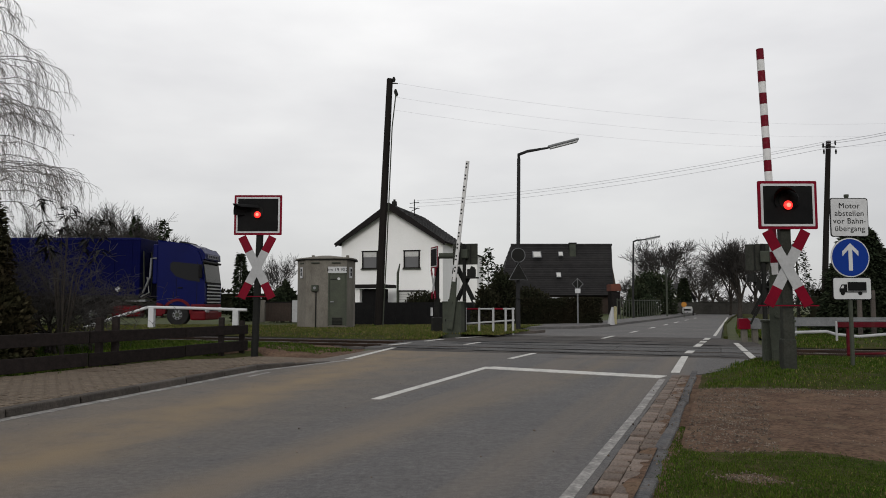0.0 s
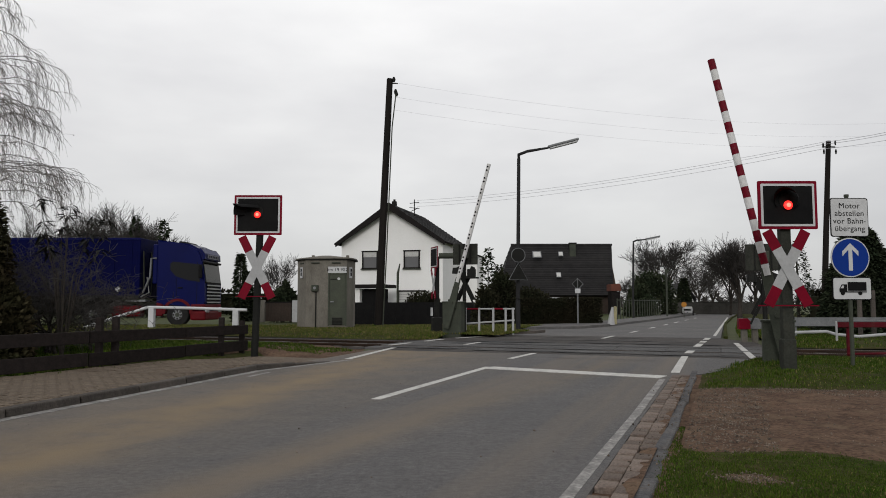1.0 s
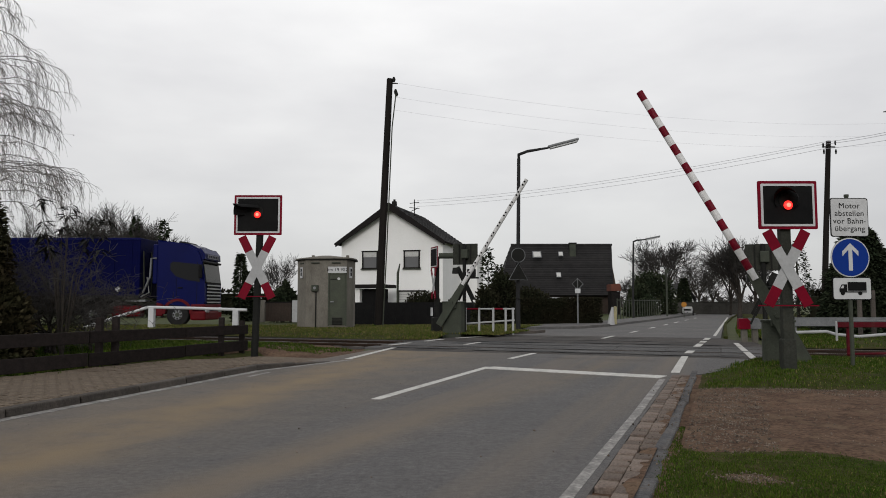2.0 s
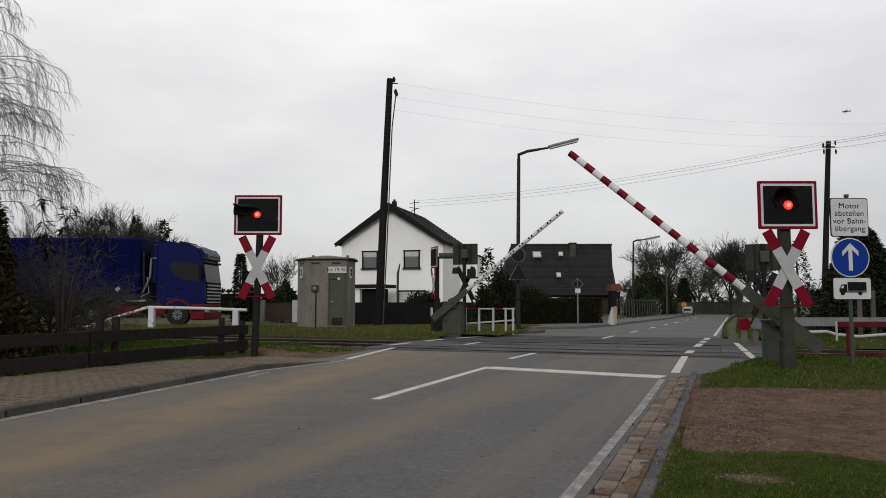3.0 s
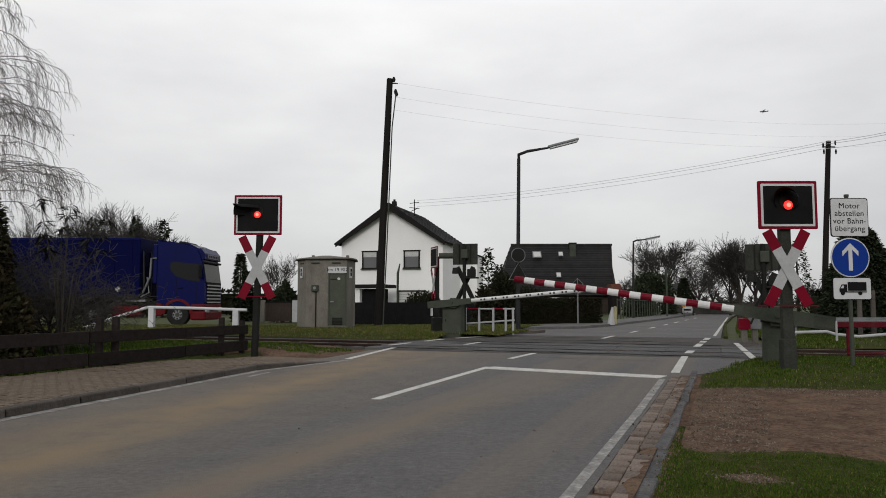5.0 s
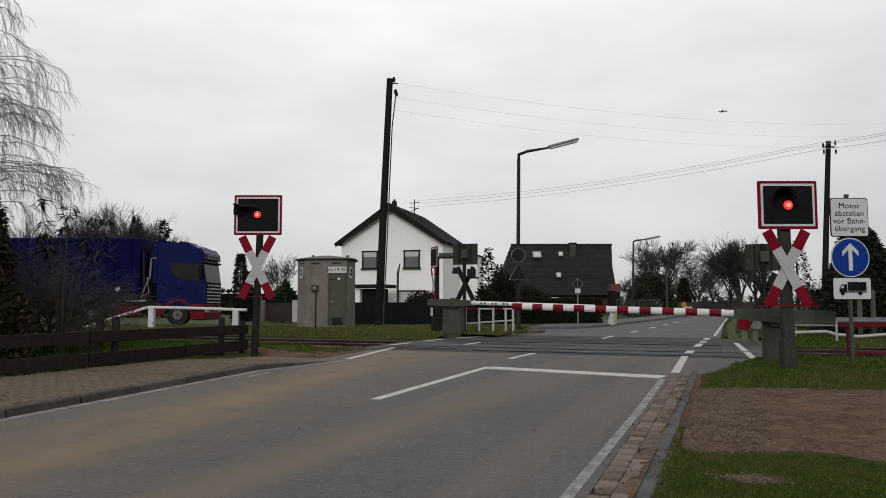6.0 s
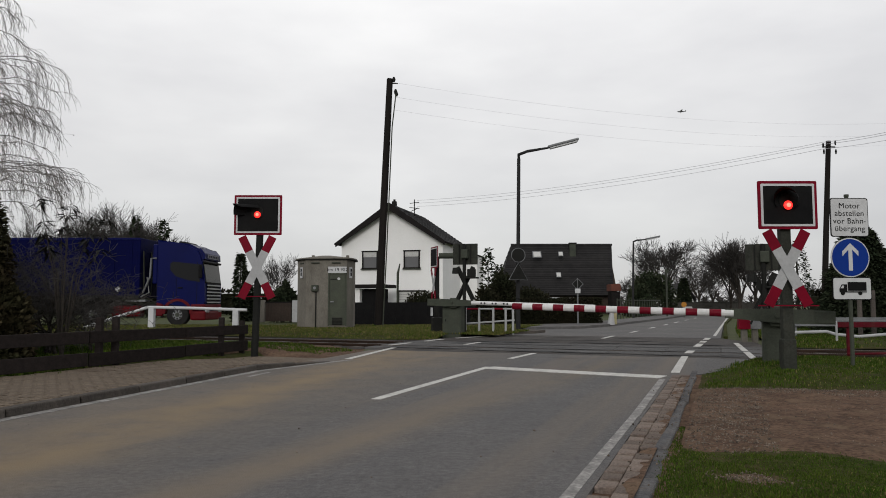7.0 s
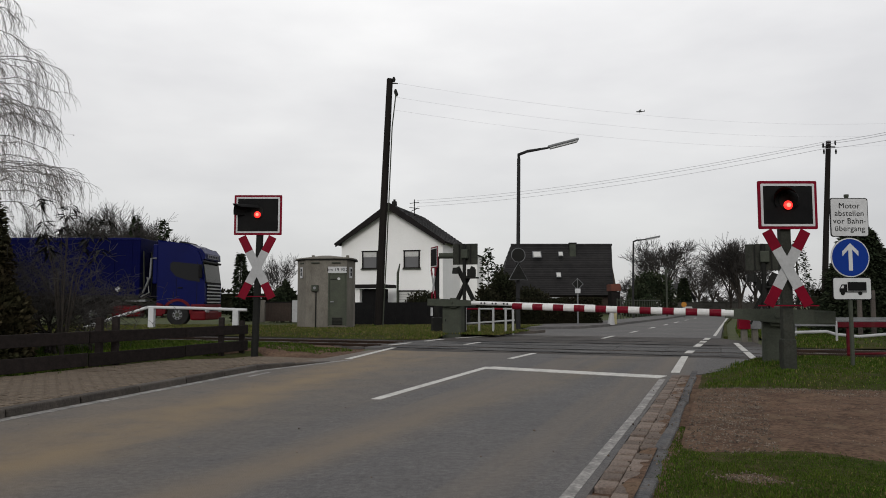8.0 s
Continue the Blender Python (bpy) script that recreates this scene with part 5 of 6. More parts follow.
# ---- railings ----
def railing(name, label, bars, posts, r=0.035, post_w=0.08):
    o = Vector(posts[0][0])
    t = thing(name, Matrix.Translation((o.x, o.y, 0)), label, "railing")
    o = Vector((o.x, o.y, 0))
    for pts, mt in bars:
        part("bar", tube(B(), [Vector(p) - o for p in pts], r, 10), mt, t)
    for (p, top, mt) in posts:
        q = Vector(p) - o
        part("post", box(B(), (q.x, q.y, top / 2 - 0.05), (post_w, post_w, top + 0.1), bevel=0.012), mt, t)
    return t


w0 = [(-14.536, 29.5, 0.022), (-13.867, 29.5, 0.269), (-11.809, 29.5, 0.922), (-9.817, 29.5, 0.877), (-7.848, 29.5, 0.809)]
railing("white_railing", "white steel railing with a sloping end by the track", [(w0, M_WHITE)],
        [((-11.649, 29.5, 0.112), 0.877, M_WHITE), ((-8.286, 29.5, 0.157), 0.809, M_WHITE), ((-13.816, 29.5, 0.112), 0.247, M_WHITE)], 0.062, 0.22)
railing("white_railing", "white and red pipe railing beside the far barrier",
        [([(0.779, 25.4, 0.886), (1.246, 25.4, 0.886)], M_RED), ([(1.246, 25.4, 0.886), (1.714, 25.4, 0.886)], M_CROSS), ([(1.714, 25.4, 0.886), (2.064, 25.4, 0.886)], M_RED), ([(2.064, 25.4, 0.886), (2.473, 25.4, 0.886)], M_CROSS), ([(0.778, 25.4, 0.382), (2.47, 25.4, 0.498)], M_CROSS)],
        [((0.778, 25.4, 0.246), 0.925, M_CROSS), ((1.244, 25.4, 0.246), 0.925, M_CROSS), ((1.73, 25.4, 0.246), 0.925, M_CROSS), ((2.158, 25.4, 0.246), 0.925, M_CROSS), ((2.41, 25.4, 0.246), 0.925, M_CROSS)], 0.03, 0.075)
gate_rail = thing("red_railing", pose(7.23, 13.6, 0), "faded red plank barrier of the footway beside the rails", "railing")
part("plank", box(B(), (0.9, 0, 0.685), (1.8, 0.04, 0.1), bevel=0.01), M_RED_OLD, gate_rail)
part("top_strip", box(B(), (0.9, 0.0, 0.755), (1.8, 0.05, 0.03), bevel=0.006), M_GALV, gate_rail, "pale metal top strip")
part("lower_bar", tube(B(), [(0.2, 0, 0.15), (1.8, 0, 0.17)], 0.022, 8), M_RED_OLD, gate_rail)
for xx in (0.25, 1.75):
    part("post", box(B(), (xx, 0.05, 0.3), (0.05, 0.05, 0.75), bevel=0.008), M_RED_OLD, gate_rail)
part("end_cap", box(B(), (0.0, -0.03, 0.57), (0.035, 0.03, 0.36), bevel=0.008), M_CROSS, gate_rail, "short white end strip")
guard = thing("guard_rail", pose(*(10.326, 22.0, 0.023)[:2], 0, 0, 0, 0), "grey steel guard rail on posts beside the road", "guard rail")
k = B()
prof = [(0, 0.4), (-0.07, 0.44), (-0.07, 0.48), (-0.01, 0.51), (-0.01, 0.55), (-0.07, 0.58), (-0.07, 0.62), (0, 0.66), (0.02, 0.66), (0.02, 0.4)]
prism(k, [(y, z) for y, z in prof], 9.0, Matrix.Rotation(radians(-90), 4, "Z") @ Matrix.Translation((0, -0.3, 0)))
part("beam", k, M_GALV, guard)
for i in range(6):
    part("post", box(B(), (0.2 + i * 1.6, 0.1, 0.3), (0.1, 0.06, 0.7)), M_GALV, guard)
pipe = mesh_object("white_pipe", tube(B(), [(10.001, 21.4, 0.231), (10.575, 21.4, 0.247), (11.099, 21.4, 0.264), (11.391, 21.4, 0.182), (12.043, 21.4, 0.117), (12.831, 21.4, 0.182), (14.012, 21.4, 0.247)], 0.045, 10), M_CROSS)
tagged(pipe, "bent white pipe rail lying low over grass", "pipe rail")
pp = thing("concrete_post", pose(*(12.89, 22.8, 0.645)[:2], 0), "pale slender concrete post before dark conifers", "post", "concrete posts")
part("shaft", tube(B(), [(0, 0, -0.1), (0, 0, 1.482)], 0.07, 10), M_KERB, pp)
copy_thing(pp, pose(*(13.309, 22.8, 0.645)[:2], 0))
for (bx, mt, lab) in (((8.395, 20.6, 0.153), M_RED, "red box on short concrete stub by the rails"), ((8.821, 20.9, 0.14), M_GALV, "pale box on short concrete stub by the rails")):
    st = thing("track_box", pose(bx[0], bx[1], 0, 0, 0, -12), lab, "track box", "track boxes")
    part("stub", box(B(), (0, 0, 0.2), (0.16, 0.16, 0.5), bevel=0.02), M_CONCRETE, st)
    part("hood", prism(B(), [(-0.15, 0.36), (0.15, 0.36), (0.15, 0.58), (0.08, 0.66), (-0.15, 0.66)], 0.3, Matrix.Translation((0, -0.15, 0))), mt, st)

# diamond sign and plates by the far pavement
DX, DY = 6.037, 33.0
ds = thing("diamond_sign", pose(DX, DY, 0, 0, 0, 0), "rear of a diamond sign on slim grey post", "road sign")
part("post", tube(B(), [(0, 0, 0), (0, 0, 2.168)], 0.035, 8), M_GALV, ds)
part("plate", prism(B(), [(0.24, 0), (0, 0.24), (-0.24, 0), (0, -0.24)], 0.02, Matrix.Translation((0, -0.03, 1.94))), M_GREY_DARK, ds)
q = 1.94
part("rim", tube(B(), [(0.25, -0.03, q), (0, -0.03, q + 0.25), (-0.25, -0.03, q), (0, -0.03, q - 0.25), (0.25, -0.03, q)], 0.016, 6, False), M_GALV, ds)
part("small_plate", box(B(), (0, -0.04, 1.636), (0.24, 0.02, 0.2)), M_WHITE, ds)

# far pavement and kerb
bm = B()
slab(bm, [R(29.6, -7.7), R(31.6, -5.7), R(35, -5.1), R(51, -3.7), R(75, -2.5), R(75, -4.6), R(51, -5.7), R(36, -7.0), R(33.6, -8.6), R(31, -13)], -0.2, 0.1)
structure("pavement_far", bm, M_ASPHALT_FAR, "pale pavement with kerb beside the far road", "pavement")
bm = B()
slab(bm, [R(24.6, -7.6), R(25.9, -6.3), R(27.0, -6.2), R(27.6, -7.0), R(26.6, -9.5), R(25.2, -9.4)], -0.2, 0.09)
structure("corner_island", bm, M_KERB, "rounded kerb corner at the side road mouth", "pavement")


# ---- plants ----
class Skeins:
    """Collects tapered thin bars as plain vertex lists, quick for thousands of twigs."""

    def __init__(self):
        self.v, self.f = [], []

    def bar(self, pts, radii, n=3):
        base = len(self.v)
        for i, p in enumerate(pts):
            d = (pts[min(i + 1, len(pts) - 1)] - pts[max(i - 1, 0)])
            d = d.normalized() if d.length > 1e-6 else Vector((0, 0, 1))
            u = d.cross(Vector((0.31, 0.87, 0.38))).normalized()
            w = d.cross(u)
            for k in range(n):
                a = 2 * math.pi * k / n
                self.v.append(tuple(p + (u * math.cos(a) + w * math.sin(a)) * radii[i]))
        for i in range(len(pts) - 1):
            for k in range(n):
                self.f.append((base + i * n + k, base + i * n + (k + 1) % n, base + (i + 1) * n + (k + 1) % n, base + (i + 1) * n + k))

    def leaf(self, p, d, up, length, wide):
        side = d.cross(up)
        side = side.normalized() if side.length > 1e-5 else Vector((1, 0, 0))
        n = len(self.v)
        self.v += [tuple(p), tuple(p + d * length * 0.5 + side * wide), tuple(p + d * length - up * length * 0.12), tuple(p + d * length * 0.5 - side * wide)]
        self.f.append((n, n + 1, n + 2, n + 3))

    def make(self, name, material, parent=None, label=""):
        me = bpy.data.meshes.new(name)
        me.from_pydata(self.v, [], self.f)
        me.materials.append(material)
        ob = new(name, me)
        ob.parent = parent
        return tagged(ob, label=label)


def jitter(rng, amount):
    return Vector((rng.gauss(0, amount), rng.gauss(0, amount), rng.gauss(0, amount)))


def grow(rng, wood, twigs, p, d, length, r, depth, spread, lift, fork, least=0.006):
    """One limb with its side limbs; thin ends go to the twig mesh."""
    steps = 4
    pts, radii = [p.copy()], [r]
    for i in range(steps):
        d = (d + jitter(rng, 0.1) + Vector((0, 0, lift))).normalized()
        p = p + d * length / steps
        pts.append(p.copy())
        radii.append(max(least * 0.8, r * (1 - 0.42 * (i + 1) / steps)))
    if depth >= 3:
        wood.bar(pts, radii, 6)
    else:
        twigs.bar(pts, radii, 3)
    if depth == 0:
        return
    for k in range(fork):
        i = 4 if k == 0 else rng.choice((1, 2, 3, 3, 4))
        side = jitter(rng, 1.0)
        side = (side - side.dot(d) * d).normalized()
        if k == 0:
            side *= 0.3
        nd = (d * (1 - spread * 0.45) + side * spread * rng.uniform(0.6, 1.1)).normalized()
        grow(rng, wood, twigs, pts[i], nd, length * rng.uniform(0.6, 0.8), max(radii[i] * rng.uniform(0.45, 0.65), least), depth - 1, spread, lift, fork, least)


def bare_tree(x, y, height, label, seed, trunk=0.16, depth=5, spread=0.75, fork=4, stems=1, z=0.0, trunk_share=0.28, lift=0.03, twig_mat=None, minimum=0.02):
    rng = random.Random(seed)
    t = thing("bare_tree", pose(x, y, z), label, "tree", "bare trees")
    wood, twigs = Skeins(), Skeins()
    h = height
    for s in range(stems):
        base = Vector((rng.uniform(-0.3, 0.3) * (stems > 1), rng.uniform(-0.3, 0.3) * (stems > 1), -0.1))
        d = Vector((rng.gauss(0, 0.05 + 0.3 * (stems > 1)), rng.gauss(0, 0.05 + 0.3 * (stems > 1)), 1)).normalized()
        top = base + d * h * trunk_share
        wood.bar([base, base.lerp(top, 0.5) + jitter(rng, 0.03), top], [trunk, trunk * 0.85, trunk * 0.75], 8)
        for k in range(fork + 1):
            a = 2 * math.pi * (k + rng.random() * 0.6) / (fork + 1)
            nd = Vector((math.cos(a) * spread * 0.8, math.sin(a) * spread * 0.8, 1 if k else 1.4)).normalized()
            grow(rng, wood, twigs, base.lerp(top, rng.uniform(0.7, 1.0)), nd, h * rng.uniform(0.26, 0.36), trunk * 0.58, depth - 1, spread, lift, fork, minimum)
    wood.make("trunk", M_BARK, t)
    twigs.make("crown", twig_mat or M_TWIG, t, "leafless twiggy crown")
    return t


def conifer(x, y, height, radius, label, seed, mat=None, fronds=2600, size=0.22, shape=0.8, z=0.0, name="conifer", ragged=0.3):
    """A trunk with tiers of drooping needle sprays; the outline narrows upwards."""
    rng = random.Random(seed)
    t = thing(name, pose(x, y, z), label, "conifer", "conifers")
    wood, green = Skeins(), Skeins()
    wood.bar([Vector((0, 0, -0.1)), Vector((0, 0, height * 0.96))], [radius * 0.12, 0.02], 8)
    for i in range(fronds):
        k = rng.random() ** 1.25
        a = rng.uniform(0, 2 * math.pi)
        wobble = 1 + ragged * (noise.noise((math.cos(a) * 1.7 + seed, math.sin(a) * 1.7, k * 7)) + 0.5 * rng.random() - 0.25)
        reach = radius * (1 - k) ** shape * wobble + 0.03
        rr = reach * rng.uniform(0.55, 1.0)
        p = Vector((rr * math.cos(a), rr * math.sin(a), 0.02 + k * height))
        d = (Vector((math.cos(a), math.sin(a), rng.uniform(-0.5, 0.35))) + jitter(rng, 0.3)).normalized()
        green.leaf(p, d, Vector((0, 0, 1)) + jitter(rng, 0.5), size * rng.uniform(0.6, 1.4), size * rng.uniform(0.18, 0.4))
    wood.make("trunk", M_BARK, t)
    green.make("crown", mat or M_CONIFER, t, "dense dark needle crown")
    return t


def hedge(name, x0, y0, x1, y1, depth, height, label, seed, count=5000, size=0.13, rough_top=0.12, mat=None, z=0.0):
    """A clipped hedge: twiggy core with a skin of small leaves and an uneven top."""
    rng = random.Random(seed)
    a, c = Vector((x0, y0, z)), Vector((x1, y1, z))
    d = c - a
    length = d.length
    m = Matrix.Translation(a) @ Matrix.Rotation(math.atan2(d.y, d.x), 4, "Z")
    t = thing(name, m, label, "hedge", "hedges")
    part("core", box(B(), (length / 2, depth / 2, height * 0.46), (length - 0.2, depth * 0.75, height * 0.9), bevel=0.1), mat or M_HEDGE, t)
    green = Skeins()
    for i in range(count):
        u = rng.uniform(0, length)
        hh = height + rough_top * noise.noise((u * 1.3, seed, 0.5)) + 0.5 * rough_top * noise.noise((u * 4, seed, 1.5))
        if rng.random() < 0.7:
            p = Vector((u, rng.uniform(-0.05, depth * 0.2), rng.uniform(0, hh)))
            out = Vector((0, -1, 0.2))
        else:
            p = Vector((u, rng.uniform(0, depth), hh + rng.uniform(-0.12, 0.02)))
            out = Vector((0, -0.3, 1))
        green.leaf(p, (out + jitter(rng, 0.7)).normalized(), jitter(rng, 1).normalized(), size * rng.uniform(0.6, 1.4), size * 0.35)
    green.make("foliage", mat or M_HEDGE, t)
    return t


def bush(x, y, rx, h, label, seed, count=1800, size=0.14, mat=None, z=0.0, ry=None):
    """A rounded evergreen shrub of many leaves on short stems."""
    rng = random.Random(seed)
    ry = ry or rx
    t = thing("bush", pose(x, y, z), label, "bush", "bushes")
    green, wood = Skeins(), Skeins()
    for i in range(14):
        a = rng.uniform(0, 6.28)
        wood.bar([Vector((0, 0, -0.05)), Vector((rx * 0.6 * math.cos(a), ry * 0.6 * math.sin(a), h * rng.uniform(0.4, 0.8)))], [0.04, 0.012], 4)
    for i in range(count):
        a, b = rng.uniform(0, 6.28), rng.random()
        up = math.sin(b * math.pi / 2)
        out = math.cos(b * math.pi / 2) ** 0.7
        k = rng.uniform(0.65, 1.0) * (1 + 0.22 * noise.noise((math.cos(a) * 2 + seed, math.sin(a) * 2, up * 2.5)))
        p = Vector((rx * out * k * math.cos(a), ry * out * k * math.sin(a), h * up * k + 0.02))
        d = (Vector((math.cos(a) * out, math.sin(a) * out, up)) + jitter(rng, 0.6)).normalized()
        green.leaf(p, d, jitter(rng, 1).normalized(), size * rng.uniform(0.6, 1.4), size * 0.35)
    wood.make("stem", M_BARK, t)
    green.make("foliage", mat or M_HEDGE, t)
    return t


# weeping birch whose hanging twigs reach in above the conifer
rng = random.Random(21)
birch = thing("birch_tree", pose(-10.68, 14.2, 0.05), "leafless weeping birch with long hanging twigs", "tree")
wood, twigs = Skeins(), Skeins()
wood.bar([Vector((0, 0, -0.1)), Vector((0.1, 0, 3)), Vector((0, 0.1, 6)), Vector((0.1, 0, 9.5))], [0.2, 0.16, 0.11, 0.03], 10)


def hang(p, d, steps, stride, pull, r):
    """A thin twig that leaves along d and bends down under its own weight; it ends in a bud."""
    pts = [p.copy()]
    for k in range(steps):
        d = (d + Vector((0, 0, -pull)) + jitter(rng, 0.14)).normalized()
        p = p + d * stride
        pts.append(p.copy())
    twigs.bar(pts, [max(0.0022, r * (1 - 0.5 * k / steps)) for k in range(steps + 1)], 3)
    twigs.leaf(p, d, Vector((1, 0.2, 0)), 0.04, 0.013)
    return pts


for z0, reach, rise, count in ((6.55, 2.35, 1.0, 3), (6.1, 2.45, 0.5, 3), (5.6, 3.15, 0.42, 3), (5.45, 2.75, 0.3, 4), (5.1, 2.7, 0.25, 4), (4.85, 2.6, 0.3, 4), (4.55, 2.45, 0.3, 3), (3.95, 3.2, 0.2, 5), (3.75, 3.0, 0.2, 4), (3.5, 2.75, 0.15, 4), (3.2, 2.3, 0.1, 3)):
    for c in range(count):
        a = rng.uniform(-0.55, 0.55)
        far = reach * rng.uniform(0.86, 1.0) / max(0.88, math.cos(a))
        lift = rise * rng.uniform(0.6, 1.3)
        start = z0 + rng.uniform(-0.16, 0.16)
        pts = []
        for k in range(11):
            u = k / 10
            fall = 0.55 * max(0.0, u - 0.68) ** 1.6 * 3.2
            pts.append(Vector((math.cos(a) * far * u, math.sin(a) * far * u, start - 0.35 * (1 - u) + lift * math.sin(u * 2.2) - fall)) + jitter(rng, 0.04))
        twigs.bar(pts, [0.0125 * (1 - 0.8 * k / 10) + 0.0026 for k in range(11)], 5)
        for j in range(16):
            u = 0.42 + 0.58 * rng.random() ** 0.8
            i = min(9, int(u * 10))
            b = pts[i].lerp(pts[i + 1], u * 10 - i)
            d = ((pts[i + 1] - pts[i]).normalized() + jitter(rng, 0.35) + Vector((0.1, 0, 0.1))).normalized()
            tp = hang(b, d, rng.randint(5, 9), 0.085, rng.uniform(0.2, 0.42), 0.0042)
            for q in range(4):
                k = rng.randint(1, len(tp) - 2)
                hang(tp[k], ((tp[k + 1] - tp[k]).normalized() + jitter(rng, 0.4)).normalized(), rng.randint(2, 5), 0.07, rng.uniform(0.25, 0.5), 0.003)
wood.make("trunk", M_BARK, birch)
twigs.make("twig_crown", M_BIRCH_TWIG, birch, "thin drooping leafless twigs")

# brownish conifer, bare shrub and laurel behind the fence
conifer(-8.55, 13.0, 3.3, 0.98, "brown-green conifer hanging over the dark fence", 5, M_BROWN_CONIFER, 36000, 0.1, 0.42, 0.05, "garden_conifer", 0.35)
conifer(-10.4, 11.2, 3.6, 2.2, "tall dense brown-green garden conifer behind the fence", 6, M_BROWN_CONIFER, 12000, 0.16, 0.6, 0.05, "garden_conifer", 0.3)
bare_tree(-7.513, 14.2, 2.8, "tangled leafless garden shrub before the lorry", 31, trunk=0.045, depth=5, spread=1.1, fork=3, stems=4, z=0.08, trunk_share=0.2, lift=-0.01, minimum=0.0045)
bare_tree(-7.092, 14.8, 2.2, "low leafless twiggy shrub before the lorry", 33, trunk=0.022, depth=5, spread=1.05, fork=3, stems=3, z=0.08, trunk_share=0.2, lift=-0.01, minimum=0.0045)
bare_tree(-8.683, 14.8, 2.7, "leafless twiggy shrub by the conifer", 32, trunk=0.03, depth=5, spread=1.05, fork=3, stems=6, z=0.08, trunk_share=0.2, lift=0.0, minimum=0.0045)
bush(-7.703, 12.4, 0.7, 1.5, "dense dark evergreen bush behind the fence", 34, 9000, 0.1, M_BROWN_CONIFER, 0.05)
rng = random.Random(8)
laurel = thing("laurel_shrub", pose(-6.915, 13.4, 0.08), "sparse evergreen shrub with drooping dark leaves", "shrub")
wood, green = Skeins(), Skeins()
for i in range(11):
    tipx, tipz = rng.uniform(-0.62, 0.85), rng.uniform(2.15, 2.85)
    if abs(tipx) > 0.4:
        tipz -= 0.35 * rng.random() + 0.2
    tip = Vector((tipx, rng.uniform(-0.5, 0.5), tipz))
    mid = Vector((tipx * 0.35, tip.y * 0.4, 1.5))
    wood.bar([Vector((0, 0, -0.1)), mid, tip], [0.014, 0.009, 0.005], 5)
    for tuft, spread in ((tip, 13), (mid.lerp(tip, 0.72), 7)):
        for j in range(spread):
            a = rng.uniform(0, 6.28)
            d = Vector((math.cos(a), math.sin(a), rng.uniform(-0.9, 0.25))).normalized()
            green.leaf(tuft + jitter(rng, 0.03), d, Vector((0, 0, 1)), rng.uniform(0.16, 0.3), 0.027)
wood.make("stem", M_BARK, laurel)
green.make("leaves", M_LAUREL, laurel, "long drooping dark leaves")

# trees behind the lorry and round the houses
for i, (x0, y0, h) in enumerate(((178, 62, 8.6), (206, 66, 9.2), (238, 64, 8.8), (264, 60, 7.4), (150, 60, 7.2), (60, 64, 8.0))):
    bare_tree((x0 - 784) / 1300 * y0, y0, h * 1.02, "bare grey winter tree behind the lorry", 40 + i, trunk=0.17, depth=5, spread=0.6, fork=5, minimum=0.015, trunk_share=0.2)
conifer(-24.406, 58, 8.0, 0.8, "slim dark conifer among bare trees", 61, None, 420, 0.45, 0.9, ragged=0.9)
conifer(-22.1, 58, 7.5, 0.9, "slim dark conifer among bare trees", 62, None, 420, 0.45, 0.9, ragged=0.9)
conifer(-12.681, 46, 4.15, 0.42, "slim dark conifer in a garden", 63, None, 2000, 0.25, 0.6)
conifer(-12.523, 47, 3.1, 0.42, "slim dark conifer in a garden", 64, None, 1600, 0.25, 0.6)
bush(-9.494, 44, 0.72, 2.15, "round dark evergreen bush behind garden wall", 65, 2600, 0.2, M_CONIFER)
bare_tree(-12.083, 56, 4.6, "small bare garden tree", 66, trunk=0.08, depth=5, spread=0.42, fork=4, minimum=0.009)
conifer(2.826, 46, 4.5, 0.42, "crooked dark conifer beside the white house", 67, None, 520, 0.28, 0.5, ragged=1.1)
conifer(3.609, 47, 3.5, 0.38, "small dark conifer beside the white house", 68, None, 900, 0.24, 0.5, ragged=0.7)
bush(3.012, 37, 0.85, 2.45, "tall dark evergreen beside the hedge", 69, 5200, 0.16, None, 0, 0.9)
bush(2.156, 36, 0.75, 1.7, "dark evergreen bush by the railing", 70, 2800, 0.14)
bush(4.29, 37, 1.3, 1.75, "dark green bush before the dark-roofed house", 71, 4200, 0.14)
bush(-1.1, 41, 1.3, 1.52, "round clipped bush before the white house", 72, 5200, 0.12)
hedge("hedge", 3.53, 35.6, 7.928, 36.6, 1.2, 1.297, "long dark clipped hedge along the far pavement", 73, 16000, 0.08, 0.05)
hedge("hedge", 1.85, 37.0, 3.868, 36.2, 1.0, 1.108, "dark clipped hedge beside the side road", 74, 4000, 0.12)
bush(18.75, 66, 2.15, 3.5, "broad dark evergreen beyond the fence", 75, 5200, 0.25, M_CONIFER)
bush(16.568, 62, 1.2, 2.3, "dark evergreen shrub beyond the fence", 76, 3400, 0.25, M_CONIFER)
conifer(24.534, 75, 3.6, 0.9, "small dark conifer beside the far road", 77, None, 3200, 0.3)
bare_tree(22.9, 76, 7.7, "broad bare tree beyond the metal fence", 78, trunk=0.26, depth=6, spread=0.52, fork=4, minimum=0.014, lift=0.02, trunk_share=0.24)
bare_tree(18.3, 72, 4.1, "low bare tree beyond the metal fence", 79, trunk=0.09, depth=5, spread=0.7, fork=4, minimum=0.012)
for i, (x0, y0, h) in enumerate(((1236, 96, 7.2), (1262, 104, 6.0), (1214, 120, 5.5))):
    bare_tree((x0 - 784) / 1300 * y0, y0, h, "bare roadside tree in the distance", 80 + i, trunk=0.16, minimum=0.02, depth=5, spread=0.65, fork=4)
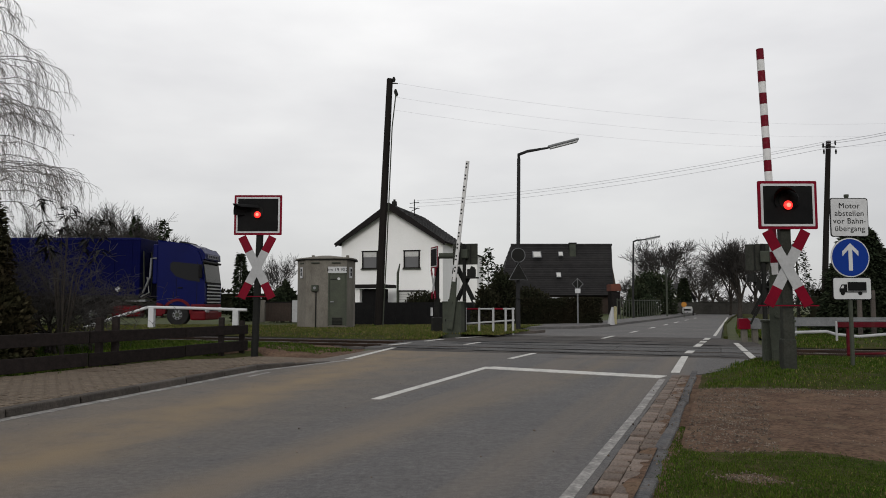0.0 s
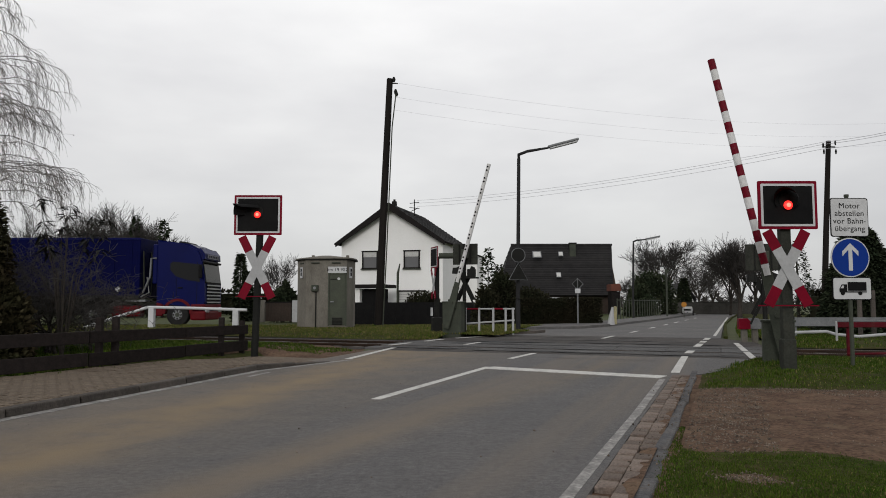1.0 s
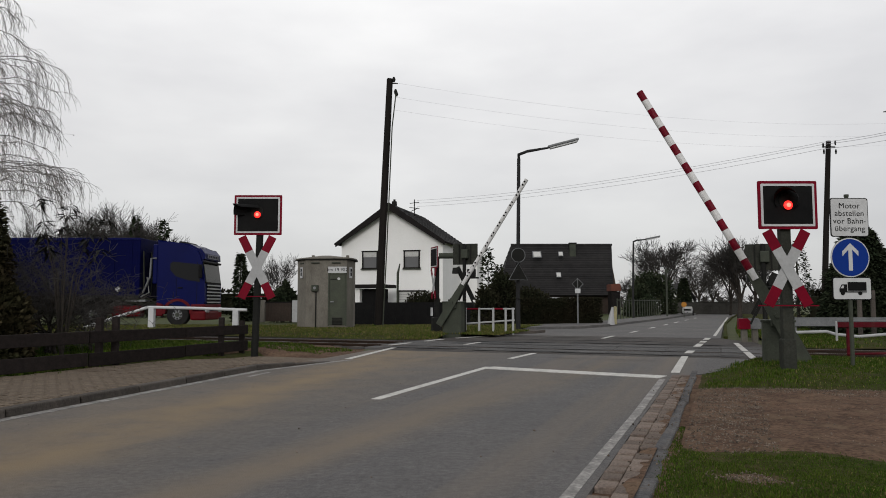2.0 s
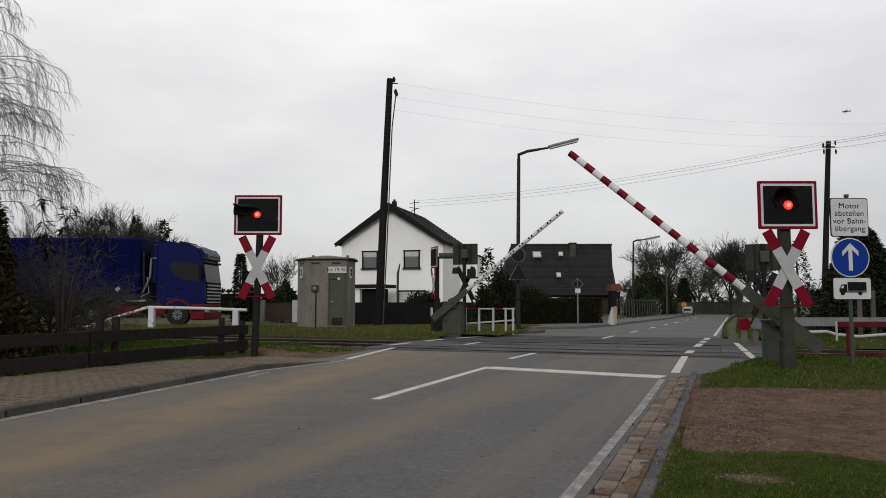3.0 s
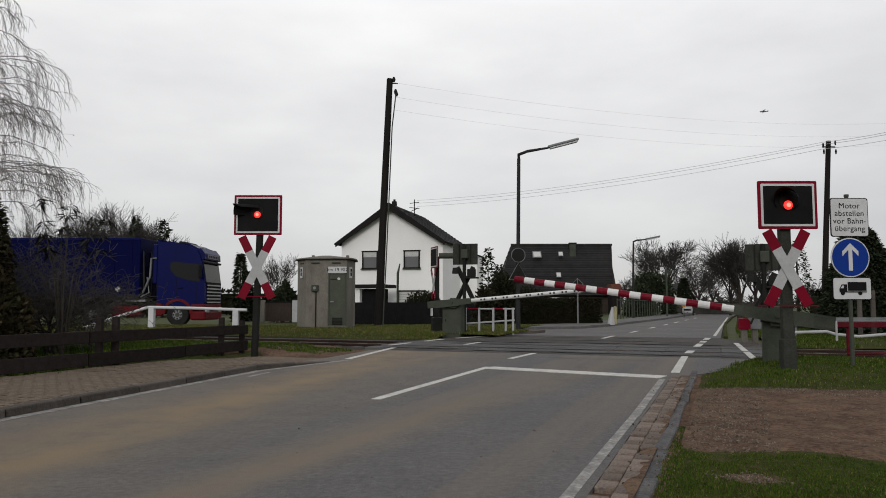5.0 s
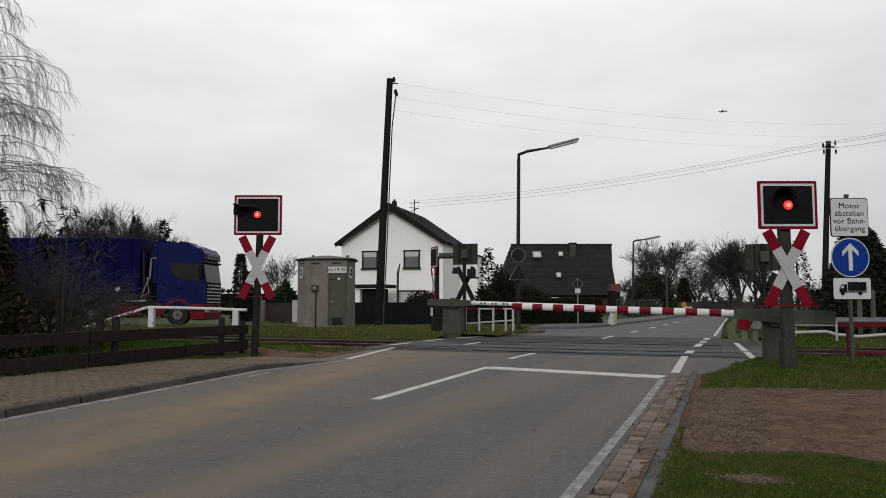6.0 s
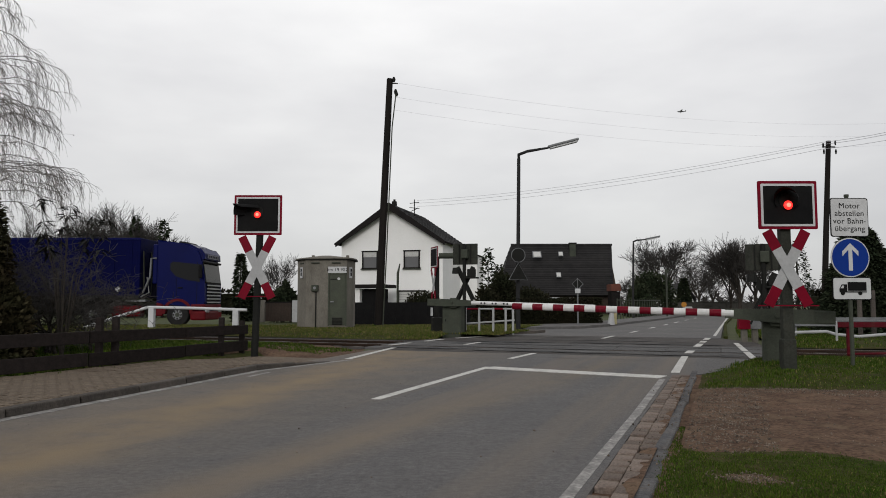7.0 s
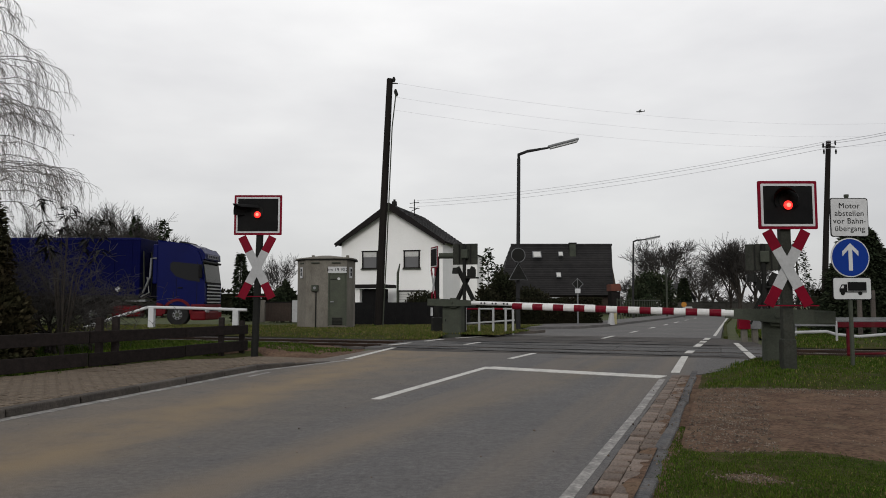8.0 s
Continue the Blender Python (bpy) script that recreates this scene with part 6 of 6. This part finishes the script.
bare_tree(23.337, 58, 6.2, "dense bare roadside tree", 85, trunk=0.2, depth=6, spread=0.5, fork=4, trunk_share=0.26, minimum=0.013)
bare_tree(25.745, 66, 6.2, "dense bare roadside tree", 86, trunk=0.14, depth=5, minimum=0.014, spread=0.5, fork=4, trunk_share=0.3)
bare_tree(25.386, 60, 6.2, "dense bare roadside tree", 87, trunk=0.14, depth=5, minimum=0.014, spread=0.5, fork=4, trunk_share=0.3)
bare_tree(34.992, 70, 3.4, "small pale bare tree in a field", 88, trunk=0.07, depth=5, spread=0.65, fork=4, minimum=0.011)
conifer(14.467, 30, 3.6, 0.7, "dark conifer with ragged branches behind signals", 89, None, 1500, 0.13, 0.5, ragged=1.0)
conifer(14.49, 25.5, 3.734, 1.4, "tall dark conifer behind the guard rail", 90, None, 30000, 0.13, 0.5, ragged=0.35)
conifer(14.679, 27.0, 2.7, 0.8, "dark conifer behind the guard rail", 91, None, 14000, 0.13, 0.5, ragged=0.35)
conifer(16.686, 26.5, 3.2, 1.6, "dark conifer behind the guard rail", 92, None, 14000, 0.13, 0.5, ragged=0.35)
hedge("hedge", 14.319, 28.0, 22, 28.0, 1.2, 1.5, "low dark hedge behind the guard rail", 93, 3500, 0.16)
far_wall = thing("grey_wall", pose(22.3, 74, -0.05, 0, 0, math.degrees(math.atan2(-4, 9.2))), "low weathered grey wall where the road bends", "wall")
for i in range(7):
    part("wall_panel", box(B(), (0.72 + i * 1.45, 0, 0.58 + 0.03 * math.sin(i * 0.5)), (1.42, 0.16, 1.2), bevel=0.02), M_GREY_WALL, far_wall)
    part("wall_post", box(B(), (i * 1.45, -0.02, 0.6), (0.16, 0.22, 1.24), bevel=0.02), M_GREY_WALL, far_wall)
part("coping", box(B(), (5.07, 0, 1.24), (10.2, 0.26, 0.07), bevel=0.015), M_GREY_MID, far_wall)
hedge("hedge", -95, 75, -19.566, 70, 2, 2.2, "distant hedge behind the lorry", 95, 5000, 0.35)
hedge("hedge", -17.33, 62, -8.06, 64, 1.5, 1.6, "low hedge behind the gardens", 96, 4000, 0.3)


# ---- houses ----
def window_unit(parent, m, w, h, shutter=0.35, frame_mat=None, glass=None):
    """A framed window with sash bars, pane, sill and part-lowered roller shutter, set in the wall at m."""
    win = part("window", B(), frame_mat or M_TRIM, parent)
    k = B()
    for cx, cz, sx, sz in ((0, h / 2, w + 0.2, 0.1), (0, -h / 2, w + 0.2, 0.1), (-w / 2, 0, 0.1, h), (w / 2, 0, 0.1, h)):
        box(k, (cx, -0.04, cz), (sx, 0.14, sz), m)
    finish(k)
    k.to_mesh(win.data)
    k.free()
    part("pane", box(B(), (0, 0.0, 0), (w - 0.08, 0.03, h - 0.08), m), glass or M_GLASS, win)
    part("sill", box(B(), (0, -0.1, -h / 2 - 0.08), (w + 0.3, 0.2, 0.05), m), M_GREY, win)
    if shutter:
        sh = B()
        n = 6
        for i in range(n):
            box(sh, (0, -0.03, h / 2 - 0.06 - (i + 0.5) * h * shutter / n), (w - 0.1, 0.04, h * shutter / n * 0.9), m)
        part("roller_shutter", sh, M_SHUTTER, win, "pale half-lowered roller shutter")


def tiled_slope(name, parent, a, b, c, d, rows, mat, thick=0.06):
    """A roof plane with overlapping tile courses from eave line a-b up to ridge line d-c."""
    a, b, c, d = map(Vector, (a, b, c, d))
    n = (b - a).cross(d - a).normalized()
    if n.z < 0:
        n = -n

    def sheet(q, tops, low):
        k = B()
        up = [k.verts.new(v + n * z) for v, z in zip(q, tops)]
        dn = [k.verts.new(v - n * low) for v in q]
        k.faces.new(up)
        k.faces.new(dn[::-1])
        for j in range(4):
            k.faces.new((up[j], dn[j], dn[(j + 1) % 4], up[(j + 1) % 4]))
        return k

    under = part(name, sheet((a, b, c, d), (-0.03,) * 4, 0.1), mat, parent)
    for i in range(rows):
        u0, u1 = i / rows, min(1.0, (i + 1.25) / rows)
        part("tile_course", sheet([a.lerp(d, u0), b.lerp(c, u0), b.lerp(c, u1), a.lerp(d, u1)], (thick, thick, 0.012, 0.012), 0.025), mat, under)
    return under


house = thing("white_house", pose(-4.237, 60.0, 0, 0, 0, -14.6), "white rendered house with dark gabled roof", "house")
HW, HE, HR, HD = 4.36, 6.2, 9.22, 8.9
k = B()
prism(k, [(-HW, 0), (HW, 0), (HW, HE - 0.1), (0, HR - 0.12), (-HW, HE - 0.1)], HD)
part("wall", k, M_RENDER, house)
tiled_slope("roof", house, (-HW - 0.28, -0.6, HE - 0.18), (-HW - 0.28, HD + 0.4, HE - 0.18), (0, HD + 0.4, HR), (0, -0.6, HR), 16, M_ROOF)
tiled_slope("roof", house, (HW + 0.28, -0.6, HE - 0.18), (HW + 0.28, HD + 0.4, HE - 0.18), (0, HD + 0.4, HR), (0, -0.6, HR), 16, M_ROOF)
for sx in (-1, 1):
    ze = HE - 0.18
    ex = (HW + 0.3) * sx
    part("barge_board", prism(B(), [(ex, ze + 0.05), (0, HR + 0.06), (0, HR - 0.58), (ex, ze - 0.3)], 0.12, Matrix.Translation((0, -0.66, 0))), M_TRIM, house, "dark timber barge board")
    part("gutter", tube(B(), [(ex * 1.01, -0.6, ze - 0.05), (ex * 1.01, HD + 0.3, ze - 0.05)], 0.09, 8), M_TRIM, house)
part("side_wing", box(B(), (HW + 0.78, 7.2, 2.6), (1.6, 2.6, 5.2)), M_RENDER, house)
part("wing_roof", box(B(), (HW + 0.8, 7.2, 5.26), (1.7, 2.8, 0.14), bevel=0.03), M_TRIM, house)
part("chimney", box(B(), (0.05, 0.6, HR + 0.05), (0.36, 0.36, 0.5), bevel=0.03), M_GREY_DARK, house)
part("chimney_pot", tube(B(), [(0.05, 0.6, HR + 0.28), (0.05, 0.6, HR + 0.46)], 0.1, 10), M_GREY_DARK, house)
for wx in (-1.82, 1.77):
    window_unit(house, Matrix.Translation((wx, 0, 4.64)), 1.26, 1.4, 0.3, None, M_CURTAIN)
window_unit(house, Matrix.Translation((1.78, 0, 1.4)), 2.2, 1.36, 0.96)
aerial = part("aerial", tube(B(), [(0.91, 3.5, 8.3), (0.91, 3.5, 10.05)], 0.045, 6), M_GREY_DARK, house, "roof aerial with cross arms")
for zz, ww, lean in ((9.75, 0.85, -4), (9.3, 0.9, 8), (9.15, 0.7, -22)):
    part("aerial_arm", box(B(), (0, 0, 0), (ww, 0.05, 0.05), Matrix.Translation((0.91, 3.5, zz)) @ Matrix.Rotation(radians(lean), 4, "Y")), M_GREY_DARK, aerial)
annex = thing("porch_annex", pose(-5.953, 57.0, 0, 0, 0, -20), "white flat-roofed porch, its shaded inside a black block", "annex")
part("wall", box(B(), (-1.0, 1.0, 1.1), (0.9, 2.0, 2.2)), M_RENDER, annex)
# solid black block: the shade inside the porch is put into its colour
part("opening", box(B(), (0.2, 1.2, 1.1), (1.5, 1.6, 2.2)), M_BLACK, annex, "solid black block standing for the shade inside the porch")
part("canopy", box(B(), (-0.1, 0.9, 2.4), (3.4, 2.6, 0.26), bevel=0.03), M_TRIM, annex)
slim = thing("slim_post", pose(-2.764, 45.0, 0), "slim grey post before the white house", "post")
part("shaft", tube(B(), [(0, 0, -0.1), (0, 0, 2.9), (0.12, 0, 3.5)], [0.09, 0.08, 0.03], 8), M_GREY, slim)

wall = thing("dark_fence_wall", pose(-4.683, 38.6, 0, 0, 0, -2), "tall dark board fence before the white house", "fence")
for i in range(34):
    part("board", box(B(), (0.1 + i * 0.2, 0.016 * (i % 2), 0.55), (0.21, 0.03, 1.16 + random.uniform(-0.015, 0.015))), M_BLACK, wall)
part("rail", box(B(), (3.4, 0.05, 0.85), (6.8, 0.06, 0.09)), M_BLACK, wall)

gate = thing("garden_gate", pose(-10.127, 42.0, 0, 0, 0, 0), "brown board gate with pale stone pillars", "gate")
for i in range(9):
    part("board", box(B(), (0.1 + i * 0.165, 0, 0.58), (0.155, 0.05, 1.05)), M_BROWN, gate)
part("pillar", box(B(), (-0.15, 0, 0.62), (0.28, 0.3, 1.25), bevel=0.03), M_CONCRETE, gate)
part("pillar", box(B(), (1.72, 0, 0.62), (0.34, 0.3, 1.25), bevel=0.03), M_CROSS, gate, "pale rubble pillar")
part("cap_rail", box(B(), (0.78, 0, 1.13), (1.6, 0.09, 0.07)), M_TRIM, gate)

dark = thing("dark_house", pose(0, 0, 0), "house with a large dark tiled roof", "house")
part("wall", slab(B(), [(6.6, 76.6), (17.6, 76.6), (17.9, 84), (6.6, 84)], 0, 2.3), M_BROWN, dark)
tiled_slope("roof", dark, (5.6, 76.0, 1.9), (17.62, 76.0, 1.9), (18.4, 80, 7.42), (7.47, 80, 7.42), 28, M_ROOF, 0.045)
tiled_slope("roof", dark, (18.15, 84.5, 1.9), (5.6, 84.5, 1.9), (7.47, 80, 7.42), (18.4, 80, 7.42), 10, M_ROOF, 0.07)
part("gable", prism(B(), [(0, 1.9), (7.9, 1.9), (3.9, 7.3)], 0.2, Matrix.Translation((18.1, 76.2, 0)) @ Matrix.Rotation(radians(90), 4, "Z")), M_BROWN, dark)
tiled_slope("roof", dark, (5.6, 84.5, 1.9), (5.6, 76.0, 1.9), (7.47, 79.9, 7.42), (7.47, 80.1, 7.42), 12, M_ROOF, 0.07)
part("ridge", tube(B(), [(7.4, 80, 7.45), (18.45, 80, 7.45)], 0.12, 8), M_ROOF, dark)
ch = part("chimney", box(B(), (14.004, 79.3, 6.691), (0.65, 0.6, 1.7), bevel=0.03), M_GREY, dark)
part("chimney_cap", box(B(), (14.015, 79.3, 7.55), (0.8, 0.75, 0.12)), M_GREY_DARK, ch)
for (wx, wy, wd, w, h) in ((950, 453, 78.3, 0.95, 0.85), (992, 452, 78.3, 0.5, 0.6), (988, 489, 77.0, 0.5, 0.65)):
    c0 = Vector(((wx - 784) / 1300 * wd, wd, 1.08 + (537 - wy) / 1300 * wd))
    m = Matrix.Translation(c0 + Vector((0, -0.25, 0.1))) @ Matrix.Rotation(radians(-36), 4, "X")
    fr = part("roof_window", box(B(), (0, 0, 0), (w, 0.1, h), m), M_GALV, dark, "pale roof window")
    part("pane", box(B(), (0, -0.06, 0), (w * 0.8, 0.03, h * 0.8), m), M_SHUTTER, fr)

shed = thing("garden_shed", pose(16.448, 70, 0), "small shed with red tiled roof", "shed")
part("wall", box(B(), (0, 0.8, 1.1), (0.8, 1.6, 2.2)), M_TRIM, shed)
part("roof", prism(B(), [(-0.45, 2.25), (0.5, 2.25), (0.42, 2.95), (-0.45, 2.9)], 2.0, Matrix.Translation((0, -0.1, 0))), M_BRICK_RED, shed, "faded red tile roof")
cottage = thing("cottage", pose(31.79, 100, 0), "distant white gabled house beyond bushes", "house")
part("wall", prism(B(), [(-2.0, 0), (2.2, 0), (2.2, 1.5), (1.2, 3.5), (-0.2, 2.4), (-2.0, 1.2)], 5), M_RENDER, cottage)
part("roof", prism(B(), [(1.1, 3.7), (2.5, 1.4), (2.6, 1.6), (1.2, 3.9), (-2.2, 1.5), (-2.2, 1.3)], 5.2, Matrix.Translation((0, -0.2, 0))), M_ROOF, cottage)

mf = thing("metal_fence", pose(10.998, 46.5, 0.08), "grey steel bar fence along the far pavement", "fence")
F0, F1 = Vector((0, 0, 0)), Vector((17.102 - 10.998, 11.5, 0))
for i in range(18):
    p = F0.lerp(F1, i / 17)
    part("bar", box(B(), (p.x, p.y, 0.65), (0.05, 0.05, 1.3)), M_GREY, mf)
part("top_rail", tube(B(), [F0 + Vector((0, 0, 1.2)), F1 + Vector((0, 0, 1.2))], 0.03, 6), M_GREY, mf)
stump = thing("marker_stone", pose(8.163, 35.2, 0.1), "pale yellowish boundary post at the hedge end", "post")
part("shaft", box(B(), (0.06, 0, 0.4), (0.14, 0.14, 0.86), bevel=0.03), M_PALE_POST, stump)
part("stone_foot", tube(B(), [(-0.14, 0, -0.05), (-0.12, 0, 0.35), (-0.06, 0, 0.8)], [0.19, 0.13, 0.05], 8), M_CROSS, stump, "pale leaning stone")
tall = thing("slim_mast", pose(17.028, 56, 0), "slim grey mast beside the far road", "mast")
part("shaft", tube(B(), [(0, 0, 0), (0, 0, 3.7)], 0.07, 8), M_GREY, tall)
part("band", box(B(), (0, -0.08, 3.5), (0.3, 0.03, 0.2)), M_GREY, tall)
ys = thing("yellow_sign", pose(25.635, 78, 0), "yellow place-name sign on two posts", "road sign")
part("post", tube(B(), [(-0.4, 0, 0), (-0.4, 0, 1.1)], 0.04, 8), M_GALV, ys)
part("post", tube(B(), [(0.4, 0, 0), (0.4, 0, 1.1)], 0.04, 8), M_GALV, ys)
part("plate", prism(B(), rounded(1.1, 0.55, 0.06), 0.03, Matrix.Translation((0, -0.06, 0.92))), M_YELLOW, ys)

# pale car behind the hedge
car = thing("parked_car", pose(7.353, 42.0, 0, 0, 0, 0), "pale parked car behind the clipped hedge", "car")
part("body", prism(B(), [(-1.6, 0.3), (1.3, 0.3), (1.35, 0.8), (0.9, 0.92), (-1.55, 0.95)], 1.7), M_SHUTTER, car)
part("cabin", prism(B(), [(-1.5, 0.9), (0.85, 0.9), (0.4, 1.34), (-1.2, 1.36)], 1.5, Matrix.Translation((0, 0.1, 0))), M_GLASS, car, "dark car windows")
part("car_roof", prism(B(), [(-1.1, 1.33), (0.45, 1.31), (0.35, 1.4), (-1.0, 1.42)], 1.45, Matrix.Translation((0, 0.12, 0))), M_WHITE, car)
for wx in (-1.0, 0.85):
    part("wheel", tube(B(), [(wx, -0.02, 0.32), (wx, 0.2, 0.32)], 0.32, 20), M_TYRE, car)


# distant tree line along the horizon
rng = random.Random(120)
far_twigs = Skeins()
for i in range(260):
    y0 = rng.uniform(170, 260)
    x0 = rng.uniform(-0.75, 0.75) * y0
    h = rng.uniform(4, 8) * (0.5 if -0.3 < x0 / y0 < 0.25 else 0.6)
    base = Vector((x0, y0, -0.1))
    far_twigs.bar([base, base + Vector((0, 0, h * 0.8))], [0.25, 0.1], 4)
    for j in range(34):
        p = base + Vector((0, 0, h * rng.uniform(0.15, 0.7)))
        e = p + Vector((rng.gauss(0, h * 0.22), rng.gauss(0, h * 0.2), h * rng.uniform(0.05, 0.3)))
        far_twigs.bar([p, e], [0.12, 0.06], 3)
tagged(far_twigs.make("woods", M_TWIG), "grey leafless wood along the horizon", "trees", kind="stuff")


# white van and round orange sign beside the far road
van = thing("parked_trailer", pose(21.9, 66, 0, 0, 0, -20), "small white covered trailer parked beside the far road", "trailer")
part("body", box(B(), (0, 0, 0.42), (0.85, 1.5, 0.4), bevel=0.06), M_CROSS, van)
part("cover", prism(B(), [(-0.42, 0.62), (0.42, 0.62), (0.34, 0.78), (-0.34, 0.78)], 1.4, Matrix.Translation((0, -0.7, 0))), M_SHUTTER, van)
part("front_panel", box(B(), (0, -0.76, 0.5), (0.6, 0.03, 0.16), bevel=0.01), M_BLACK, van, "dark front panel")
part("drawbar", box(B(), (0, -1.0, 0.26), (0.06, 0.6, 0.06)), M_GREY_DARK, van)
for wx in (-0.46, 0.46):
    part("wheel", tube(B(), [(wx - 0.05, 0, 0.2), (wx + 0.05, 0, 0.2)], 0.2, 16), M_BLACK, van)
lolly = thing("round_sign", pose(18.319, 56, 0), "round orange sign on a thin post", "road sign")
part("post", tube(B(), [(0, 0.03, -0.1), (0, 0.03, 1.1)], 0.025, 8), M_GREY, lolly)
part("sign_disc", prism(B(), disc(0.2, 20), 0.02, Matrix.Translation((0, 0, 0.98))), M_ORANGE, lolly, "orange disc")


# ---- what moves ----
airplane = thing("airplane", Matrix.Translation((380, 700, 186)), "small grey propeller airplane crossing the sky", "airplane")
part("fuselage", tube(B(), [(-4.0, 0, 0), (-3.2, 0, 0), (-1.0, 0, 0.1), (1.5, 0, 0.1), (4.2, 0, 0.25)], [0.2, 0.6, 0.8, 0.55, 0.15], 12), M_GALV, airplane)
part("wing", box(B(), (-0.8, 0, 0.7), (1.5, 10, 0.16), bevel=0.05), M_GALV, airplane)
part("tail_fin", prism(B(), [(3.2, 0.2), (4.3, 0.2), (4.4, 1.7), (3.9, 1.7)], 0.12), M_GALV, airplane)
part("tailplane", box(B(), (3.9, 0, 0.35), (0.9, 3.2, 0.1), bevel=0.03), M_GALV, airplane)
part("undercarriage", tube(B(), [(-0.8, -1.2, -1.3), (-0.8, 0, -0.3), (-0.8, 1.2, -1.3)], 0.12, 6), M_GREY_DARK, airplane)


def motions():
    near = ((0, 88.1), (0.5, 84.9), (1.0, 78.1), (1.5, 70.8), (2.0, 61.6), (2.5, 51.3), (3.0, 40.9), (3.5, 31.5), (4.0, 22.3), (4.5, 14.8), (5.0, 8.2), (5.4, 3.6), (5.7, 1.8), (6.0, 1.7), (8.0, 1.7))
    walk(near_arm, [(t, pose(0, 0, NEAR_HINGE[2], 0, a, 0)) for t, a in near])
    far = ((0, 83.0), (0.5, 80.2), (1.0, 73.7), (1.5, 65.5), (2.0, 56.6), (2.5, 47.0), (3.0, 37.25), (3.5, 28.2), (4.0, 19.5), (4.5, 11.9), (5.0, 4.8), (5.4, 0.0), (5.7, -1.5), (6.0, -1.7), (8.0, -1.7))
    walk(far_arm, [(t, pose(0, 0, FAR_HINGE[2], 0, a, 0)) for t, a in far])
    walk(airplane, [(t, pose(370.7 - 39.9 * (t - 3.5), 700, 186.2, 0, 0, 0)) for t in (0.0, 4.0, 8.0)])


motions()
